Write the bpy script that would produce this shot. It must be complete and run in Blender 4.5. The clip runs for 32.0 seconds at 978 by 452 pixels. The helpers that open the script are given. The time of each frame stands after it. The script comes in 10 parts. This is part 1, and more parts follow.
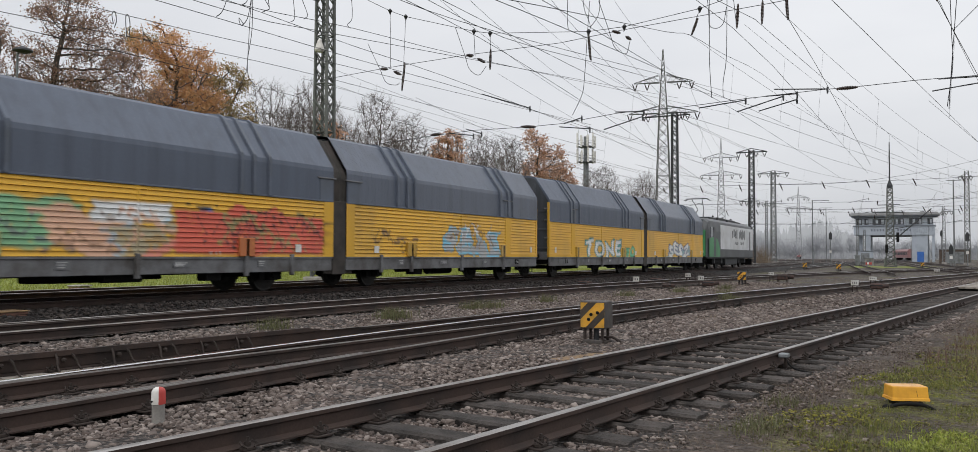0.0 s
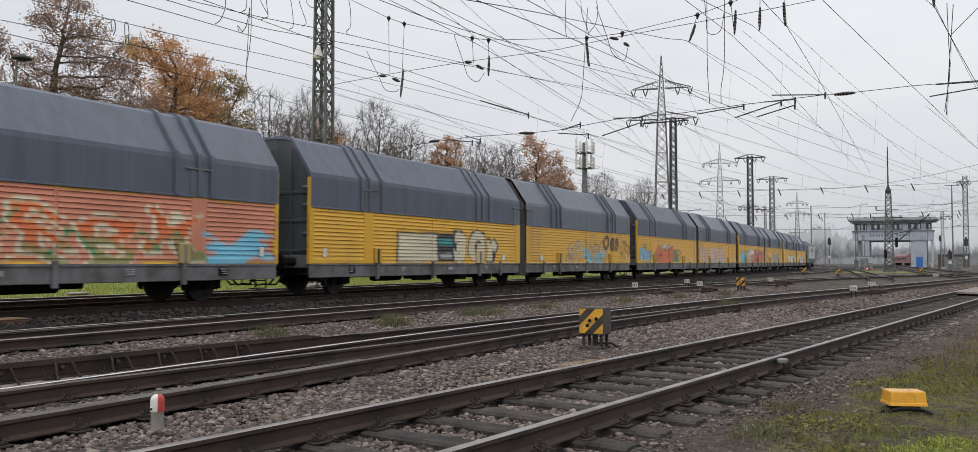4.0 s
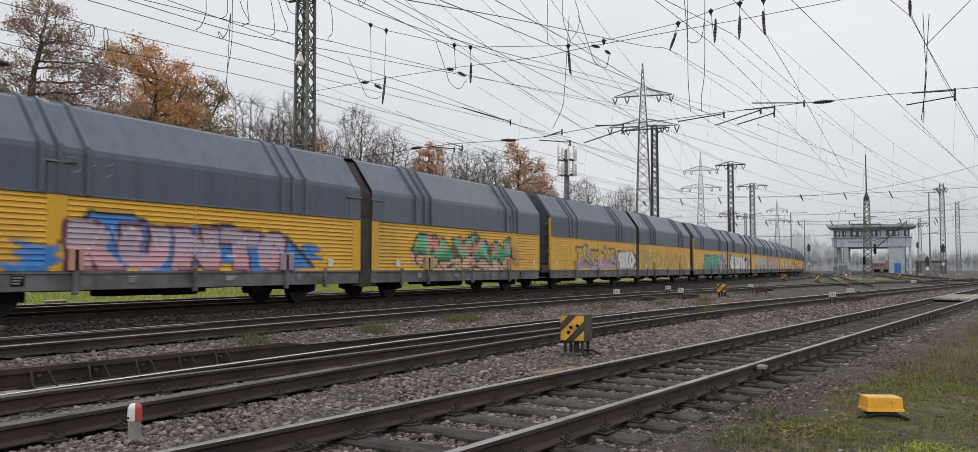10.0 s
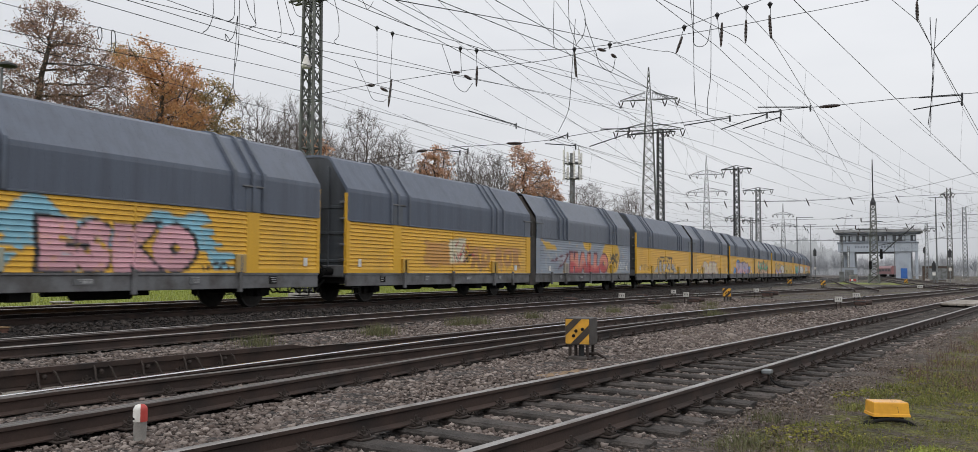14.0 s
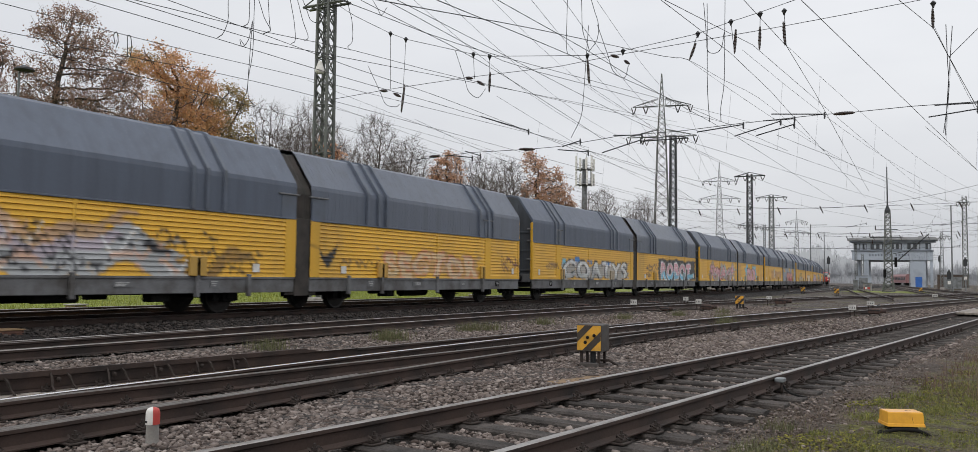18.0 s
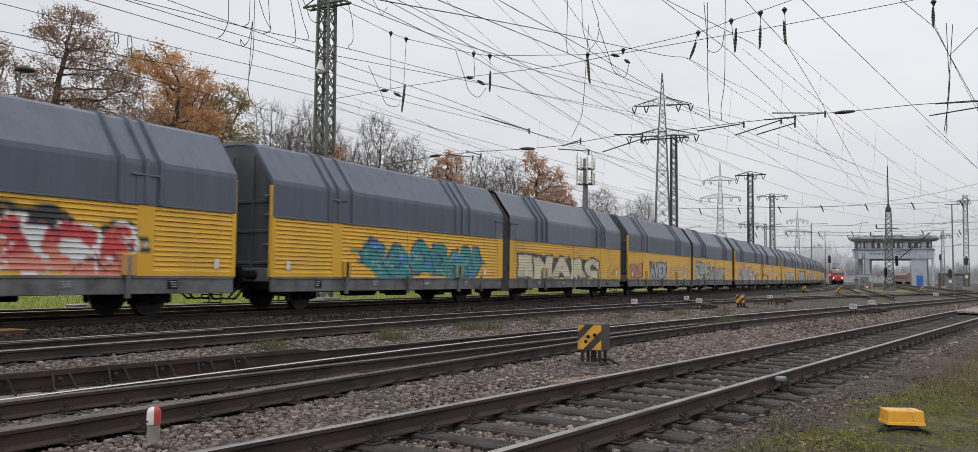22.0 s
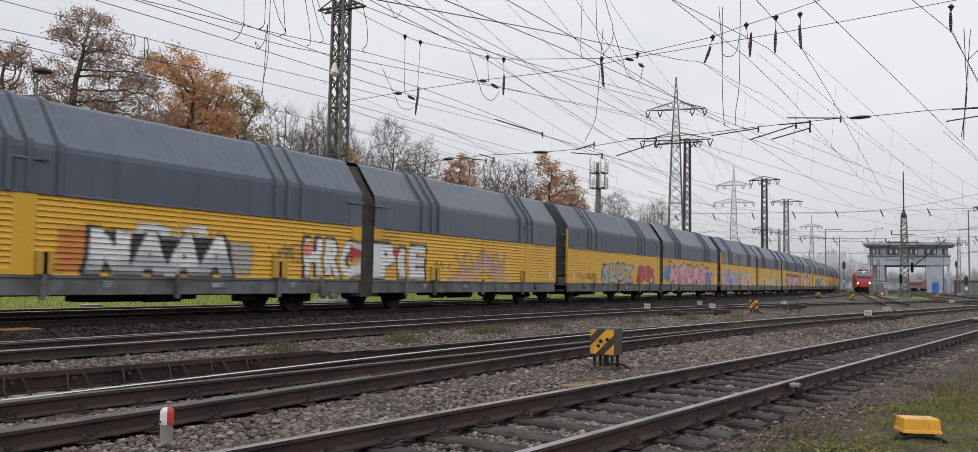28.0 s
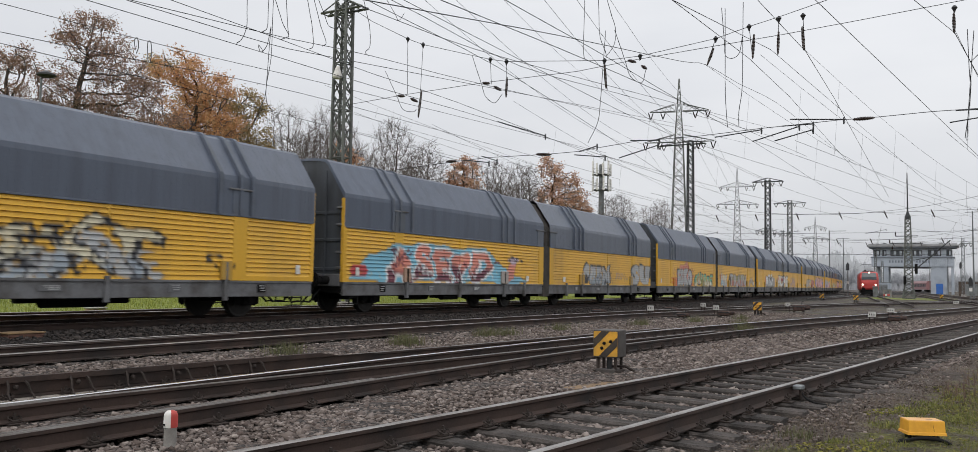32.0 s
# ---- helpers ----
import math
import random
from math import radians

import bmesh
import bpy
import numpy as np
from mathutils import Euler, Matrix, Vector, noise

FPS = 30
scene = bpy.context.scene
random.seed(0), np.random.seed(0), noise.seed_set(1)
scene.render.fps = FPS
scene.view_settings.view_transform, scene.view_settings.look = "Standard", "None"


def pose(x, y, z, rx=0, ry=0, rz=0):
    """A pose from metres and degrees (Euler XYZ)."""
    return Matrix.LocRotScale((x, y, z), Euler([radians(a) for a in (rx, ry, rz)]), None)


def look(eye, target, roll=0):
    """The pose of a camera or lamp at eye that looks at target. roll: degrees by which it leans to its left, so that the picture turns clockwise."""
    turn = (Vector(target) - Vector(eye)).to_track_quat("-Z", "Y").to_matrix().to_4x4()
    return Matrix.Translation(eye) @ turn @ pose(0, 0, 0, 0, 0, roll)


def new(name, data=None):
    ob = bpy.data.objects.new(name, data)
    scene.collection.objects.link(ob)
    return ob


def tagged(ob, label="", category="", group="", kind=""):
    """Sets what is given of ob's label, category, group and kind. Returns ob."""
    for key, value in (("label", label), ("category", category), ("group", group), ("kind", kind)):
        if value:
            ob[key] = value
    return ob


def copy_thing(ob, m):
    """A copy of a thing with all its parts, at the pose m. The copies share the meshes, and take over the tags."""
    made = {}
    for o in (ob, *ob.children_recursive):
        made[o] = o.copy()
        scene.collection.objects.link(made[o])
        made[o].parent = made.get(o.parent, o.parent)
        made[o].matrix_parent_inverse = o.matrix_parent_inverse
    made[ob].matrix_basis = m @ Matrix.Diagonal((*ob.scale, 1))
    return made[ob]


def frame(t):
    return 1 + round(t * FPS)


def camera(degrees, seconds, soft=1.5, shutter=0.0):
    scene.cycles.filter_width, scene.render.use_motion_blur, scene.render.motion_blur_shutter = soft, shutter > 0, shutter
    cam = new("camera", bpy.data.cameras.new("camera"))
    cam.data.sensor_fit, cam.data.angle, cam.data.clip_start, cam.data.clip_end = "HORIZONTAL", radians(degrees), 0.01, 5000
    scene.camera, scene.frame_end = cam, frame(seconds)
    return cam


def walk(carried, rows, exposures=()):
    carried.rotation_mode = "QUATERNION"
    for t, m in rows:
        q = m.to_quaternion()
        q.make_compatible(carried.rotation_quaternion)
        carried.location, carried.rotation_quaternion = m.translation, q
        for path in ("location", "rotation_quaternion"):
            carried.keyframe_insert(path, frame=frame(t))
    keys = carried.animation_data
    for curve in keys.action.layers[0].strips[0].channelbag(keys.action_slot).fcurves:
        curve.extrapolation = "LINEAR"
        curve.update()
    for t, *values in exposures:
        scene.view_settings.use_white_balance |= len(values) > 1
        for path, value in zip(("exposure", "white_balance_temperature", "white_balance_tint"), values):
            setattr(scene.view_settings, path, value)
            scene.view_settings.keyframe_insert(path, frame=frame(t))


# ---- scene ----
cam = camera(60.0, 32.0, soft=0.4, shutter=0.13)

walk(cam, [
    (0.0, pose(-0.027, 0.025, 1.147, 91.991, -0.232, 28.719)),
    (0.5, pose(-0.023, 0.020, 1.144, 91.937, -0.019, 28.616)),
    (1.0, pose(-0.018, 0.014, 1.146, 91.880, 0.050, 28.546)),
    (1.5, pose(-0.019, 0.022, 1.151, 91.931, 0.012, 28.594)),
    (2.0, pose(-0.016, 0.011, 1.149, 92.056, -0.032, 28.611)),
    (2.5, pose(-0.016, 0.014, 1.146, 92.234, -0.089, 28.649)),
    (3.0, pose(-0.010, 0.014, 1.146, 92.297, -0.099, 28.690)),
    (3.5, pose(-0.011, 0.012, 1.149, 92.333, -0.089, 28.677)),
    (5.5, pose(-0.005, 0.006, 1.148, 92.724, 0.008, 28.581)),
    (6.0, pose(0.000, -0.001, 1.150, 92.780, -0.001, 28.460)),
    (6.5, pose(-0.003, 0.006, 1.150, 92.899, -0.018, 28.276)),
    (7.0, pose(-0.003, 0.004, 1.151, 92.893, -0.073, 27.996)),
    (7.5, pose(0.000, 0.004, 1.149, 92.945, -0.025, 27.845)),
    (8.0, pose(0.001, 0.005, 1.149, 92.948, -0.033, 27.741)),
    (8.5, pose(0.002, 0.007, 1.144, 92.942, 0.029, 27.702)),
    (9.0, pose(0.004, 0.037, 1.156, 92.917, 0.051, 27.714)),
    (9.5, pose(-0.002, 0.008, 1.146, 92.921, -0.003, 27.520)),
    (10.0, pose(0.004, 0.011, 1.154, 92.868, -0.028, 27.464)),
    (10.5, pose(0.007, 0.006, 1.152, 92.893, 0.003, 27.440)),
    (11.0, pose(0.006, 0.001, 1.150, 92.968, -0.021, 27.514)),
    (11.5, pose(0.007, 0.008, 1.150, 93.024, -0.028, 27.574)),
    (12.0, pose(0.001, 0.009, 1.151, 93.058, -0.119, 27.617)),
    (12.5, pose(0.008, 0.010, 1.152, 93.105, -0.184, 27.667)),
    (13.0, pose(0.005, 0.008, 1.149, 93.138, -0.247, 27.708)),
    (13.5, pose(0.005, 0.009, 1.151, 93.066, -0.270, 27.712)),
    (14.0, pose(0.005, 0.008, 1.150, 93.090, -0.278, 27.811)),
    (14.5, pose(0.006, 0.007, 1.152, 93.102, -0.279, 27.927)),
    (16.5, pose(0.010, -0.003, 1.150, 93.288, -0.471, 28.427)),
    (17.0, pose(0.013, 0.003, 1.154, 93.403, -0.513, 28.550)),
    (17.5, pose(0.009, -0.001, 1.151, 93.477, -0.649, 28.572)),
    (18.0, pose(0.003, 0.007, 1.151, 93.465, -0.668, 28.597)),
    (18.5, pose(0.009, 0.001, 1.152, 93.401, -0.667, 28.592)),
    (19.0, pose(0.005, 0.011, 1.152, 93.304, -0.594, 28.605)),
    (19.5, pose(0.008, 0.005, 1.152, 93.222, -0.508, 28.625)),
    (20.0, pose(0.004, 0.015, 1.151, 93.155, -0.505, 28.659)),
    (20.5, pose(0.008, 0.007, 1.149, 93.165, -0.473, 28.634)),
    (21.0, pose(0.002, 0.014, 1.149, 93.191, -0.558, 28.651)),
    (21.5, pose(0.005, 0.010, 1.150, 93.290, -0.530, 28.665)),
    (22.0, pose(0.010, 0.004, 1.150, 93.430, -0.567, 28.654)),
    (22.5, pose(0.008, 0.004, 1.150, 93.618, -0.554, 28.648)),
    (23.0, pose(0.012, 0.002, 1.152, 93.687, -0.591, 28.669)),
    (23.5, pose(0.003, 0.004, 1.154, 93.833, -0.549, 28.698)),
    (24.0, pose(0.006, 0.009, 1.149, 94.036, -0.525, 28.755)),
    (24.5, pose(0.006, 0.014, 1.152, 94.044, -0.543, 28.780)),
    (25.0, pose(0.005, 0.007, 1.150, 94.008, -0.521, 28.893)),
    (25.5, pose(-0.000, 0.012, 1.151, 93.919, -0.545, 29.007)),
    (27.5, pose(-0.001, 0.014, 1.151, 93.647, -0.900, 29.371)),
    (28.0, pose(-0.003, 0.010, 1.150, 93.643, -1.024, 29.470)),
    (28.5, pose(0.002, 0.014, 1.150, 93.704, -1.034, 29.522)),
    (29.0, pose(-0.002, 0.008, 1.150, 93.706, -1.025, 29.526)),
    (29.5, pose(0.001, 0.016, 1.144, 93.748, -0.989, 29.592)),
    (30.0, pose(-0.003, 0.016, 1.149, 93.707, -1.006, 29.617)),
    (30.5, pose(-0.006, 0.016, 1.148, 93.683, -1.071, 29.607)),
    (31.0, pose(0.001, 0.007, 1.150, 93.706, -1.028, 29.639)),
    (31.5, pose(-0.002, 0.005, 1.148, 93.752, -0.934, 29.663)),
    (32.0, pose(-0.001, 0.009, 1.152, 93.789, -0.910, 29.692)),
], exposures=((0.0, 0.0), (32.0, 0.0)))

# ---- daylight under a closed cloud cover ----
world = bpy.data.worlds.new("overcast")
scene.world = world
world.use_nodes = True
wn, wl = world.node_tree.nodes, world.node_tree.links
wn.clear()
w_out = wn.new("ShaderNodeOutputWorld")
w_bg = wn.new("ShaderNodeBackground")
w_sky = wn.new("ShaderNodeTexSky")
w_sky.sky_type = "NISHITA"
w_sky.sun_disc = False
w_sky.sun_elevation, w_sky.sun_rotation = radians(24), radians(200)
w_sky.dust_density, w_sky.ozone_density = 4.0, 1.5
w_hsv = wn.new("ShaderNodeHueSaturation")
w_hsv.inputs["Saturation"].default_value = 0.12
w_mix = wn.new("ShaderNodeMix")
w_mix.data_type = "RGBA"
w_mix.inputs[0].default_value = 0.8
w_noise = wn.new("ShaderNodeTexNoise")
w_noise.inputs["Scale"].default_value = 2.2
w_noise.inputs["Detail"].default_value = 5.0
w_map = wn.new("ShaderNodeMapping")
w_map.inputs["Scale"].default_value = (1.0, 1.0, 3.5)
w_tc = wn.new("ShaderNodeTexCoord")
w_ramp = wn.new("ShaderNodeValToRGB")
w_ramp.color_ramp.elements[0].position, w_ramp.color_ramp.elements[0].color = 0.30, (5.0, 5.15, 5.45, 1)
w_ramp.color_ramp.elements[1].position, w_ramp.color_ramp.elements[1].color = 0.72, (6.0, 6.1, 6.3, 1)
wl.new(w_tc.outputs["Generated"], w_map.inputs["Vector"])
wl.new(w_map.outputs[0], w_noise.inputs["Vector"])
wl.new(w_noise.outputs["Fac"], w_ramp.inputs["Fac"])
wl.new(w_sky.outputs[0], w_hsv.inputs["Color"])
wl.new(w_hsv.outputs[0], w_mix.inputs[6])
wl.new(w_ramp.outputs[0], w_mix.inputs[7])
# a closed cloud cover is brighter overhead than towards the horizon
w_sep = wn.new("ShaderNodeSeparateXYZ")
wl.new(w_tc.outputs["Generated"], w_sep.inputs[0])
w_grad = wn.new("ShaderNodeValToRGB")
w_grad.color_ramp.interpolation = "EASE"
for _p, _v in ((0.0, 0.42), (0.12, 0.475), (0.30, 0.525), (1.0, 0.95)):
    _e = w_grad.color_ramp.elements.new(_p) if 0.0 < _p < 1.0 else w_grad.color_ramp.elements[0 if _p == 0.0 else -1]
    _e.color = (_v, _v, _v * 1.005, 1)
wl.new(w_sep.outputs[2], w_grad.inputs["Fac"])
w_mul = wn.new("ShaderNodeVectorMath")
w_mul.operation = "MULTIPLY"
wl.new(w_mix.outputs[2], w_mul.inputs[0])
wl.new(w_grad.outputs[0], w_mul.inputs[1])
wl.new(w_mul.outputs[0], w_bg.inputs["Color"])
w_bg.inputs["Strength"].default_value = 0.3
wl.new(w_bg.outputs[0], w_out.inputs["Surface"])
sun = new("sun", bpy.data.lights.new("sun", "SUN"))
sun.data.energy, sun.data.angle, sun.data.color = 0.5, radians(30), (1.0, 0.97, 0.92)
sun.matrix_basis = look((0, 0, 60), (-22, 30, 0))


# ---- mesh building ----
class Shape:
    """Collects vertices and faces of one mesh."""

    def __init__(self):
        self.v, self.f, self.m = [], [], []

    def add(self, verts, faces, mat=0):
        n = len(self.v)
        self.v += [tuple(p) for p in verts]
        for q in faces:
            self.f.append([n + i for i in q])
            self.m.append(mat)
        return self

    def box(self, x0, x1, y0, y1, z0, z1, c=0.0, mat=0):
        """A box; c chamfers its upright and top edges."""
        if c <= 0:
            vs = [(x, y, z) for z in (z0, z1) for x, y in ((x0, y0), (x1, y0), (x1, y1), (x0, y1))]
            return self.add(vs, [(3, 2, 1, 0), (4, 5, 6, 7), (0, 1, 5, 4), (1, 2, 6, 5), (2, 3, 7, 6), (3, 0, 4, 7)], mat)
        rings = []
        for z, k in ((z0, c), (z0 + c, 0.0), (z1 - c, 0.0), (z1, c)):
            a0, a1, b0, b1 = x0 + k, x1 - k, y0 + k, y1 - k
            d = c if k == 0 else c * 0.5
            rings.append([(a0 + d, b0, z), (a1 - d, b0, z), (a1, b0 + d, z), (a1, b1 - d, z), (a1 - d, b1, z), (a0 + d, b1, z), (a0, b1 - d, z), (a0, b0 + d, z)])
        return self.loft(rings, True, True, mat)

    def loft(self, rings, closed=True, caps=True, mat=0):
        n = len(rings[0])
        vs = [p for r in rings for p in r]
        fs = []
        for j in range(len(rings) - 1):
            for i in range(n if closed else n - 1):
                k = (i + 1) % n
                fs.append((j * n + i, j * n + k, (j + 1) * n + k, (j + 1) * n + i))
        if caps:
            fs.append(tuple(range(n - 1, -1, -1)))
            fs.append(tuple((len(rings) - 1) * n + i for i in range(n)))
        return self.add(vs, fs, mat)

    def prism(self, outline, y0, y1, mat=0):
        """An outline in x and z, counter-clockwise seen from -y, drawn out along y."""
        return self.loft([[(x, y, z) for x, z in outline] for y in (y0, y1)], True, True, mat)

    def rod(self, a, b, r0, r1=None, n=6, caps=True, mat=0):
        a, b = Vector(a), Vector(b)
        d = (b - a)
        if d.length < 1e-6:
            return self
        q = d.to_track_quat("Z", "Y")
        r1 = r0 if r1 is None else r1
        rings = []
        for p, r in ((a, r0), (b, r1)):
            rings.append([p + q @ Vector((r * math.cos(2 * math.pi * i / n), r * math.sin(2 * math.pi * i / n), 0)) for i in range(n)])
        return self.loft(rings, True, caps, mat)

    def bar(self, a, b, w, h=None, mat=0):
        """A straight square bar from a to b."""
        return self.rod(a, b, w * 0.7071, None, 4, True, mat)

    def tube(self, pts, r, n=5, mat=0):
        pts = [Vector(p) for p in pts]
        rings = []
        for i, p in enumerate(pts):
            d = pts[min(i + 1, len(pts) - 1)] - pts[max(i - 1, 0)]
            q = d.to_track_quat("Z", "Y")
            rings.append([p + q @ Vector((r * math.cos(2 * math.pi * k / n), r * math.sin(2 * math.pi * k / n), 0)) for k in range(n)])
        return self.loft(rings, True, True, mat)

    def disc_stack(self, a, b, radii, n=8, mat=0):
        """A turned piece from a to b: radii at even steps (insulators, knobs)."""
        a, b = Vector(a), Vector(b)
        q = (b - a).to_track_quat("Z", "Y")
        rings = []
        for j, r in enumerate(radii):
            p = a.lerp(b, j / (len(radii) - 1))
            rings.append([p + q @ Vector((r * math.cos(2 * math.pi * k / n), r * math.sin(2 * math.pi * k / n), 0)) for k in range(n)])
        return self.loft(rings, True, True, mat)

    def mesh(self, name, mats, smooth=False):
        me = bpy.data.meshes.new(name)
        me.from_pydata(self.v, [], self.f)
        for m in (mats if isinstance(mats, (list, tuple)) else [mats]):
            me.materials.append(m)
        if max(self.m, default=0) > 0:
            me.polygons.foreach_set("material_index", self.m)
        if smooth:
            me.shade_smooth()
        me.update()
        return me


def bent(pts, n=5):
    """A smooth line through the points."""
    p = [Vector(q) for q in pts]
    p = [p[0] * 2 - p[1]] + p + [p[-1] * 2 - p[-2]]
    out = []
    for i in range(1, len(p) - 2):
        for k in range(n):
            t = k / n
            out.append(0.5 * ((2 * p[i]) + (p[i + 1] - p[i - 1]) * t + (2 * p[i - 1] - 5 * p[i] + 4 * p[i + 1] - p[i + 2]) * t * t + (3 * p[i] - p[i - 1] - 3 * p[i + 1] + p[i + 2]) * t ** 3))
    return out + [p[-2]]


def part(name, shape, mat, parent, label="", smooth=False):
    """One mesh object under a thing or a part."""
    me = shape if isinstance(shape, bpy.types.Mesh) else shape.mesh(name, mat, smooth)
    ob = new(name, me)
    ob.parent = parent
    return tagged(ob, label)


def thing(name, m, label, category, group="", kind=""):
    """An Empty at a thing's base, which parents its parts."""
    ob = new(name)
    ob.empty_display_size = 0.2
    ob.matrix_basis = m
    return tagged(ob, label, category, group, kind)


def solid(name, shape, mat, label, category, group="", kind="", m=None, smooth=False):
    ob = new(name, shape if isinstance(shape, bpy.types.Mesh) else shape.mesh(name, mat, smooth))
    if m is not None:
        ob.matrix_basis = m
    return tagged(ob, label, category, group, kind)


# ---- materials ----
def material(name, base, rough=0.7, metal=0.0, vary=0.25, scale=6.0, fine=60.0, bump=0.3, dist=0.01, dirt=None, dirt_at=0.55, per_object=0.0, streak=0.0, spec=0.4):
    """A painted, stony or wooden surface: base colour, broad stains towards dirt, fine grain, relief."""
    m = bpy.data.materials.new(name)
    m.use_nodes = True
    nt = m.node_tree
    nd, ln = nt.nodes, nt.links
    bs = nd["Principled BSDF"]
    bs.inputs["Roughness"].default_value = rough
    bs.inputs["Metallic"].default_value = metal
    bs.inputs["Specular IOR Level"].default_value = spec
    tc = nd.new("ShaderNodeTexCoord")
    broad = nd.new("ShaderNodeTexNoise")
    broad.inputs["Scale"].default_value, broad.inputs["Detail"].default_value = scale, 6.0
    grain = nd.new("ShaderNodeTexNoise")
    grain.inputs["Scale"].default_value, grain.inputs["Detail"].default_value = fine, 4.0
    src = tc.outputs["Object"]
    if streak:
        mp = nd.new("ShaderNodeMapping")
        mp.inputs["Scale"].default_value = (1, 1, streak)
        ln.new(src, mp.inputs["Vector"])
        ln.new(mp.outputs[0], broad.inputs["Vector"])
    else:
        ln.new(src, broad.inputs["Vector"])
    ln.new(src, grain.inputs["Vector"])
    ramp = nd.new("ShaderNodeValToRGB")
    d = dirt or tuple(c * (1 - vary) for c in base)
    ramp.color_ramp.elements[0].position, ramp.color_ramp.elements[0].color = max(0.0, dirt_at - 0.22), (*d, 1)
    ramp.color_ramp.elements[1].position, ramp.color_ramp.elements[1].color = min(1.0, dirt_at + 0.08), (*base, 1)
    ln.new(broad.outputs["Fac"], ramp.inputs["Fac"])
    mul = nd.new("ShaderNodeMath")
    mul.operation = "MULTIPLY_ADD"
    mul.inputs[1].default_value, mul.inputs[2].default_value = vary * 1.2, -vary * 0.6
    ln.new(grain.outputs["Fac"], mul.inputs[0])
    hsv = nd.new("ShaderNodeHueSaturation")
    add = nd.new("ShaderNodeMath")
    add.operation = "ADD"
    add.inputs[1].default_value = 1.0
    ln.new(mul.outputs[0], add.inputs[0])
    if per_object:
        oi = nd.new("ShaderNodeObjectInfo")
        pm = nd.new("ShaderNodeMath")
        pm.operation = "MULTIPLY_ADD"
        pm.inputs[1].default_value, pm.inputs[2].default_value = per_object, 1.0 - per_object * 0.5
        ln.new(oi.outputs["Random"], pm.inputs[0])
        pv = nd.new("ShaderNodeMath")
        pv.operation = "MULTIPLY"
        ln.new(pm.outputs[0], pv.inputs[0])
        ln.new(add.outputs[0], pv.inputs[1])
        ln.new(pv.outputs[0], hsv.inputs["Value"])
    else:
        ln.new(add.outputs[0], hsv.inputs["Value"])
    ln.new(ramp.outputs[0], hsv.inputs["Color"])
    ln.new(hsv.outputs[0], bs.inputs["Base Color"])
    if bump:
        bp = nd.new("ShaderNodeBump")
        bp.inputs["Strength"].default_value, bp.inputs["Distance"].default_value = bump, dist
        ln.new(grain.outputs["Fac"], bp.inputs["Height"])
        ln.new(bp.outputs[0], bs.inputs["Normal"])
    return m


def island_material(name, colours, rough=0.85, bump=0.4, fine=40.0):
    """For joined small pieces: each island takes its own tone between the colours."""
    m = material(name, colours[0], rough, vary=0.3, fine=fine, bump=bump)
    nd, ln = m.node_tree.nodes, m.node_tree.links
    geo = nd.new("ShaderNodeNewGeometry")
    ramp = nd.new("ShaderNodeValToRGB")
    els = ramp.color_ramp.elements
    while len(els) < len(colours):
        els.new(0.5)
    for i, c in enumerate(colours):
        els[i].position, els[i].color = i / (len(colours) - 1), (*c, 1)
    ln.new(geo.outputs["Random Per Island"], ramp.inputs["Fac"])
    hsv = next(n for n in nd if n.bl_idname == "ShaderNodeHueSaturation")
    ln.new(ramp.outputs[0], hsv.inputs["Color"])
    return m


def glow_material(name, colour, strength):
    m = bpy.data.materials.new(name)
    m.use_nodes = True
    bs = m.node_tree.nodes["Principled BSDF"]
    bs.inputs["Emission Color"].default_value = (*colour, 1)
    bs.inputs["Emission Strength"].default_value = strength
    return m


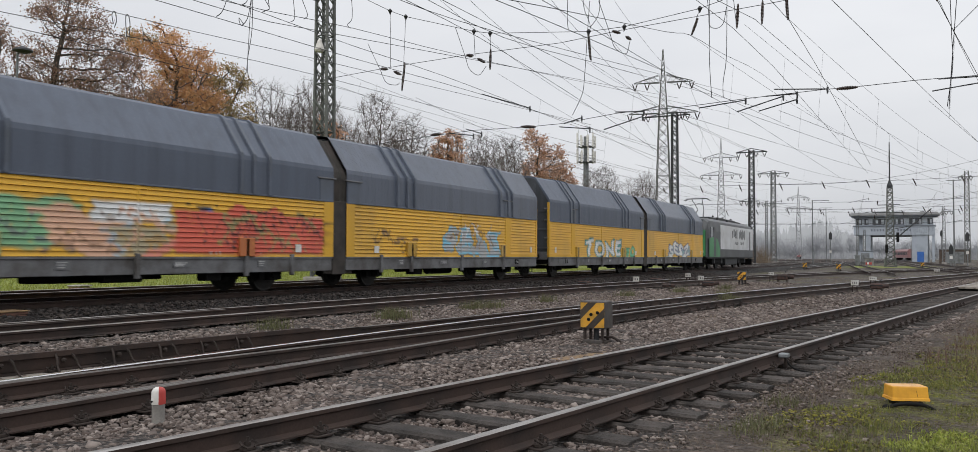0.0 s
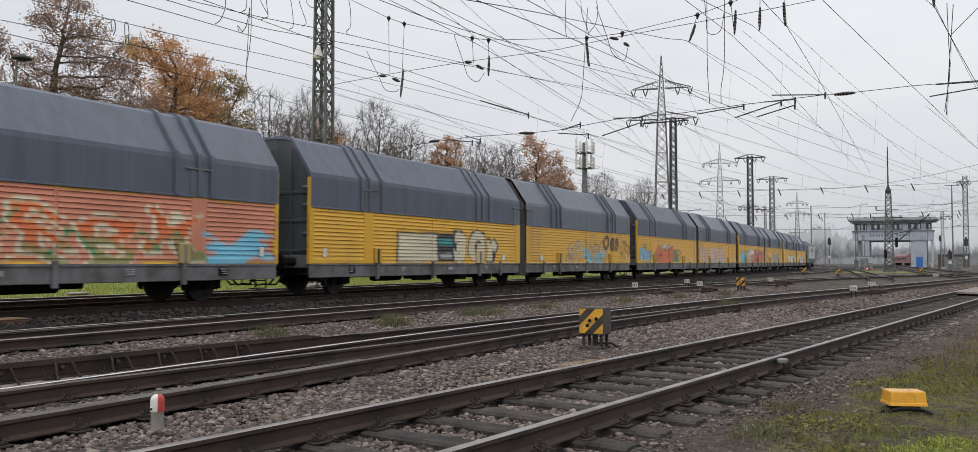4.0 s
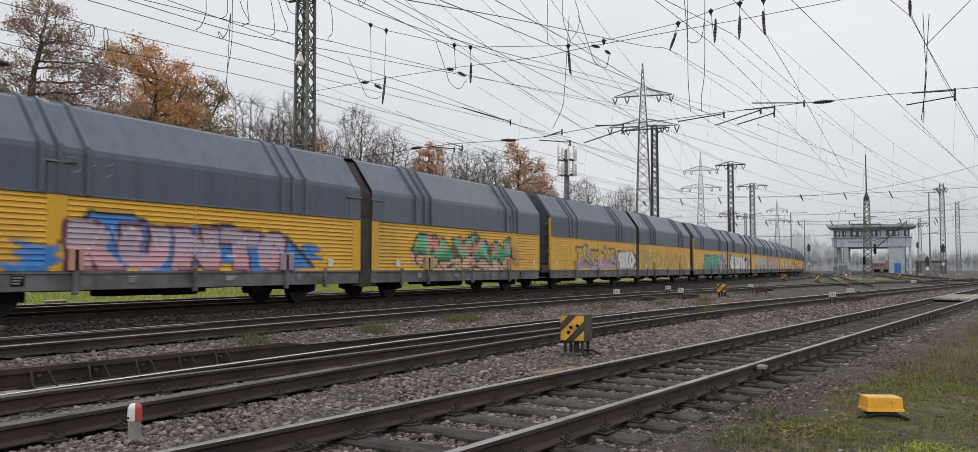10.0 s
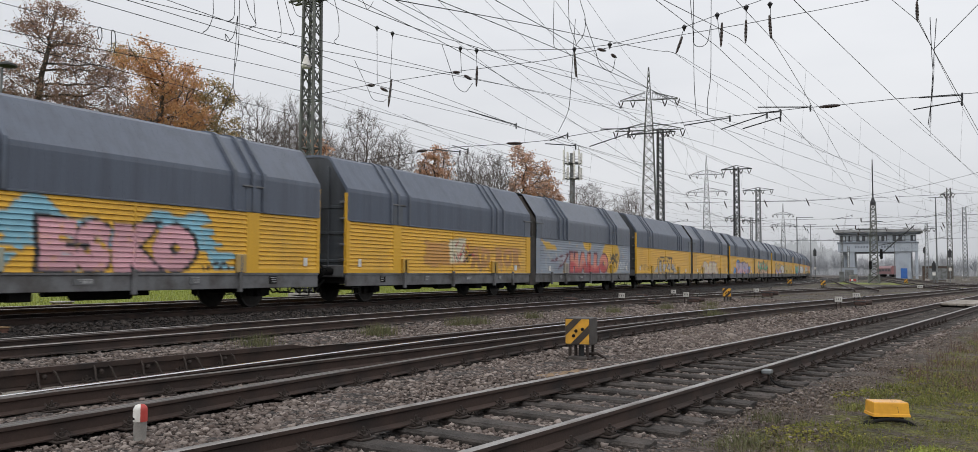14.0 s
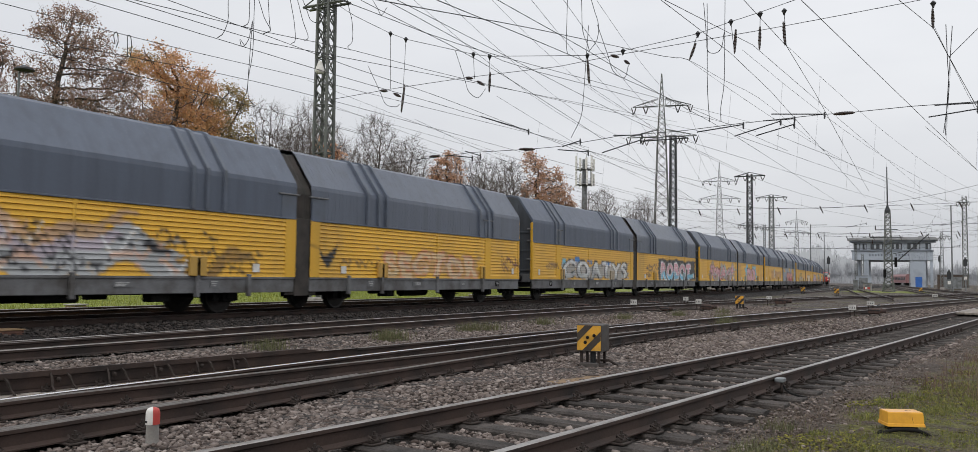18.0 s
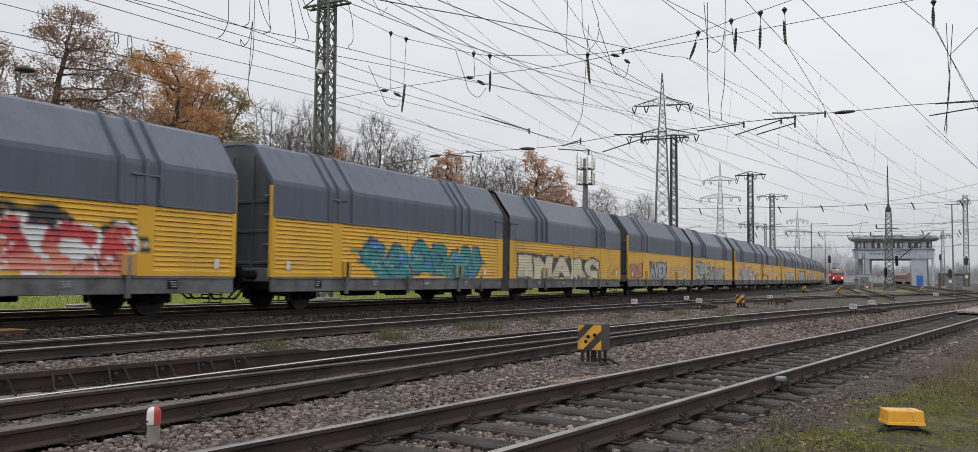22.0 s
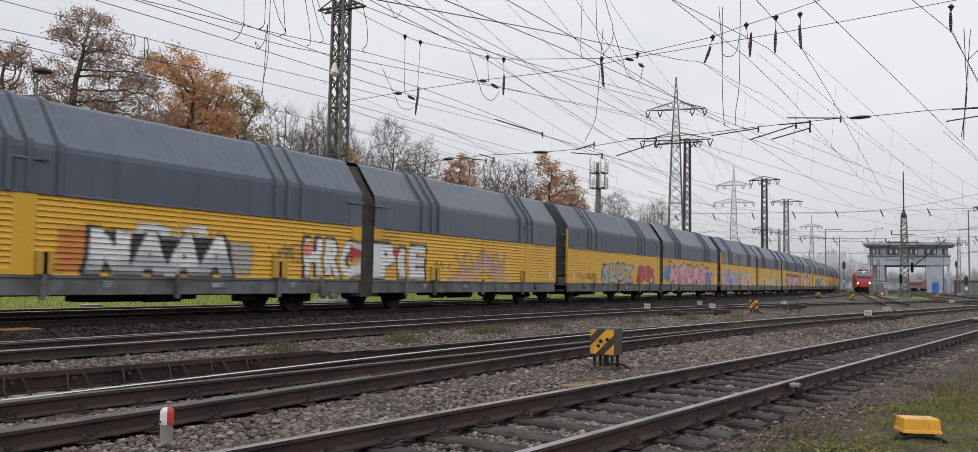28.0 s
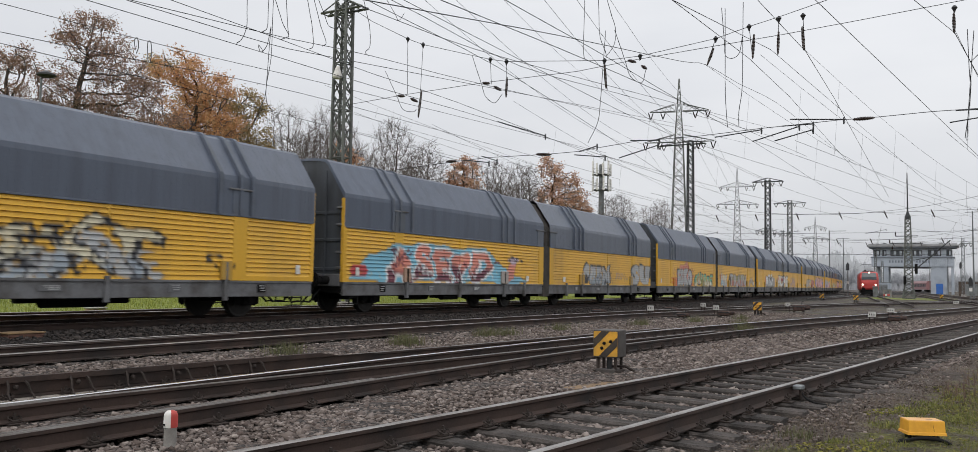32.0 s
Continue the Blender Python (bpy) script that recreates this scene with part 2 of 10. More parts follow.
M = {
    "rail_side": material("rail_rust", (0.05202, 0.03305, 0.02632), 0.8, 0.1, 0.45, 2.2, 50, 0.5, 0.004, dirt=(0.01836, 0.0153, 0.01408), dirt_at=0.5),
    "rail_top": material("rail_polish", (0.34, 0.32, 0.305), 0.36, 0.85, 0.12, 2, 30, 0.1, 0.001, dirt=(0.17, 0.15, 0.135)),
    "rail_bright": material("rail_bright_polish", (0.58, 0.58, 0.58), 0.24, 0.95, 0.1, 2, 30, 0.1, 0.001, dirt=(0.52, 0.51, 0.5)),
    "rail_dull": material("rail_dull", (0.144, 0.1332, 0.1224), 0.45, 0.7, 0.2, 3, 40, 0.2, 0.002, dirt=(0.0864, 0.072, 0.0648)),
    "sleeper": material("old_oak_sleeper", (0.06375, 0.054, 0.048), 0.92, 0, 0.6, 5, 45, 1.0, 0.02, dirt=(0.021, 0.018, 0.01575), per_object=0.5),
    "concrete": material("concrete", (0.32, 0.304, 0.28), 0.9, 0, 0.25, 5, 80, 0.4, 0.004, dirt=(0.192, 0.176, 0.16), per_object=0.2),
    "clip": material("rusty_fastening", (0.045, 0.03375, 0.0285), 0.85, 0.2, 0.4, 10, 60, 0.4, 0.004),
    "stone": island_material("ballast_stone", [(0.034, 0.0255, 0.0210), (0.112, 0.087, 0.0745), (0.188, 0.152, 0.132), (0.073, 0.052, 0.0425), (0.290, 0.244, 0.215), (0.135, 0.109, 0.098), (0.097, 0.071, 0.0595), (0.044, 0.033, 0.0275)]),
    "steel": material("galvanised_steel", (0.22, 0.235, 0.24), 0.6, 0.4, 0.25, 2, 30, 0.2, 0.004, dirt=(0.13, 0.13, 0.125)),
    "green_steel": material("green_painted_steel", (0.135, 0.143, 0.13), 0.65, 0.1, 0.3, 2, 30, 0.2, 0.004, dirt=(0.085, 0.088, 0.08)),
    "dark_steel": material("dark_steel", (0.05, 0.052, 0.055), 0.6, 0.3, 0.3, 3, 40, 0.2, 0.004),
    "wire": material("copper_wire", (0.045, 0.045, 0.048), 0.5, 0.5, 0.1, 3, 30, 0.0),
    "insulator": material("brown_glazed_insulator", (0.035, 0.022, 0.018), 0.25, 0, 0.2, 5, 30, 0.0, spec=0.6),
    "yellow": material("wagon_yellow_paint", (0.70, 0.39, 0.035), 0.5, 0, 0.2, 0.8, 20, 0.15, 0.003, dirt=(0.40, 0.245, 0.05), dirt_at=0.42, streak=0.25),
    "grey": material("wagon_grey_hood", (0.08272, 0.1006, 0.1391), 0.4, 0, 0.2, 3.2, 16, 0.2, 0.01, spec=0.55, dirt=(0.06204, 0.0752, 0.1034), dirt_at=0.5, streak=0.09),
    "rib": material("wagon_hood_rib", (0.105, 0.125, 0.165), 0.42, 0, 0.15, 1.5, 20, 0.2, 0.004, dirt=(0.085, 0.095, 0.11)),
    "end": material("wagon_end_wall", (0.072, 0.080, 0.092), 0.6, 0, 0.35, 1.2, 25, 0.3, 0.004, dirt=(0.03, 0.03, 0.032), streak=0.3),
    "skirt": material("wagon_underframe_grey", (0.155, 0.157, 0.163), 0.65, 0, 0.4, 1.7, 22, 0.3, 0.004, dirt=(0.062, 0.055, 0.049), dirt_at=0.50),
    "black": material("greasy_black", (0.011, 0.0105, 0.0105), 0.85, 0.0, 0.4, 4, 40, 0.4, 0.004, spec=0.2),
    "bellows": material("rubber_bellows", (0.055, 0.046, 0.041), 0.8, 0, 0.3, 2, 40, 0.3, 0.004, dirt=(0.028, 0.026, 0.022)),
    "white": material("white_paint", (0.74, 0.73, 0.70), 0.5, 0, 0.15, 4, 60, 0.1, 0.001, dirt=(0.52, 0.49, 0.44)),
    "red": material("red_paint", (0.52, 0.055, 0.045), 0.5, 0, 0.15, 4, 60, 0.1, 0.001, dirt=(0.33, 0.05, 0.04)),
    "orange_box": material("orange_yellow_lacquer", (0.72, 0.36, 0.035), 0.4, 0, 0.12, 5, 60, 0.1, 0.002, dirt=(0.5, 0.23, 0.03), dirt_at=0.4),
    "hazard": material("hazard_yellow", (0.66, 0.335, 0.03), 0.5, 0, 0.2, 6, 50, 0.1, 0.002, dirt=(0.40, 0.22, 0.03)),
    "stripe": material("worn_dark_stripe", (0.035, 0.029, 0.025), 0.7, 0, 0.4, 6, 50, 0.2, 0.002, dirt=(0.06, 0.045, 0.03)),
    "iron_box": material("weathered_lantern_sheet", (0.085, 0.077, 0.072), 0.7, 0.2, 0.3, 5, 60, 0.2, 0.002, dirt=(0.055, 0.046, 0.04)),
    "bark": material("bark", (0.10, 0.085, 0.07), 0.95, 0, 0.4, 3, 25, 0.8, 0.02, dirt=(0.05, 0.043, 0.036)),
    "facade": material("pale_render", (0.36, 0.395, 0.44), 0.85, 0, 0.15, 0.35, 12, 0.2, 0.01, dirt=(0.24, 0.26, 0.285), dirt_at=0.42),
    "glass": material("dark_window_glass", (0.035, 0.042, 0.05), 0.08, 0, 0.2, 2, 9, 0.0, spec=0.6),
    "blue": material("blue_door_paint", (0.035, 0.13, 0.42), 0.5, 0, 0.15, 2, 30, 0.1),
}
M["brown_wall"] = material("brown_timber_wall", (0.10, 0.075, 0.06), 0.85, 0, 0.3, 2, 30, 0.3, dirt=(0.06, 0.045, 0.036))


# ---- plan of the yard: y runs along the train's track, x across, rail head of the near siding at z = 0 ----
def line_near(y):
    return -4.08 + 0.1285 * y


def line_middle(y):
    if y < 8:
        return -6.85
    if y < 32:
        return -6.85 + 0.0036 * (y - 8) ** 2
    return -4.776 + 0.165 * (y - 32)


def line_branch(y):
    return min(-8.75 + 0.1 * y, line_middle(y)) if y > 19 else -8.75 + 0.1 * y


def line_third(y):
    if y < 14:
        return -12.45
    if y < 78:
        return -12.45 + 0.002 * (y - 14) ** 2
    return -4.258 + 0.256 * (y - 78)


def line_train(y):
    """The main line: a slight bend, sharper past 195 m, straight again past 300 m."""
    k = min(max(0.0, y - 195.0), 105.0)
    return -17.2 - 0.00036 * max(0.0, y - 40.0) ** 2 - 0.0016 * k * k - 0.336 * max(0.0, y - 300.0)


def line_behind(y):
    return line_train(y) - 4.0


def line_red(y):
    """A long gentle bend that comes alongside the main line."""
    k = min(max(0.0, y - 150.0), 110.0)
    return -14.6 - 0.12 * (y - 150.0) - 0.00025 * k * k - 0.069 * max(0.0, y - 260.0)


TRAIN_Z, THIRD_Z = 0.16, 0.05


def smooth(a, b, x):
    k = np.clip((x - a) / (b - a), 0, 1)
    return k * k * (3 - 2 * k)


def ground_z(x, y):
    """Height of the ballast and soil."""
    z = -0.20 + 0.17 * smooth(-14.3, -15.6, x) + 0.03 * smooth(-10.2, -11.2, x)
    z = z - 0.10 * smooth(-24.0, -26.0, x)
    z = z - 0.05 * smooth(0.2, 1.6, x - (0.1285 * y - 2.6))
    z = z - 0.03 * smooth(1.5, 1.1, np.abs(x - (0.1285 * y - 4.08)))
    return z


def ground_colours(m):
    """Bare ballast, rust-brown earth, moss and grass by patches."""
    nd, ln = m.node_tree.nodes, m.node_tree.links
    tc = nd.new("ShaderNodeTexCoord")
    sep = nd.new("ShaderNodeSeparateXYZ")
    ln.new(tc.outputs["Object"], sep.inputs[0])

    def noise_tex(scale, detail=5.0):
        n = nd.new("ShaderNodeTexNoise")
        n.inputs["Scale"].default_value, n.inputs["Detail"].default_value = scale, detail
        ln.new(tc.outputs["Object"], n.inputs["Vector"])
        return n.outputs["Fac"]

    def calc(op, a, b=0.0, c=0.0):
        n = nd.new("ShaderNodeMath")
        n.operation = op
        for i, s in enumerate((a, b, c)):
            if isinstance(s, (int, float)):
                n.inputs[i].default_value = s
            else:
                ln.new(s, n.inputs[i])
        return n.outputs[0]

    def ramp(src, stops):
        r = nd.new("ShaderNodeValToRGB")
        els = r.color_ramp.elements
        while len(els) < len(stops):
            els.new(0.5)
        for e, (p, c) in zip(els, stops):
            e.position, e.color = p, (*c, 1) if len(c) == 3 else c
        ln.new(src, r.inputs["Fac"])
        return r.outputs[0]

    def mix(fac, a, b):
        n = nd.new("ShaderNodeMix")
        n.data_type = "RGBA"
        ln.new(fac, n.inputs[0])
        ln.new(a, n.inputs[6])
        ln.new(b, n.inputs[7])
        return n.outputs[2]

    def step(src, a, b):
        n = nd.new("ShaderNodeMapRange")
        n.interpolation_type = "SMOOTHSTEP"
        n.inputs["From Min"].default_value, n.inputs["From Max"].default_value = a, b
        ln.new(src, n.inputs["Value"])
        return n.outputs[0]

    vor = nd.new("ShaderNodeTexVoronoi")
    vor.inputs["Scale"].default_value = 21.0
    ln.new(tc.outputs["Object"], vor.inputs["Vector"])
    vsep = nd.new("ShaderNodeSeparateColor")
    ln.new(vor.outputs["Color"], vsep.inputs[0])
    stones = ramp(vsep.outputs[0], [(0.0, (0.048, 0.0392, 0.0344)), (0.35, (0.088, 0.072, 0.064)), (0.7, (0.132, 0.1096, 0.0968)), (1.0, (0.2, 0.1712, 0.1536))])
    joints = step(vor.outputs["Distance"], 0.75, 0.25)
    dark = nd.new("ShaderNodeRGB")
    dark.outputs[0].default_value = (0.022, 0.018, 0.016, 1)
    ballast = mix(joints, dark.outputs[0], stones)
    dust = ramp(noise_tex(5.0), [(0.25, (0.060, 0.050, 0.043)), (0.55, (0.105, 0.089, 0.077)), (0.8, (0.165, 0.142, 0.122))])
    earth = ramp(noise_tex(9.0), [(0.25, (0.032, 0.0240, 0.0190)), (0.55, (0.070, 0.054, 0.043)), (0.8, (0.126, 0.100, 0.078))])
    moss = ramp(noise_tex(22.0), [(0.25, (0.042, 0.036, 0.018)), (0.55, (0.105, 0.102, 0.025)), (0.8, (0.23, 0.22, 0.04))])
    grass = ramp(noise_tex(6.0), [(0.2, (0.11, 0.14, 0.03)), (0.55, (0.20, 0.235, 0.045)), (0.85, (0.28, 0.28, 0.08))])
    x, y = sep.outputs[0], sep.outputs[1]
    off = calc("SUBTRACT", x, calc("MULTIPLY_ADD", y, 0.1285, -4.08))
    patch = noise_tex(0.9, 6.0)
    right = step(calc("MULTIPLY_ADD", patch, 1.3, off), 1.75, 2.35)
    col = mix(right, ballast, earth)
    # earth between the tracks, further off
    strip = calc("MULTIPLY", step(noise_tex(0.55), 0.46, 0.60), step(y, 9.0, 26.0))
    col = mix(calc("MULTIPLY", strip, 0.75), col, dust)
    far_yard = calc("MULTIPLY", step(y, 24.0, 52.0), calc("MULTIPLY", step(x, -13.5, -11.5), step(noise_tex(0.16), 0.40, 0.62)))
    col = mix(calc("MULTIPLY", far_yard, 0.7), col, dust)
    green = calc("MULTIPLY", step(calc("MULTIPLY_ADD", noise_tex(0.75, 5.0), 2.4, off), 3.0, 3.7), step(noise_tex(3.0), 0.38, 0.6))
    col = mix(green, col, moss)
    beds = calc("MULTIPLY", step(noise_tex(0.33), 0.52, 0.66), calc("MULTIPLY", step(y, 18.0, 40.0), step(x, -16.0, -14.0)))
    col = mix(calc("MULTIPLY", beds, 0.7), col, moss)
    lawn = calc("ADD", calc("MULTIPLY", step(x, -23.4, -24.2), step(y, 130.0, 95.0)), calc("MULTIPLY", calc("MULTIPLY", step(y, 112.0, 118.0), step(y, 142.0, 134.0)), calc("MULTIPLY", step(calc("ABSOLUTE", calc("ADD", x, 7.5)), 6.0, 4.0), step(noise_tex(0.4), 0.36, 0.5))))
    col = mix(calc("MINIMUM", lawn, 1.0), col, grass)
    # main line bed: sooty ballast, with the shade under the train painted in
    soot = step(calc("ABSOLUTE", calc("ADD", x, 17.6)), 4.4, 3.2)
    soot_shade = nd.new("ShaderNodeRGB")
    soot_shade.outputs[0].default_value = (0.011, 0.0092, 0.0085, 1)
    col = mix(calc("MULTIPLY", soot, 0.92), col, soot_shade.outputs[0])
    tone = calc("MULTIPLY", calc("MULTIPLY_ADD", noise_tex(1.3, 8.0), 1.3, 0.38), calc("MULTIPLY_ADD", noise_tex(14.0, 6.0), 1.0, 0.5))
    grade = nd.new("ShaderNodeHueSaturation")
    ln.new(tone, grade.inputs["Value"])
    ln.new(col, grade.inputs["Color"])
    bs = nd["Principled BSDF"]
    ln.new(grade.outputs[0], bs.inputs["Base Color"])
    bp = nd.new("ShaderNodeBump")
    bp.inputs["Strength"].default_value, bp.inputs["Distance"].default_value = 0.9, 0.035
    ln.new(calc("ADD", joints, calc("MULTIPLY", noise_tex(40.0), 0.5)), bp.inputs["Height"])
    ln.new(bp.outputs[0], bs.inputs["Normal"])


def ground_sheet():
    xs = np.unique(np.concatenate([np.linspace(-2500, -80, 12), np.linspace(-80, -27, 22), np.linspace(-27, 4, 125), np.linspace(4, 60, 20), np.linspace(60, 2500, 12)]))
    ys = np.unique(np.concatenate([np.linspace(-1500, -20, 10), np.linspace(-20, 1, 18), np.linspace(1, 30, 130), np.linspace(30, 120, 70), np.linspace(120, 400, 30), np.linspace(400, 4500, 14)]))
    X, Y = np.meshgrid(xs, ys)
    Z = ground_z(X, Y)
    near = np.exp(-((X + 8) / 14) ** 2) * np.exp(-np.clip(Y - 5, 0, None) / 40)
    rng = np.random.default_rng(3)
    Z = Z + near * (0.018 * np.sin(X * 2.1 + 1.7 * np.sin(Y * 0.9)) + 0.014 * rng.standard_normal(X.shape))
    n, k = X.shape
    idx = np.arange(n * k).reshape(n, k)
    quads = np.stack([idx[:-1, :-1], idx[:-1, 1:], idx[1:, 1:], idx[1:, :-1]], -1).reshape(-1, 4)
    me = bpy.data.meshes.new("ground")
    me.from_pydata(np.stack([X, Y, Z], -1).reshape(-1, 3).tolist(), [], quads.tolist())
    m = material("yard_ground", (0.15, 0.13, 0.12), 0.95, bump=0)
    ground_colours(m)
    me.materials.append(m)
    return tagged(new("ground", me), "grey-brown ballast and bare soil with moss and grass", "ground", kind="structure")


ground_sheet()

# ---- rails ----
RAIL = [(-0.07, -0.159), (0.07, -0.159), (0.07, -0.148), (0.012, -0.128), (0.009, -0.05), (0.034, -0.036), (0.034, -0.008), (0.022, 0.0), (-0.022, 0.0), (-0.034, -0.008), (-0.034, -0.036), (-0.009, -0.05), (-0.012, -0.128), (-0.07, -0.148)]
GAUGE = 1.507


def rail_mesh(name, line, side, y0, y1, step, z=0.0, off=None, top="rail_top", scale=1.0, lift=0.0):
    """One rail along a line of the plan, side -1 or 1; its running surface is polished."""
    sh = Shape()
    ys = list(np.arange(y0, y1 + 1e-6, step))
    d = GAUGE / 2 * side if off is None else off
    rings = []
    for y in ys:
        dx = (line(y + 0.05) - line(y - 0.05)) / 0.1
        nrm = Vector((1, -dx, 0)).normalized()
        c = Vector((line(y), y, z + lift)) + nrm * d
        rings.append([c + nrm * px * scale + Vector((0, 0, pz)) for px, pz in RAIL])
    n = len(RAIL)
    vs = [p for r in rings for p in r]
    for j in range(len(rings) - 1):
        for i in range(n):
            k = (i + 1) % n
            sh.f.append([j * n + i, j * n + k, (j + 1) * n + k, (j + 1) * n + i])
            sh.m.append(1 if i in (6, 7) else 0)
    sh.v = [tuple(p) for p in vs]
    sh.f.append(list(range(n - 1, -1, -1)))
    sh.f.append([(len(rings) - 1) * n + i for i in range(n)])
    sh.m += [0, 0]
    return sh.mesh(name, [M["rail_side"], M[top]])


def sleeper_mesh(length, width, height, seed):
    rng = random.Random(seed)
    sh = Shape()
    rings = []
    nseg = 7
    for i in range(nseg):
        x = -length / 2 + length * i / (nseg - 1)
        j = lambda s: rng.uniform(-s, s)
        w = width / 2
        rings.append([(x, -w + j(0.008), -height), (x, w + j(0.008), -height), (x, w + j(0.008), -0.02), (x, w - 0.03 + j(0.008), j(0.006)), (x, j(0.02), -0.008 + j(0.008)), (x, -w + 0.03 + j(0.008), j(0.006)), (x, -w + j(0.008), -0.02)])
    return sh.loft(rings).mesh("sleeper", M["sleeper"])


def clip_shape():
    """A ribbed base plate with two clamps and their screws."""
    sh = Shape()
    sh.box(-0.17, 0.17, -0.08, 0.08, 0.0, 0.016, 0.004)
    for s in (-1, 1):
        sh.box(s * 0.115 - 0.03, s * 0.115 + 0.03, -0.055, 0.055, 0.014, 0.045, 0.008)
        sh.rod((s * 0.115, 0, 0.04), (s * 0.115, 0, 0.105), 0.014, 0.012, 6)
        sh.rod((s * 0.115, 0, 0.05), (s * 0.115, 0, 0.075), 0.024, None, 6)
        for q in (-1, 1):
            sh.tube([(s * 0.085, q * 0.02, 0.055), (s * 0.10, q * 0.05, 0.075), (s * 0.135, q * 0.058, 0.06), (s * 0.145, q * 0.03, 0.04)], 0.009, 4)
    return sh


LAID = []


def lay_track(name, line, y0, y1, z, label, top="rail_top", sleepers=None, clips=None, step=2.0, pitch=0.63, sink=0.0):
    tr = thing(name, Matrix.Identity(4), label, "railway track", "tracks of the yard", "structure")
    for s in (-1, 1):
        part("rail", rail_mesh("rail", line, s, y0, y1, step, z, top=top if isinstance(top, str) else top[s > 0]), None, tr)
    if sleepers:
        kinds = [sleeper_mesh(2.5, 0.25, 0.16, k) for k in range(5)]
        clip = clip_shape().mesh("fastening", M["clip"])
        y, i = sleepers[0], 0
        rng = random.Random(len(name))
        while y < sleepers[1]:
            dx = (line(y + 0.05) - line(y - 0.05)) / 0.1
            ang = -math.degrees(math.atan(dx))
            ob = part("sleeper", kinds[i % 5], None, tr)
            LAID.append((line, y))
            ob.matrix_basis = pose(line(y) + rng.uniform(-0.03, 0.03), y, z - 0.176 - sink + rng.uniform(-0.006, 0.004), rng.uniform(-0.5, 0.5), 0, ang + rng.uniform(-1.2, 1.2))
            if clips and clips[0] < y < clips[1]:
                for s in (-1, 1):
                    fo = part("fastening", clip, None, tr)
                    fo.matrix_basis = pose(line(y) + s * GAUGE / 2 * math.cos(radians(ang)), y + s * GAUGE / 2 * math.sin(radians(ang)), z - 0.176, 0, 0, ang)
            y += pitch * rng.uniform(0.96, 1.04)
            i += 1
    return tr


lay_track("railway_track", line_near, -6, 140, 0.0, "siding with worn oak sleepers and polished rails", sleepers=(1.0, 60.0), clips=(1.0, 27.0))
lay_track("railway_track", line_middle, -8, 140, 0.0, "rusty yard track with one bright rail", top=("rail_bright", "rail_dull"), sleepers=(0.5, 40.0), clips=(1.0, 24.0), sink=0.022)
lay_track("railway_track", line_branch, -8, 22.5, -0.004, "diverging track of a turnout with rusty rails", top="rail_dull", sleepers=(0.2, 9.0), clips=(0.5, 9.0), sink=0.026)
lay_track("railway_track", line_third, -8, 190, THIRD_Z, "yard track in grey ballast", top="rail_top", sleepers=(3.0, 40.0), sink=0.02)
lay_track("railway_track", line_train, -80, 640, TRAIN_Z, "main line track in dark ballast", step=4.0)
lay_track("railway_track", line_behind, -80, 640, TRAIN_Z, "second main line track beside the grass", step=4.0)
lay_track("railway_track", line_red, 64, 560, 0.04, "curving track towards the signal box", top="rail_dull", step=4.0)


def line_gate(y):
    return -3.4 - 0.089 * (y - 118.0) + 0.0004 * max(0.0, 118.0 - y) ** 2


def line_gate_far(y):
    return line_gate(y) + 4.4 + 0.0012 * max(0.0, 150.0 - y) ** 1.5


def line_relief(y):
    return line_train(y) + 4.4 - 0.0009 * max(0.0, 120.0 - y) ** 1.8


for _line, _y0, _y1, _top in ((line_gate, 72, 420, "rail_top"), (line_gate_far, 88, 420, "rail_dull"), (line_relief, 92, 420, "rail_top")):
    lay_track("railway_track", _line, _y0, _y1, 0.02, "far yard track in grey ballast", top=_top, step=4.0)


# ---- the car-carrier train ----
UNIT, BELLOWS, PITCH, SPEED = 12.72, 1.24, 27.98, 17.015
HALF = UNIT / 2
EXT = 0.32  # the side and hood reach this far over the bellows
Z_SKIRT0, Z_SKIRT1, Z_YELLOW, Z_SHOULDER, Z_EDGE, Z_CROWN = 0.53, 0.93, 2.53, 3.48, 4.51, 4.59


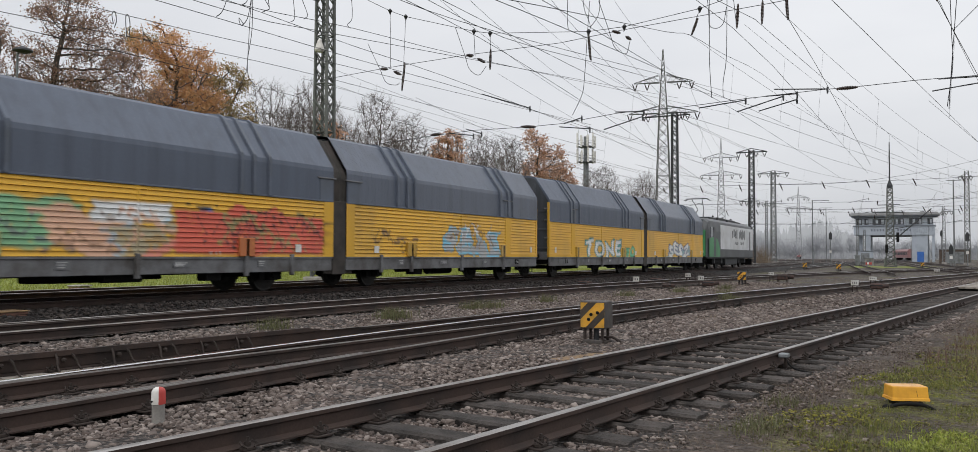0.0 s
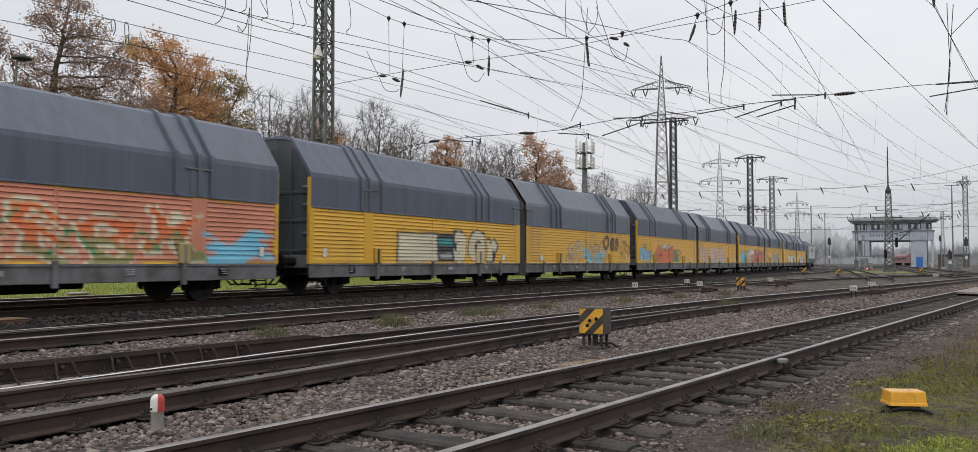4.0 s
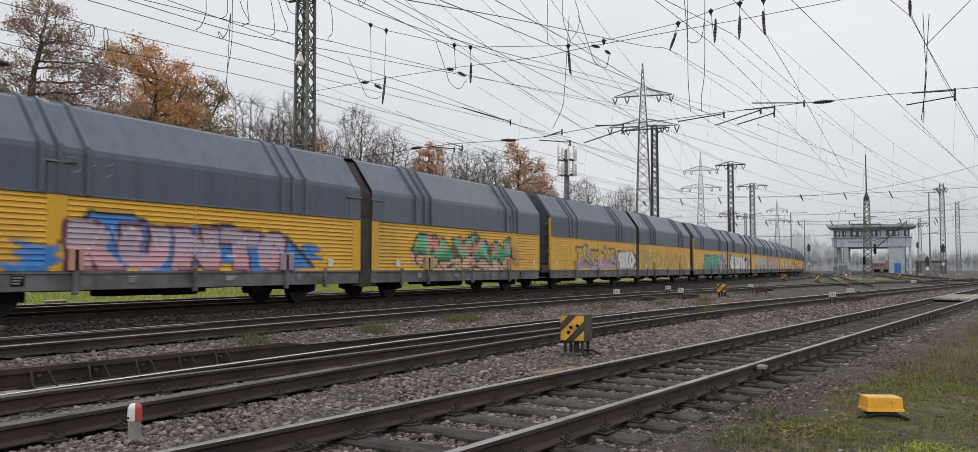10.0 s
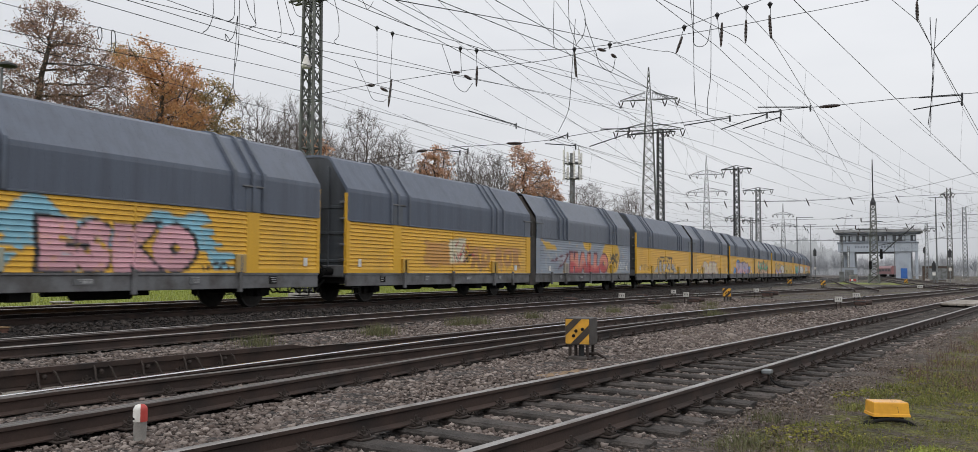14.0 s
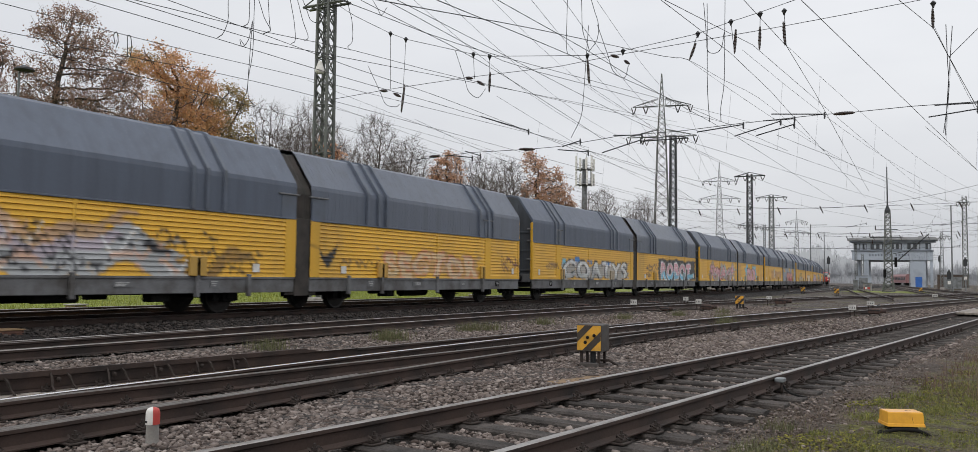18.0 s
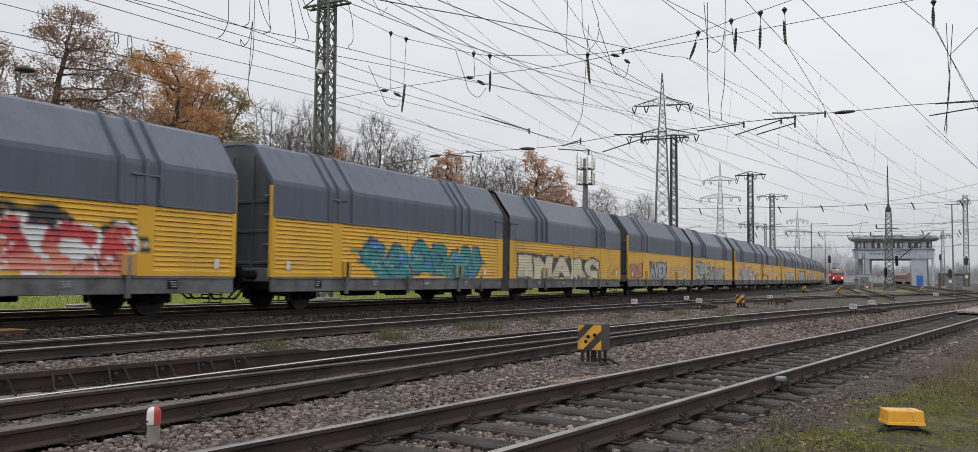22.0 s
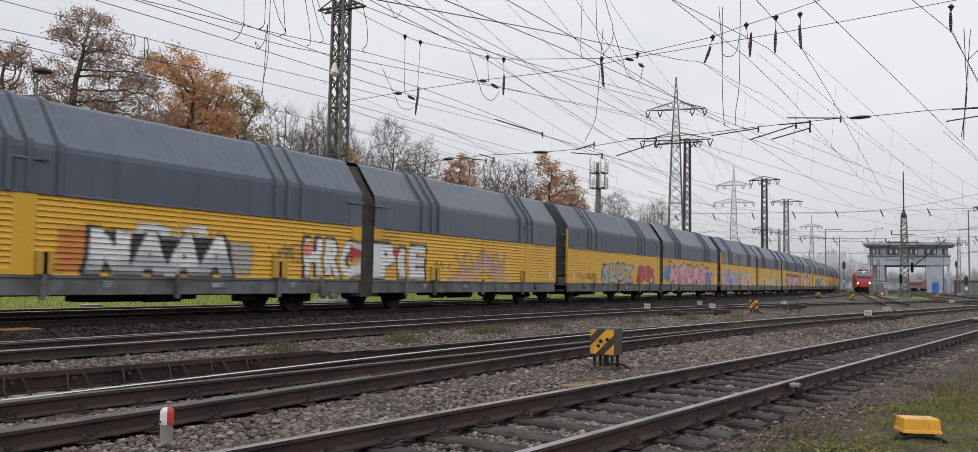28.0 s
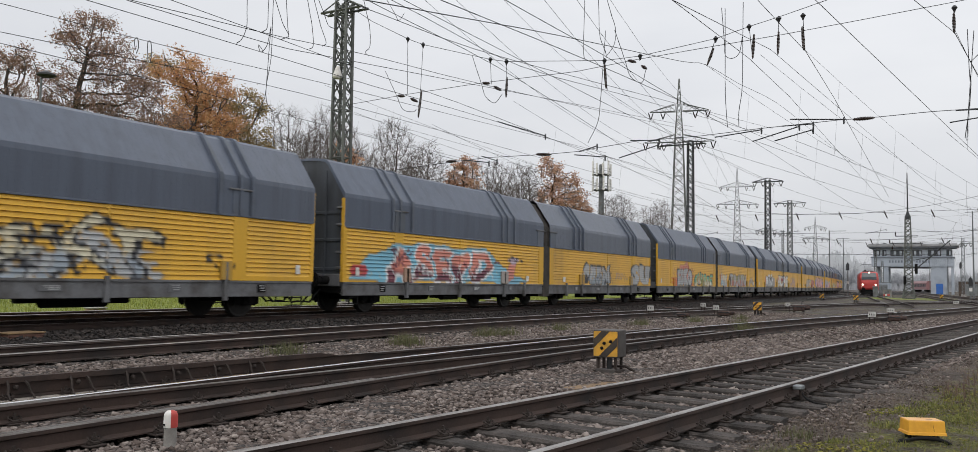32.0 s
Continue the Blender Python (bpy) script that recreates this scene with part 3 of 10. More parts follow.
def coloured_paint(name):
    """Yellow wagon paint with sprayed colours over it where the paint layer is opaque."""
    m = material(name, (0.70, 0.39, 0.035), 0.5, 0, 0.2, 0.8, 20, 0.15, 0.003, dirt=(0.48, 0.275, 0.045), dirt_at=0.42, streak=0.25)
    nd, ln = m.node_tree.nodes, m.node_tree.links
    bs = nd["Principled BSDF"]
    hsv = next(n for n in nd if n.bl_idname == "ShaderNodeHueSaturation")
    att = nd.new("ShaderNodeAttribute")
    att.attribute_name = "paint"
    mix = nd.new("ShaderNodeMix")
    mix.data_type = "RGBA"
    wear = nd.new("ShaderNodeTexNoise")
    wear.inputs["Scale"].default_value, wear.inputs["Detail"].default_value = 5.0, 8.0
    tc = nd.new("ShaderNodeTexCoord")
    ln.new(tc.outputs["Object"], wear.inputs["Vector"])
    rng = nd.new("ShaderNodeMapRange")
    rng.inputs["From Min"].default_value, rng.inputs["From Max"].default_value = 0.25, 0.42
    rng.inputs["To Min"].default_value, rng.inputs["To Max"].default_value = 0.55, 1.0
    ln.new(wear.outputs["Fac"], rng.inputs["Value"])
    mul = nd.new("ShaderNodeMath")
    mul.operation = "MULTIPLY"
    ln.new(att.outputs["Alpha"], mul.inputs[0])
    ln.new(rng.outputs[0], mul.inputs[1])
    ln.new(mul.outputs[0], mix.inputs[0])
    ln.new(hsv.outputs[0], mix.inputs[6])
    ln.new(att.outputs["Color"], mix.inputs[7])
    ln.new(mix.outputs[2], bs.inputs["Base Color"])
    return m


M["sprayed"] = coloured_paint("sprayed_wagon_paint")


def pleated(m, period, strength):
    """Fine upright pleats along the hood."""
    nd, ln = m.node_tree.nodes, m.node_tree.links
    tc = nd.new("ShaderNodeTexCoord")
    wv = nd.new("ShaderNodeTexWave")
    wv.bands_direction, wv.wave_profile = "Y", "SAW"
    wv.inputs["Scale"].default_value = 0.314 / period
    wv.inputs["Distortion"].default_value = 0.3
    ln.new(tc.outputs["Object"], wv.inputs["Vector"])
    bp = nd.new("ShaderNodeBump")
    bp.inputs["Strength"].default_value, bp.inputs["Distance"].default_value = strength, 0.02
    ln.new(wv.outputs["Fac"], bp.inputs["Height"])
    old = next(n for n in nd if n.bl_idname == "ShaderNodeBump" and n != bp)
    ln.new(old.outputs[0], bp.inputs["Normal"])
    ln.new(bp.outputs[0], nd["Principled BSDF"].inputs["Normal"])


pleated(M["grey"], 0.17, 1.0)

# spray colours
C = {
    "white": (0.66, 0.67, 0.66), "silver": (0.36, 0.37, 0.375), "black": (0.02, 0.02, 0.024), "grey": (0.27, 0.31, 0.35), "red": (0.46, 0.045, 0.05),
    "orange": (0.62, 0.15, 0.045), "coral": (0.62, 0.22, 0.16), "pink": (0.60, 0.32, 0.36), "mauve": (0.42, 0.33, 0.40), "maroon": (0.13, 0.03, 0.05),
    "blue": (0.04, 0.20, 0.52), "sky": (0.16, 0.46, 0.62), "teal": (0.02, 0.23, 0.22), "green": (0.03, 0.27, 0.10), "mint": (0.11, 0.44, 0.27),
    "olive": (0.24, 0.23, 0.09), "lilac": (0.36, 0.27, 0.46), "purple": (0.22, 0.10, 0.32), "brown": (0.17, 0.09, 0.045), "yellow": (0.62, 0.37, 0.035),
    "pumpkin": (0.60, 0.14, 0.04), "cream": (0.58, 0.53, 0.38), "navy": (0.03, 0.05, 0.17), "peach": (0.60, 0.36, 0.24),
}

SLATS = 14
COLS = 320
U = np.linspace(0, UNIT, COLS)
ROWZ = np.concatenate([[Z_YELLOW - (i + k) * (Z_YELLOW - Z_SKIRT1) / SLATS for k in (0.03, 0.84, 0.97)] for i in range(SLATS)])
GU, GZ = np.meshgrid(U, ROWZ)


def letters(body, fat):
    """The triangles of a word in the built-in font, in a box of 1 x 1."""
    cu = bpy.data.curves.new("word", "FONT")
    cu.body, cu.offset, cu.space_character, cu.resolution_u = body, fat, 1.06 + 2.6 * max(fat, 0.0), 3
    ob = new("word", cu)
    deps = bpy.context.evaluated_depsgraph_get()
    me = ob.evaluated_get(deps).to_mesh()
    me.calc_loop_triangles()
    co = np.array([v.co[:2] for v in me.vertices]) if len(me.vertices) else np.zeros((3, 2))
    tri = np.array([t.vertices[:] for t in me.loop_triangles]) if len(me.loop_triangles) else np.zeros((0, 3), int)
    bpy.data.objects.remove(ob)
    bpy.data.curves.remove(cu)
    lo, hi = co.min(0), co.max(0)
    return (co - lo) / np.maximum(hi - lo, 1e-6), tri


def inside(pts, co, tri):
    hit = np.zeros(len(pts), bool)
    for a, b, c in tri:
        p, q, r = co[a], co[b], co[c]
        lo, hi = np.minimum(np.minimum(p, q), r), np.maximum(np.maximum(p, q), r)
        sel = np.where((pts[:, 0] >= lo[0]) & (pts[:, 0] <= hi[0]) & (pts[:, 1] >= lo[1]) & (pts[:, 1] <= hi[1]))[0]
        if not len(sel):
            continue
        d = pts[sel]
        s1 = (q[0] - p[0]) * (d[:, 1] - p[1]) - (q[1] - p[1]) * (d[:, 0] - p[0])
        s2 = (r[0] - q[0]) * (d[:, 1] - q[1]) - (r[1] - q[1]) * (d[:, 0] - q[0])
        s3 = (p[0] - r[0]) * (d[:, 1] - r[1]) - (p[1] - r[1]) * (d[:, 0] - r[0])
        hit[sel] |= ((s1 >= 0) & (s2 >= 0) & (s3 >= 0)) | ((s1 <= 0) & (s2 <= 0) & (s3 <= 0))
    return hit


SUB = [(a, b) for a in (-0.011, 0.011) for b in (-0.010, 0.010)]


def soft_inside(x, z, co, tri, u0, u1, z0, z1):
    """How far each point of the grid is covered by a word's triangles, 0 to 1."""
    out = np.zeros(x.size)
    for a, b in SUB:
        out += inside(np.stack([(x.ravel() + a - u0) / (u1 - u0), (z.ravel() + b - z0) / (z1 - z0)], -1), co, tri)
    return (out / len(SUB)).reshape(x.shape)


class Mural:
    """Sprayed colours on one wagon side: u metres from the end, z metres over the rail."""

    def __init__(self, seed):
        self.rgb, self.a, self.rng = np.zeros((*GU.shape, 3)), np.zeros(GU.shape), np.random.default_rng(seed)
        self.ph = self.rng.uniform(0, 6.28, 8)

    def lay(self, mask, colour, alpha=1.0):
        k = np.clip(mask, 0, 1) * alpha
        c = np.array(C[colour] if isinstance(colour, str) else colour)
        tone = 1 + 0.12 * np.sin(GU * 1.9 + self.ph[0]) * np.sin(GZ * 4 + self.ph[1])
        self.rgb = self.rgb * (1 - k[..., None]) + c * tone[..., None] * k[..., None]
        self.a = np.maximum(self.a, k)

    def warp(self, amount):
        p = self.ph
        return (GU + amount * (0.13 * np.sin(GZ * 6 + GU * 1.3 + p[2]) + 0.05 * np.sin(GZ * 15 + p[3])), GZ + amount * (0.11 * np.sin(GU * 1.7 + p[4]) + 0.06 * np.sin(GU * 4.3 + p[5])))

    def cloud(self, u0, u1, z0, z1, colour, rag=1.0, alpha=1.0):
        """A patch with a ragged outline."""
        x, z = self.warp(rag * 1.5)
        x = x + rag * 0.18 * np.sin(GZ * 23 + p7(self.ph, GU))
        du = np.minimum(x - u0, u1 - x) / 0.12
        dz = np.minimum(z - z0, z1 - z) / 0.06
        self.lay(np.clip(np.minimum(du, dz) + 0.5, 0, 1), colour, alpha)
        return self

    def disc(self, u, z, ru, rz, colour, alpha=1.0):
        x, y = self.warp(0.3)
        d = np.sqrt(((x - u) / ru) ** 2 + ((y - z) / rz) ** 2)
        self.lay(np.clip((1 - d) * 8 + 0.5, 0, 1), colour, alpha)
        return self

    def word(self, body, u0, u1, z0, z1, fill, edge=None, fat=0.03, wild=1.0, lean=0.0, second=None, alpha=1.0):
        """A sprayed word: outline, fill, and a second colour fading up from below."""
        x, z = self.warp(wild * 0.8)
        fat = fat + 0.015
        x = x - lean * (z - z0)
        if edge:
            co, tri = letters(body, fat + 0.055)
            grow = np.array([0.25 / (u1 - u0), 0.16 / (z1 - z0)]) * 0.5
            self.lay(soft_inside(x, z, co * (1 + 2 * grow) - grow, tri, u0, u1, z0, z1), edge, alpha)
        co, tri = letters(body, fat)
        mask = soft_inside(x, z, co, tri, u0, u1, z0, z1)
        self.lay(mask, fill, alpha)
        if second:
            k = np.clip(((z0 + z1) / 2 + 0.15 * np.sin(GU * 3 + self.ph[6]) - GZ) * 5, 0, 1)
            self.lay(mask * k, second, alpha)
        return self

    def poly(self, colour, *pts, alpha=1.0, wild=0.15):
        """A filled outline of corners (u, z)."""
        x, z = self.warp(wild)
        out = np.zeros(GU.shape)
        for a, b in SUB:
            hit = np.zeros(GU.shape, bool)
            for (p, q), (r, t) in zip(pts, pts[1:] + pts[:1]):
                over = (q > z + b) != (t > z + b)
                hit ^= over & (x + a < (r - p) * (z + b - q) / (t - q + 1e-9) + p)
            out += hit
        self.lay(out / len(SUB), colour, alpha)
        return self

    def lines(self, u0, u1, z0, z1, colour, n=6, alpha=1.0, width=0.035):
        """Loose sprayed strokes."""
        for i in range(n):
            a, b = self.rng.uniform(u0, u1), self.rng.uniform(0.3, 1.1)
            zc, amp, f, ph = self.rng.uniform(z0, z1), self.rng.uniform(0.08, 0.3), self.rng.uniform(3, 8), self.rng.uniform(0, 6)
            path = zc + amp * np.sin(GU * f + ph)
            m = np.clip(1.5 - np.abs(GZ - path) / width, 0, 1) * (GU > a) * (GU < a + b) * (GZ > z0) * (GZ < z1)
            self.lay(m, colour, alpha)
        return self


def p7(ph, g):
    return ph[7] + 1.1 * g


def murals():
    """What is sprayed on the wagons, from the engine back: front unit, rear unit of each pair."""
    out = []

    def side():
        out.append(Mural(len(out) + 11))
        return out[-1]

    side().cloud(4.0, 9.2, 1.0, 1.75, "sky", alpha=0.8).word("SESZ", 4.2, 9.0, 1.0, 1.75, "white", "navy", wild=1.2)
    side().word("TONE", 4.2, 9.2, 0.96, 1.75, "white", "teal", 0.02, 0.8).word("GO", 9.9, 11.4, 1.0, 1.5, "mint", "green")
    side().lines(0.9, 2.6, 1.05, 1.8, "brown", 8).word("SEAE", 5.3, 9.2, 1.0, 1.85, "silver", "sky", 0.04, 1.5).lines(4.8, 9.4, 1.2, 2.2, "brown", 7).lines(5, 9, 1.7, 2.2, "white", 6)
    side().cloud(0.8, 3.0, 0.98, 1.9, "sky", 0.8).cloud(2.6, 4.7, 0.98, 2.0, "mint", 1.0, 0.85).lines(0.8, 4.7, 1.0, 1.9, "navy", 9, 0.7).cloud(4.2, 6.0, 0.98, 1.85, "peach", 0.9).cloud(5.2, 7.3, 1.7, 2.15, "white", 0.25).cloud(5.8, 7.3, 1.0, 1.72, "sky", 1.0, 0.55).lines(4.2, 7.2, 1.0, 1.95, "brown", 14, 0.6).lines(5.6, 7.3, 1.1, 2.0, "peach", 9).cloud(6.6, 8.2, 0.96, 1.2, "coral", 0.8).cloud(7.4, 12.62, 0.96, 2.02, (0.56, 0.10, 0.06), 0.15).poly((0.56, 0.10, 0.06), (8.8, 1.95), (9.3, 2.28), (10.0, 2.1), (10.7, 2.22), (11.2, 1.95)).poly("blue", (8.0, 2.0), (8.3, 2.16), (8.7, 2.0)).lines(7.6, 12.5, 1.05, 2.15, "olive", 15, 0.9, 0.045).lines(7.6, 12.5, 1.05, 2.2, "black", 22, 0.9, 0.022).lines(7.6, 9.8, 0.97, 1.05, "white", 7, 0.8, 0.02)
    side().cloud(0.2, 2.8, 0.97, 1.9, "peach", 1.0, 0.7).word("NE", 0.4, 2.7, 1.0, 1.95, "pink", "cream", 0.05, 0.6, alpha=0.7).cloud(3.5, 8.5, 0.95, 1.35, "silver", 0.6, 0.75).word("ESTOR", 3.5, 8.5, 0.98, 1.98, "pink", "white", 0.05, 0.5, second="silver", alpha=0.85).lines(3.5, 8.5, 1, 1.9, "mauve", 8, 0.7)
    side().cloud(0.35, 2.3, 1.05, 1.75, "sky", 0.3, 0.9).lines(0.4, 2.2, 1.1, 1.7, "blue", 12, 0.7).disc(1.45, 1.92, 0.3, 0.15, "green").disc(1.45, 1.92, 0.16, 0.06, "yellow").poly("green", (3.05, 0.96), (3.2, 1.5), (4.2, 1.9), (7.9, 1.8), (8.8, 0.96)).poly("white", (4.8, 1.85), (5.2, 2.1), (6.8, 2.06), (6.6, 1.8)).disc(4.2, 1.4, 0.7, 0.55, "pumpkin").disc(5.5, 1.35, 0.9, 0.52, "pumpkin").disc(6.8, 1.42, 0.75, 0.55, "pumpkin").cloud(3.7, 7.4, 0.95, 1.5, "pumpkin", 0.15).lines(3.6, 7.5, 1.7, 2.0, "black", 9, 0.9, 0.025).poly("black", (4.3, 1.5), (4.8, 1.6), (4.5, 1.5), (4.9, 1.4), (4.3, 1.3), alpha=0.8).poly("black", (6.0, 1.62), (6.3, 1.2), (6.05, 1.3), alpha=0.8).lines(7.6, 8.7, 1.2, 1.9, "brown", 14, 1.0, 0.025)
    side().word("GRUEN", 4.0, 9.0, 1.0, 1.85, "cream", "grey", 0.0, 1.5, alpha=0.6).cloud(6.2, 7.2, 0.96, 1.5, "sky").cloud(7.8, 8.6, 0.96, 1.5, "sky").lines(4.0, 9.5, 1.1, 2.0, "black", 9, 0.8).word("O88", 8.8, 10.8, 1.6, 2.2, "brown", "black", -0.01, 0.6).lines(10.8, 12.4, 1.1, 2.1, "brown", 8)
    side().cloud(4.2, 8.0, 0.95, 1.98, "black", 0.1).cloud(4.3, 6.65, 0.97, 1.93, "cream", 0.1).cloud(6.75, 7.7, 1.55, 1.8, "teal", 0.15).cloud(6.8, 7.7, 1.08, 1.25, "silver", 0.3).word("3Gr", 7.8, 11.1, 0.96, 2.12, "cream", "black", 0.07, 0.3)
    side().cloud(0.1, 12.6, 0.92, 2.5, "coral", 0.3, 0.9).cloud(0.3, 3.2, 0.95, 1.7, "sky", 1.2).cloud(10.2, 12.4, 0.95, 1.7, "sky", 1.2).word("SEEBK", 2.6, 10.4, 0.98, 2.0, "orange", "cream", 0.0, 1.8, second="olive").lines(2.6, 10.4, 1.0, 2.0, "green", 12)
    side().cloud(2.6, 6.0, 0.96, 1.55, "blue", 1.3).cloud(3.8, 12.2, 0.96, 1.8, "sky", 1.1).cloud(4.2, 11.6, 1.5, 2.15, "sky", 0.6).cloud(4.3, 11.0, 0.96, 1.5, "olive", 0.8).word("EVRES", 4.4, 11.0, 0.98, 1.98, "olive", "white", 0.02, 0.9).lines(4.6, 11, 1.2, 2.0, "white", 12).lines(4.6, 11, 1.0, 1.4, "brown", 6)
    side().cloud(0.05, 0.7, 1.3, 2.0, "lilac", 1.4, 0.8).poly("purple", (0.0, 0.95), (0.65, 2.3), (1.7, 2.3), (1.7, 0.95), wild=0.05).poly("black", (0.15, 0.95), (0.8, 2.26), (1.55, 2.26), (0.9, 1.5), (1.7, 0.95), wild=0.05).poly("white", (1.45, 2.16), (8.6, 2.14), (9.3, 1.95), (10.9, 1.9), (10.9, 0.95), (1.6, 0.95), (0.85, 1.5), wild=0.05).poly("black", (2.95, 2.2), (3.6, 2.2), (3.32, 2.0), (3.5, 1.6), (3.35, 0.95), (3.05, 0.95), (3.05, 1.4), (2.35, 1.42), (2.4, 1.56), (2.98, 1.55), (2.92, 1.75), (2.4, 1.84), (2.4, 1.98), (3.05, 1.86), (3.15, 2.02), wild=0.1).poly("black", (4.7, 1.86), (5.15, 1.6), (4.85, 1.6), wild=0.0).poly("black", (6.3, 2.2), (6.8, 2.2), (6.6, 2.0), (6.9, 1.5), (6.85, 0.97), (6.0, 0.97), (6.6, 1.15), (6.62, 1.6), (6.42, 2.0), wild=0.1).poly("black", (7.7, 2.18), (8.25, 2.18), (8.05, 1.8), (7.8, 1.82)).poly("black", (7.75, 0.98), (8.35, 0.98), (8.0, 1.5)).poly("purple", (8.8, 1.95), (9.7, 2.2), (10.9, 2.15), (11.3, 0.97), (10.9, 0.97), (10.6, 1.9)).poly("black", (9.0, 1.9), (9.6, 2.02), (10.75, 1.98), (11.0, 1.0), (10.75, 1.0), (10.5, 1.78), (9.7, 1.72), (9.35, 1.4), (9.2, 1.7)).cloud(9.5, 10.5, 0.95, 1.62, "silver", 0.2).cloud(11.2, 12.3, 1.35, 1.8, "lilac", 1.6).lines(11.2, 12.4, 1.2, 1.95, "purple", 8, 0.7, 0.05)
    side().cloud(3.2, 3.9, 0.97, 1.9, "lilac", 0.5).cloud(9.2, 10.2, 0.97, 1.9, "lilac", 0.5).cloud(3.8, 9.6, 0.96, 1.9, "teal", 0.3).word("KDHM", 3.8, 9.6, 0.96, 2.08, (0.03, 0.33, 0.14), "navy", 0.08, 0.3, second=(0.01, 0.26, 0.22)).lines(4.0, 9.6, 1.9, 2.1, "black", 9, 1.0, 0.03).lines(4.2, 9.6, 1.3, 1.9, "white", 9, 0.9, 0.02).disc(6.7, 1.45, 0.13, 0.07, "red").disc(8.9, 1.6, 0.13, 0.07, "red").disc(4.9, 1.0, 0.15, 0.06, "red").cloud(9.9, 10.9, 0.97, 1.6, "coral", 0.5).poly("navy", (9.95, 2.2), (11.4, 2.25), (11.7, 1.7), (12.2, 1.95), (12.95, 0.97), (10.8, 1.0), (10.95, 1.6), (10.1, 1.9)).poly("blue", (10.05, 2.12), (11.3, 2.18), (11.62, 1.55), (12.2, 1.82), (12.7, 1.1), (12.2, 1.2), (11.9, 1.1), (11.2, 1.3), (11.0, 1.75), (10.3, 1.95)).lines(10.2, 12.6, 1.1, 2.1, "sky", 8, 0.9, 0.03)
    side().word("UREKA", 0.4, 5.2, 1.0, 1.98, "yellow", "green", -0.005, 1.2, alpha=0.85).word("ONEKA", 5.6, 11.5, 1.0, 1.92, "yellow", "olive", -0.01, 1.2, alpha=0.8).lines(0.5, 11.2, 1.0, 1.95, "olive", 26, 0.7, 0.025).lines(0.5, 5.2, 1.0, 1.9, "mint", 8, 0.6).lines(5.6, 11, 1.0, 1.8, "peach", 10, 0.5)
    side().cloud(3.1, 9.5, 1.3, 2.05, "sky", 1.2, 0.55).cloud(3.2, 9.5, 0.96, 1.45, "lilac", 0.5).word("FLZWE", 3.4, 9.4, 1.25, 2.0, "yellow", "black", 0.04, 1.4).lines(3.2, 9.5, 1.2, 2.1, "black", 12, 0.9, 0.025).lines(3.2, 9.5, 1.0, 1.5, "purple", 9).lines(3.4, 9.4, 1.0, 1.3, "white", 8, 0.8, 0.025).cloud(8.9, 9.7, 1.4, 1.7, "blue", 0.8).word("ESKO", 9.8, 12.7, 0.96, 1.98, "white", "black", 0.10, 0.25)
    side().cloud(2.0, 9.8, 0.94, 1.45, "peach", 0.7).cloud(2.4, 9.7, 1.0, 2.1, "black", 1.4, 0.85).cloud(2.2, 9.6, 0.95, 1.2, "peach", 0.8).word("SAVAN", 2.3, 9.7, 1.2, 2.12, "mint", "black", 0.07, 1.0, second="green").word("OCEAN", 2.3, 9.6, 0.96, 1.4, "peach", "black", 0.05, 1.0).lines(2.4, 9.8, 1.6, 2.15, "coral", 18, 1.0, 0.06).cloud(9.9, 10.6, 0.97, 1.8, "coral", 1.2, 0.7)
    side().cloud(1.7, 2.6, 0.95, 1.6, "blue", 0.9).cloud(2.8, 10.9, 0.95, 1.5, "blue", 0.9).poly("black", (2.7, 1.5), (3.4, 2.2), (4.6, 2.2), (5.2, 2.0), (7.4, 2.1), (8.6, 1.95), (9.6, 1.95), (11.0, 0.95), (10.0, 0.95)).poly("blue", (2.8, 1.4), (3.5, 2.12), (4.5, 2.12), (5.2, 1.94), (7.4, 2.02), (8.6, 1.87), (9.5, 1.87), (10.8, 0.95), (9.8, 0.95)).word("RUNTS", 2.95, 9.6, 0.96, 1.95, "mauve", "maroon", 0.10, 0.35, second="pink").lines(3.0, 9.6, 1.2, 1.9, "white", 6, 0.7, 0.025)
    side().cloud(2.0, 3.6, 0.96, 1.3, "olive", 1.2, 0.6).cloud(7.6, 9.2, 0.96, 1.4, "olive", 1.2, 0.6).cloud(3.2, 8.6, 0.96, 1.62, "peach", 0.7, 0.9).word("DEK", 3.5, 8.6, 0.98, 1.78, "cream", "mauve", 0.08, 0.5, alpha=0.9).lines(3.4, 8.6, 1.0, 1.7, "mauve", 9, 0.6, 0.025)
    side().lines(0.4, 2.3, 1.1, 1.5, "brown", 9, 0.6).poly("silver", (3.5, 0.97), (4.9, 1.7), (6.2, 1.5), (8.2, 1.6), (9.4, 0.97), alpha=0.9).word("iTZL", 4.6, 8.3, 1.0, 1.95, "yellow", "black", 0.01, 0.3).lines(4.5, 8.4, 1.0, 2.0, "black", 5, 0.8, 0.025)
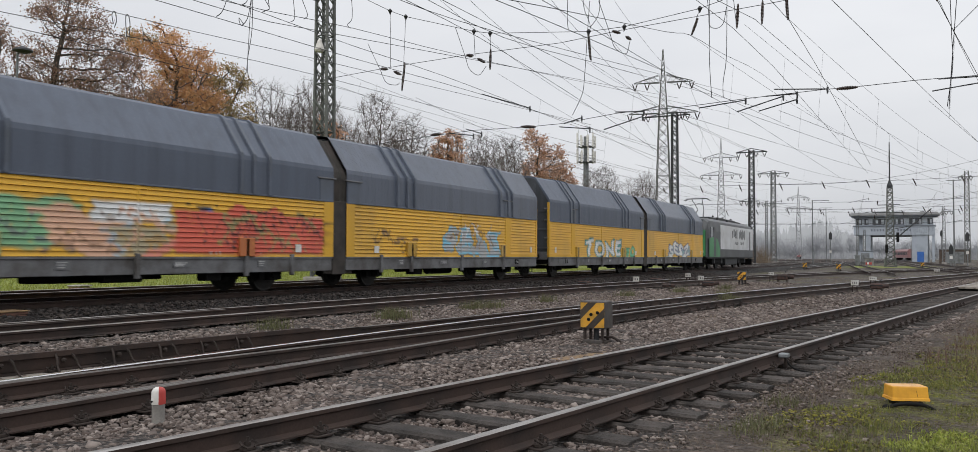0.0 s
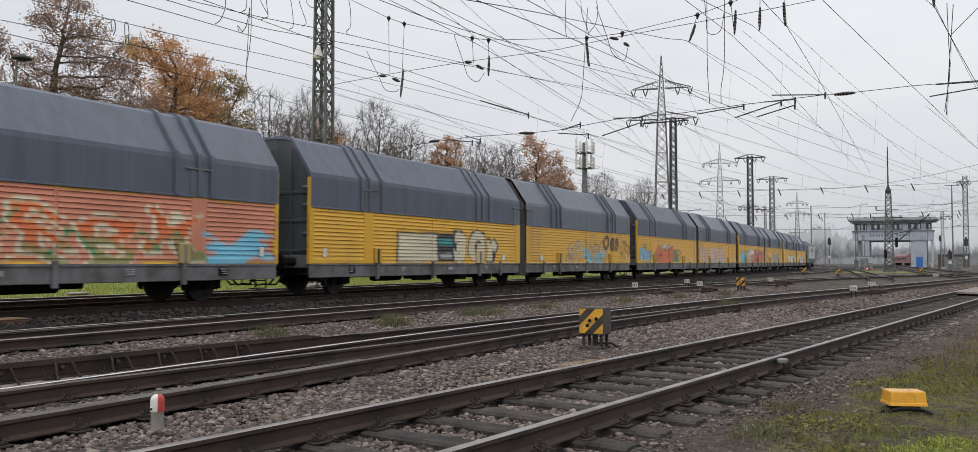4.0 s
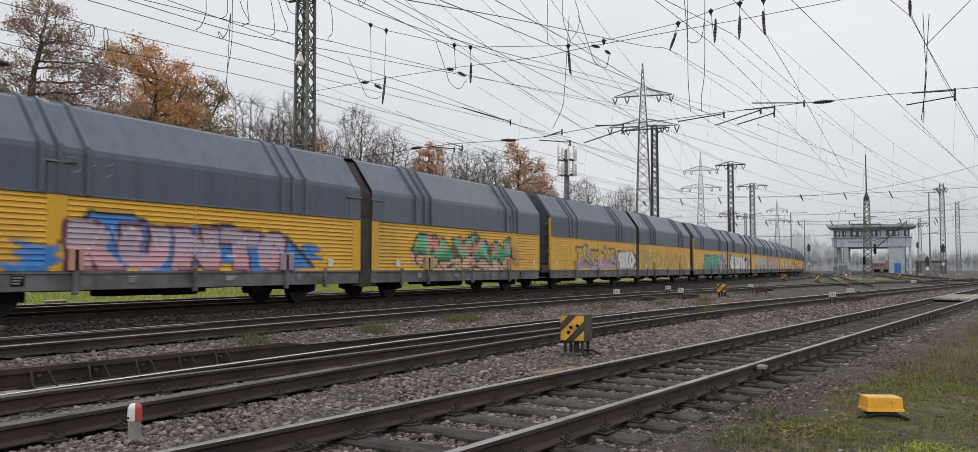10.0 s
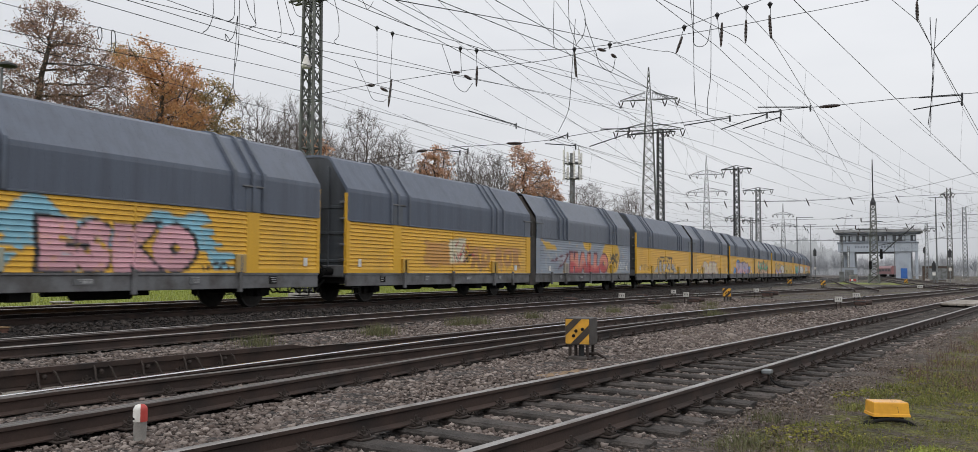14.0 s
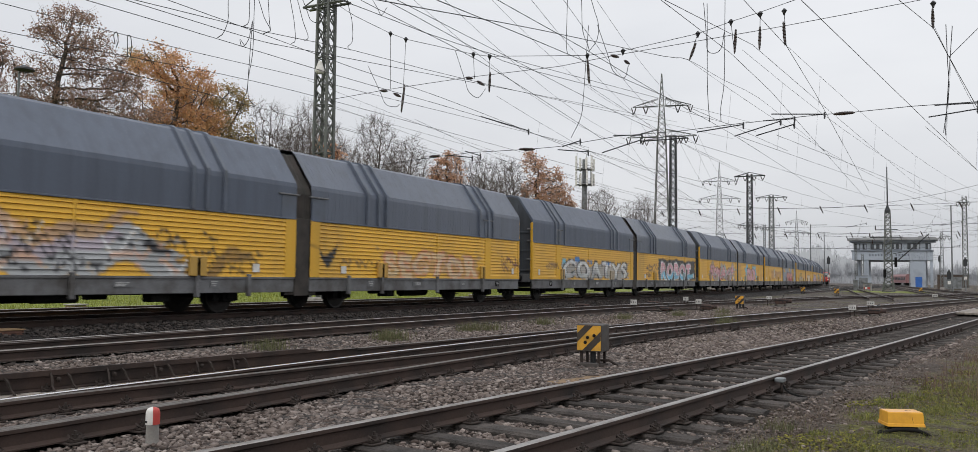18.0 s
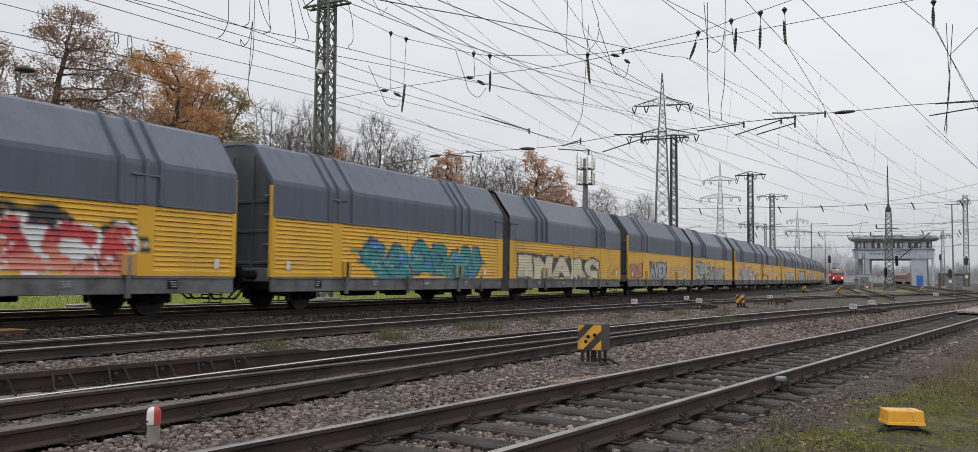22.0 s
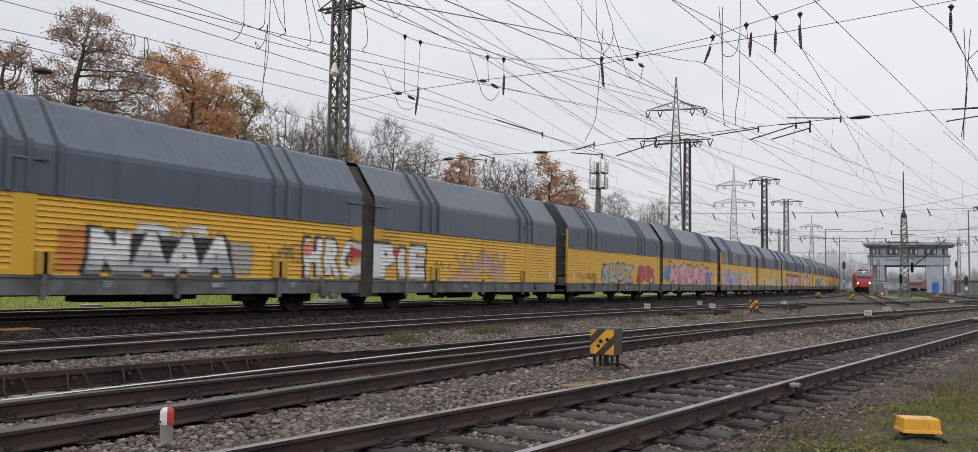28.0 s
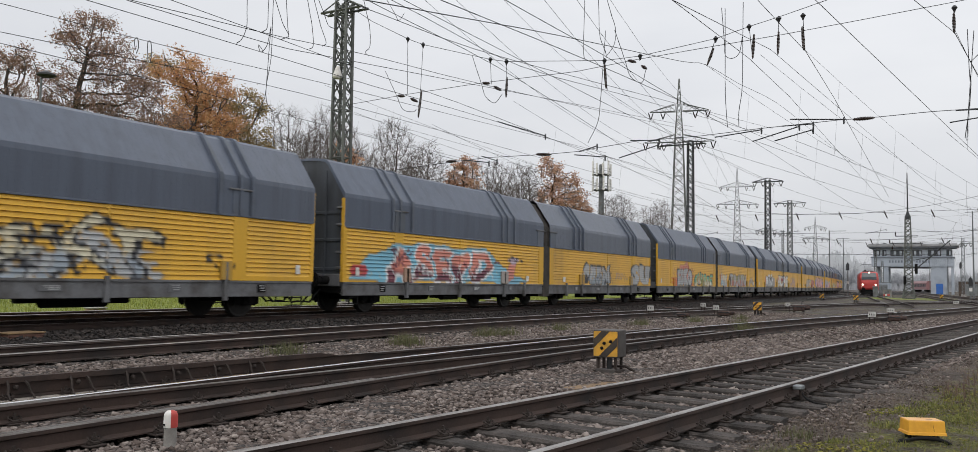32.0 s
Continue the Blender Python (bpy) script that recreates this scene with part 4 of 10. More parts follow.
    side().cloud(-0.5, 13.0, 0.8, 2.6, (0.25, 0.285, 0.335), 0.1).lines(0.2, 12.5, 1.0, 2.4, "silver", 16, 0.5, 0.09).poly("yellow", (0.2, 2.5), (1.9, 2.2), (2.1, 2.0), (0.9, 2.02)).disc(6.0, 2.42, 0.6, 0.36, "yellow").disc(9.6, 1.85, 1.35, 0.98, "yellow").cloud(9.2, 10.1, 1.0, 2.0, "yellow", 0.1).lines(9.2, 10.0, 1.2, 2.0, "black", 12, 0.9, 0.05).poly("maroon", (1.3, 1.5), (3.6, 1.95), (3.0, 1.35), (2.2, 1.1), (2.7, 1.5)).poly((0.35, 0.36, 0.4), (1.7, 1.52), (3.3, 1.82), (2.8, 1.4), (2.5, 1.3), (2.8, 1.55)).word("HALLO", 3.7, 9.0, 0.98, 1.95, "coral", "maroon", 0.10, 0.2, second="red").lines(10.6, 12.2, 1.1, 1.6, "white", 12, 0.5, 0.03)
    side().cloud(4.4, 7.3, 1.2, 2.1, "coral", 0.3, 0.5).cloud(6.1, 7.3, 1.3, 2.2, "cream", 0.2).lines(6.2, 7.3, 1.3, 2.1, "red", 7).lines(6.2, 7.3, 1.3, 1.8, "black", 6).word("AD ROR", 7.7, 12.1, 1.15, 1.98, (0.42, 0.17, 0.14), None, 0.09, 0.15, alpha=0.6).cloud(7.6, 12.2, 1.7, 1.98, (0.42, 0.17, 0.14), 0.3, 0.4).lines(8, 11.5, 1.0, 1.2, "lilac", 6, 0.5)
    side().cloud(3.0, 4.6, 1.0, 2.1, "sky", 1.8, 0.9).cloud(7.6, 9.0, 1.1, 2.0, "sky", 2.0, 0.9).cloud(3.2, 8.6, 1.7, 2.15, "sky", 1.6, 0.9).word("ESKO", 4.1, 8.1, 0.96, 2.02, "pink", "black", 0.12, 0.25).disc(5.0, 1.5, 0.3, 0.08, "black").lines(8.1, 9.0, 1.0, 1.2, "black", 8)
    side().cloud(3.0, 12.2, 0.96, 2.1, "silver", 1.5, 0.7).cloud(7.0, 12.0, 1.1, 2.0, "sky", 1.4, 0.7).word("SPRAGA", 3.2, 12.0, 1.0, 2.0, "pink", "maroon", 0.02, 1.7, second="silver").lines(3.2, 12, 1.0, 2.0, "red", 14)
    side().lines(1.4, 3.3, 1.1, 1.9, "brown", 16).cloud(3.9, 12.6, 0.92, 2.25, "black", 0.3).word("ROBOT", 4.5, 11.4, 0.98, 2.0, "pink", "white", 0.03, 0.3, second="sky").cloud(10.8, 12.2, 1.0, 1.25, "sky", 0.8)
    side().lines(1.4, 2.2, 1.4, 1.7, "brown", 14, 0.9, 0.02).poly("sky", (3.1, 1.5), (3.2, 1.95), (3.6, 1.95), (3.5, 1.5)).disc(5.0, 1.85, 0.35, 0.18, "blue").cloud(3.2, 12.2, 0.96, 1.72, "silver", 0.6, 0.9).word("COATYS", 3.3, 12.0, 1.0, 1.82, "white", "black", 0.02, 0.4, second="silver").lines(3.4, 12, 1.7, 1.95, "blue", 9)
    side().poly("black", (-0.05, 1.9), (0.25, 1.6), (0.5, 1.65), (0.9, 1.9), (0.75, 1.5), (0.5, 1.2), (0.2, 1.5)).lines(1.0, 2.2, 1.2, 1.5, "brown", 10, 0.8).cloud(3.2, 9.4, 0.98, 1.75, "peach", 1.0, 0.55).word("SECTOR", 3.3, 9.2, 1.0, 1.75, "cream", "coral", 0.03, 0.8, alpha=0.75).lines(3.3, 9.3, 1.0, 1.8, "mauve", 9, 0.6).lines(11.1, 12.6, 1.2, 1.85, "maroon", 14, 0.9, 0.03)
    side().cloud(1.2, 9.2, 0.96, 1.8, "silver", 1.2).cloud(1.4, 7.6, 1.5, 2.1, "mauve", 1.2, 0.6).lines(1.3, 9.3, 1.0, 2.0, "white", 12, 0.9, 0.05).lines(1.3, 9.3, 1.0, 2.0, "peach", 12, 0.8, 0.06).lines(1.3, 9.6, 1.0, 2.05, "black", 32, 0.9, 0.035).cloud(8.2, 9.0, 1.5, 1.75, "black", 1.2).cloud(9.2, 11.2, 0.96, 1.4, "brown", 1.8, 0.7).lines(9.2, 11.2, 1.0, 1.6, "black", 12, 0.8)
    side().cloud(0.5, 4.7, 0.95, 1.95, "silver", 0.3).cloud(4.95, 9.75, 0.95, 1.72, "silver", 0.3).poly("yellow", (4.62, 0.97), (4.75, 1.95), (5.0, 1.6), (5.0, 0.97)).word("ZRE", 0.6, 4.6, 0.98, 2.12, "silver", "black", 0.015, 0.4).word("HEWLY", 5.0, 9.7, 0.98, 1.8, "silver", "black", 0.0, 0.4).lines(0.6, 9.7, 1.0, 1.9, "black", 12, 0.9, 0.03).lines(10.0, 12.0, 1.2, 1.9, "olive", 10, 0.6)
    side().cloud(0.2, 2.45, 1.0, 1.8, "maroon", 0.4, 0.8).word("OUE", 0.3, 2.4, 1.05, 1.78, "coral", "maroon", 0.04, 0.3, alpha=0.85).poly("silver", (3.4, 0.96), (4.2, 1.2), (7.2, 1.2), (8.1, 0.96)).poly("black", (3.8, 2.0), (7.3, 1.92), (7.5, 1.85), (7.3, 0.97), (4.0, 0.97)).cloud(4.0, 7.2, 1.0, 1.5, "navy", 0.3).word("AVEX", 3.95, 7.4, 1.0, 1.92, "silver", "navy", 0.06, 0.3).cloud(4.0, 4.7, 1.6, 1.9, "brown", 0.3, 0.8).word("COMER", 8.2, 12.5, 1.1, 1.72, "cream", "brown", 0.0, 0.8, alpha=0.7)
    side().cloud(0.5, 3.2, 0.97, 1.4, "cream", 0.6).poly("black", (0.9, 1.4), (1.7, 2.05), (4.5, 1.85), (5.5, 1.85), (5.7, 2.0), (6.3, 1.85), (9.2, 1.85), (9.6, 1.0), (0.6, 0.97)).word("ENARC", 0.5, 9.6, 0.96, 1.92, "cream", "black", 0.09, 0.5).lines(0.8, 9.4, 1.0, 1.9, "black", 6, 0.8, 0.025).lines(10.6, 12, 1.0, 1.7, "teal", 9, 0.6)
    side().cloud(3.9, 11.2, 0.95, 1.85, "teal", 1.3).word("GOODIES", 4.0, 11.2, 0.98, 2.05, "teal", "navy", 0.05, 1.2).disc(4.6, 1.9, 0.25, 0.1, "blue").disc(6.0, 1.6, 0.2, 0.1, "blue").disc(7.6, 1.35, 0.25, 0.1, "blue").disc(9.6, 1.7, 0.2, 0.12, "blue").disc(10.7, 1.05, 0.2, 0.1, "blue").lines(4, 11, 1.0, 1.9, "silver", 14, 0.8, 0.02)
    side().cloud(2.8, 9.7, 1.0, 2.2, "black", 1.2).cloud(3.0, 9.5, 0.96, 1.85, "white", 0.6).word("ATRACS", 2.9, 9.7, 0.96, 2.05, "red", "white", 0.06, 0.8, second="coral").cloud(3.1, 9.4, 0.95, 1.15, "coral", 0.8).lines(3, 9.6, 1.0, 2.0, "maroon", 10, 0.9, 0.03).lines(3, 9.6, 1.0, 2.0, "white", 8, 0.9, 0.03).disc(9.95, 1.75, 0.14, 0.08, "black").disc(10.0, 1.5, 0.14, 0.08, "black").lines(0.4, 2.5, 1.1, 1.5, "peach", 6, 0.6)
    side().cloud(2.0, 12.55, 0.93, 2.2, "black", 0.15).cloud(2.4, 3.5, 0.96, 2.0, "pink", 0.2).disc(3.2, 1.7, 0.6, 0.36, "pink").disc(4.42, 1.5, 0.72, 0.56, "pink").disc(4.42, 1.55, 0.15, 0.24, "black").disc(5.95, 1.68, 0.88, 0.42, "pink").cloud(5.1, 6.75, 0.96, 1.5, "pink", 0.2).disc(6.15, 1.8, 0.13, 0.12, "black").poly("black", (5.8, 1.05), (5.95, 1.2), (6.5, 1.15), (6.9, 1.25), (6.9, 0.97), (6.3, 0.97)).disc(7.6, 1.48, 0.66, 0.54, "pink").disc(7.62, 1.52, 0.12, 0.22, "black").cloud(8.35, 12.05, 0.96, 1.86, "pink", 0.1).cloud(10.0, 10.18, 0.98, 1.45, "black", 0.0).cloud(10.65, 10.83, 0.98, 1.45, "black", 0.0).poly("yellow", (6.9, 0.96), (7.05, 1.15), (7.2, 0.96)).lines(0.6, 1.9, 1.2, 1.8, "sky", 6, 0.6)
    side().cloud(3.0, 9.4, 0.95, 1.6, "cream", 1.0, 0.95).cloud(4.0, 7.4, 1.5, 1.75, "cream", 1.0, 0.8).lines(3.0, 9.4, 1.0, 1.7, "olive", 22, 0.6, 0.025).lines(3.0, 9.4, 1.0, 1.6, "silver", 12, 0.7, 0.05).cloud(2.5, 3.6, 1.35, 1.65, "sky", 1.2, 0.7).lines(3.5, 9.6, 1.4, 1.75, "mint", 9, 0.7, 0.05).word("SEAZ", 10.3, 12.5, 1.05, 1.75, "silver", "mauve", 0.04, 1.2, alpha=0.85).cloud(10.3, 11.6, 0.98, 1.2, "sky", 1.0, 0.6)
    side().cloud(0.1, 6.5, 0.95, 1.72, "silver", 0.6).word("MKEWAE", 0.15, 6.4, 1.0, 1.98, "silver", "lilac", 0.06, 1.0, second="lilac").lines(0.2, 6.4, 1.1, 1.9, "purple", 14, 0.8, 0.03).lines(0.2, 6.4, 1.0, 1.9, "black", 12, 0.8, 0.022).lines(6.3, 7.2, 1.3, 1.9, "black", 9).disc(9.1, 0.95, 2.5, 1.08, "mint").disc(9.0, 0.95, 2.1, 0.85, "peach").word("SPOL", 7.3, 10.6, 1.0, 1.78, "coral", "white", 0.05, 0.8)
    side().cloud(0.2, 2.2, 1.0, 1.9, "blue", 1.5).cloud(1.2, 9.9, 0.94, 1.75, "pink", 0.8).word("KSERT", 1.2, 10.0, 0.98, 2.15, "pink", "black", 0.06, 1.2).disc(2.8, 2.2, 0.45, 0.14, "pink").lines(1.6, 9.8, 1.1, 2.0, "black", 8).cloud(9.8, 11.1, 1.0, 1.9, "blue", 1.4).disc(2.2, 1.2, 0.14, 0.08, "red").disc(3.1, 1.6, 0.14, 0.08, "red").disc(4.4, 1.3, 0.14, 0.08, "red").disc(5.6, 1.75, 0.14, 0.08, "red").disc(6.6, 1.15, 0.14, 0.08, "red").disc(7.9, 1.6, 0.14, 0.08, "red").disc(9.0, 1.2, 0.14, 0.08, "red").disc(4.6, 1.0, 0.2, 0.1, "red")
    side().word("SEUZ", 4.2, 8.6, 1.0, 1.9, "silver", "black", 0.05, 0.7).cloud(9.2, 12.2, 1.0, 1.85, "coral", 0.8).word("SE", 9.4, 12.0, 1.05, 1.8, "red", "maroon", 0.04, 0.7).lines(0.8, 3.2, 1.1, 1.4, "brown", 14, 0.8)
    side().word("PiE", -0.1, 2.5, 1.0, 2.05, "white", "black", 0.05, 0.3).disc(0.9, 1.85, 0.2, 0.13, "red").disc(1.5, 1.35, 0.2, 0.1, "coral").lines(2.6, 3.4, 1.3, 1.6, "black", 5).cloud(4.4, 8.4, 0.98, 1.6, "lilac", 1.6, 0.6).word("VVVV", 4.4, 8.2, 1.2, 2.0, "lilac", None, 0.0, 0.8, alpha=0.6).cloud(4.4, 8.2, 1.0, 1.3, "peach", 0.8, 0.5)
    side().cloud(3.4, 4.2, 0.96, 1.85, "orange", 0.15, 0.75).cloud(7.9, 8.65, 0.96, 1.78, "silver", 0.15, 0.85).cloud(5.2, 7.2, 1.75, 2.12, "white", 0.3).lines(6.0, 7.4, 1.85, 2.05, "yellow", 8, 0.9, 0.04).poly("black", (3.9, 0.96), (4.1, 1.88), (7.9, 1.84), (8.1, 0.96)).word("NAAA", 4.05, 8.05, 0.97, 1.88, "white", "black", 0.10, 0.15, lean=0.1, second="silver").lines(9.2, 10.2, 1.3, 1.85, "brown", 16, 0.8, 0.025).word("HRO", 10.6, 12.95, 1.0, 2.05, "white", "black", 0.05, 0.3).disc(10.75, 1.75, 0.2, 0.22, "coral").disc(12.6, 1.7, 0.14, 0.2, "red")
    side().cloud(0.5, 2.7, 1.0, 1.7, "red", 0.9, 0.7).word("ABS", 0.75, 2.5, 1.0, 1.8, "cream", "silver", 0.09, 0.5, second="sky").cloud(3.6, 9.2, 1.4, 1.85, "olive", 0.3).cloud(3.6, 9.3, 0.96, 1.42, (0.45, 0.10, 0.06), 0.3).disc(3.5, 1.55, 0.35, 0.3, "black").disc(9.2, 1.3, 0.25, 0.3, "black").cloud(3.3, 4.0, 0.96, 1.3, "black", 0.6).word("TRAIN", 3.6, 9.2, 0.97, 1.85, "silver", "brown", 0.02, 0.3, alpha=0.9).cloud(10.2, 12.3, 1.0, 1.45, "silver", 1.0, 0.8).lines(10.2, 12.3, 1.0, 1.5, "brown", 9)
    side().cloud(3.0, 7.5, 0.95, 1.75, "orange", 1.4).cloud(3.6, 6.8, 1.7, 2.15, "coral", 1.6, 0.9).lines(3.5, 7.4, 1.85, 2.2, "red", 10, 0.8).word("ESKO", 3.95, 7.1, 0.96, 1.98, "silver", "black", 0.12, 0.25).word("SUISSE", 7.8, 12.2, 1.0, 1.72, "mint", "black", 0.05, 0.8, second="cream").lines(7.8, 12.2, 1.1, 1.7, "orange", 8, 0.7)
    side().cloud(3.3, 6.7, 0.97, 1.35, "grey", 0.9).word("SEEN", 3.4, 6.6, 1.0, 1.85, "silver", "black", 0.08, 0.5, second="grey").lines(3.4, 6.7, 1.0, 1.6, "black", 9, 0.8).lines(6.8, 8.6, 1.1, 1.6, "mauve", 10, 0.6).word("SU", 9.7, 12.6, 0.96, 2.0, "silver", "black", 0.12, 0.4)
    side().poly("sky", (0.1, 0.95), (1.2, 1.7), (2.5, 2.2), (8.2, 2.2), (9.6, 1.6), (11.7, 0.95), alpha=0.95, wild=0.4).word("ASEPD", 2.0, 8.6, 0.97, 2.05, "coral", "white", 0.05, 1.2, second="maroon").lines(2.0, 8.6, 0.98, 1.5, "white", 16, 0.9, 0.025).lines(2.0, 8.6, 1.4, 2.0, "maroon", 10).poly("coral", (9.5, 0.97), (10.1, 1.75), (10.7, 1.8), (10.4, 1.2), (9.9, 0.97), wild=0.3).disc(10.4, 1.88, 0.45, 0.13, "mauve").lines(9.9, 10.8, 1.75, 2.0, "black", 5).disc(0.7, 1.25, 0.45, 0.2, "red")
    side().cloud(0.2, 7.6, 0.98, 1.6, "silver", 1.4).word("WREKT", 0.2, 7.6, 1.0, 2.0, "cream", "black", 0.0, 1.8, second="grey").lines(0.2, 9, 1.0, 1.9, "black", 12)
    side().cloud(0.6, 5.6, 1.0, 1.7, "sky", 1.4).word("MOAN", 0.8, 5.4, 1.0, 1.7, "silver", "blue", 0.02, 1.0)
    return out


def side_mesh(mural, flip):
    """The lower side: fourteen louvres with a drip edge, as wide posts where the doors close."""
    sgn = -1 if flip else 1
    # posts stand flat and a little proud
    s_out = (UNIT - U) if flip else U
    ys = np.where(s_out > UNIT - 1e-6, UNIT + EXT, s_out) - HALF
    post = ((s_out > 2.44) & (s_out < 2.94)) | (s_out < 0.14) | (s_out > UNIT - 0.1) | (np.abs(s_out - 6.36) < 0.03)
    n, k = GU.shape
    depth = np.tile(np.array([0.0, 0.030, 0.036]), SLATS)[:, None] * np.ones((1, k))
    low = (np.arange(n) >= n - 4)[:, None] & (s_out < 2.5)[None, :]
    depth = np.where(post[None, :] | low, 0.040, depth)
    X = sgn * (1.462 + depth)
    Zr = GZ.copy()
    co = np.stack([X, np.broadcast_to(ys, GU.shape), Zr], -1).reshape(-1, 3)
    idx = np.arange(n * k).reshape(n, k)
    q = np.stack([idx[:-1, :-1], idx[1:, :-1], idx[1:, 1:], idx[:-1, 1:]], -1).reshape(-1, 4)
    me = bpy.data.meshes.new("louvred_side")
    me.from_pydata(co.tolist(), [], q.tolist())
    col = np.concatenate([mural.rgb, mural.a[..., None]], -1).reshape(-1, 4).astype(np.float32)
    layer = me.color_attributes.new("paint", "FLOAT_COLOR", "POINT")
    layer.data.foreach_set("color", col.ravel())
    me.materials.append(M["sprayed"])
    return me


def cover_mesh(mural, flip, s, half):
    """A sheet cover over a stake pocket, sprayed over with what surrounds it."""
    sgn = -1 if flip else 1
    sh = Shape()
    x0, x1 = sorted((sgn * 1.47, sgn * 1.56))
    sh.box(x0, x1, s - HALF - half, s - HALF + half, 0.94, 1.41, 0.014)
    me = sh.mesh("pocket_cover", M["sprayed"])
    u = UNIT - s if flip else s
    j = int(np.clip(np.searchsorted(U, u), 0, COLS - 1))
    rows = (GZ[:, 0] > 1.0) & (GZ[:, 0] < 1.4)
    near = slice(max(0, j - 9), j + 9)
    a = mural.a[rows][:, near]
    rgb = (mural.rgb[rows][:, near] * a[..., None]).sum((0, 1)) / max(a.sum(), 1e-3)
    cover = a.mean() * 0.85
    dust = np.array((0.30, 0.20, 0.06))
    rgb = rgb * cover + dust * (1 - cover)
    layer = me.color_attributes.new("paint", "FLOAT_COLOR", "POINT")
    layer.data.foreach_set("color", np.tile(np.array([*rgb, 0.5 + 0.4 * cover], np.float32), len(me.vertices)))
    return me


def hood_outline(grow=0.0, drop=0.0):
    """The hood's section, from the far eave over the crown to the near eave."""
    g = grow
    half = [(1.495 + g, Z_YELLOW - 0.02 - drop), (1.495 + g, Z_SHOULDER - 0.10), (1.475 + g, Z_SHOULDER + 0.02 + g), (0.82 + g * 0.6, Z_EDGE - 0.06 + g), (0.72, Z_EDGE + 0.01 + g), (0.36, Z_CROWN - 0.015 + g)]
    return [(-x, z) for x, z in half] + [(0, Z_CROWN + g)] + [(x, z) for x, z in reversed(half)]


def make_unit(front):
    """One unit of a two-part wagon; its outer, coupled end lies at -y."""
    t = thing("car_carrier_wagon", Matrix.Identity(4), "covered car carrier wagon, grey hood over yellow louvred sides with graffiti", "railway wagon", "wagons of the train")
    # hood
    o = hood_outline()
    sh = Shape()
    ring = [[(x, y, z) for x, z in o] for y in np.linspace(-HALF + 0.02, HALF + EXT, 9)]
    sh.loft(ring, False, False)
    hood = part("hood", sh, M["grey"], t, "slate-grey pleated hood")
    for s in (2.32, 2.72, 3.38, 9.42, 9.86, 10.42):
        rb = Shape()
        g = hood_outline(0.05, -0.02)
        y = s - HALF
        inner, low = hood_outline(0.0, -0.02), hood_outline(0.006, -0.02)
        # flanks and flat strips beside each hoop are darker: rib shading as colour
        for d, sec in ((-1, 1), (1, -1)):
            rb.loft([[(x, y + sec * 0.105, z) for x, z in low], [(x, y + sec * 0.075, z) for x, z in low]], False, False, 1)
            rb.loft([[(x, y + sec * 0.078, z) for x, z in inner], [(x, y + sec * 0.05, z) for x, z in g]], False, False, 1)
        rb.loft([[(x, y - 0.05, z) for x, z in g], [(x, y + 0.05, z) for x, z in g]], False, False, 0)
        part("hoop", rb, [M["rib"], M["rib_shade"]], hood)
    # upper door leaves over the posts, with bar handles
    for s0, s1 in ((2.45, 2.98), (12.44, 13.0)):
        for sx in (-1, 1):
            d = Shape()
            x0, x1 = (1.47, 1.512) if sx > 0 else (-1.512, -1.47)
            d.box(x0, x1, s0 - HALF, s1 - HALF, Z_YELLOW - 0.01, Z_YELLOW + 0.62, 0.008)
            leaf = part("door_leaf", d, M["rib"], t)
            h = Shape()
            x = sx * 1.545
            h.box(min(x, sx * 1.50), max(x, sx * 1.50), s0 - HALF - 0.12, s1 - HALF + 0.12, Z_YELLOW + 0.62, Z_YELLOW + 0.665, 0.008)
            part("bar_handle", h, M["skirt"], leaf)
    # eaves rail between hood and side
    for sx in (-1, 1):
        e = Shape()
        e.box(sx * 1.49 - 0.025, sx * 1.49 + 0.025, -HALF + 0.05, HALF + EXT - 0.02, Z_YELLOW - 0.03, Z_YELLOW + 0.015, 0.006)
        part("eaves_rail", e, M["rib"], t)
    # far side
    far = Shape()
    fx = 1.48 if front else -1.48
    far.box(min(fx, fx * 0.985), max(fx, fx * 0.985), -HALF, HALF + EXT, Z_SKIRT1, Z_YELLOW)
    part("side_panel", far, M["yellow"], t)
    # outer end wall with folding leaves
    we = Shape()
    sec = [(-1.46, 0.80), (1.46, 0.80), (1.46, Z_SHOULDER - 0.02), (0.76, Z_EDGE - 0.05), (0.0, Z_CROWN - 0.04), (-0.76, Z_EDGE - 0.05), (-1.46, Z_SHOULDER - 0.02)]
    we.prism(sec, -HALF + 0.04, -HALF + 0.10)
    end = part("end_wall", we, M["end"], t, "sooty dark grey end wall")
    fr = Shape()
    hood_out = hood_outline(0.004)
    ring0 = [(x, -HALF, z) for x, z in hood_out]
    ring1 = [(x, -HALF + 0.12, z) for x, z in hood_out]
    small = [(x * 0.955, z - 0.075 if z > 3 else z) for x, z in hood_out]
    fr.loft([[(x, -HALF + 0.06, z) for x, z in small], [(x, -HALF, z) for x, z in small], ring0, ring1], False, False)
    part("end_hoop", fr, M["grey"], end)
    for x in (-0.74, 0.0, 0.74):
        p = Shape()
        p.box(x - 0.035, x + 0.035, -HALF + 0.0, -HALF + 0.045, 0.9, 4.2, 0.01)
        part("leaf_post", p, M["end"], end)
    for z in (1.25, 2.1, 2.9):
        p = Shape()
        p.box(-1.40, 1.40, -HALF + 0.015, -HALF + 0.045, z, z + 0.09, 0.01)
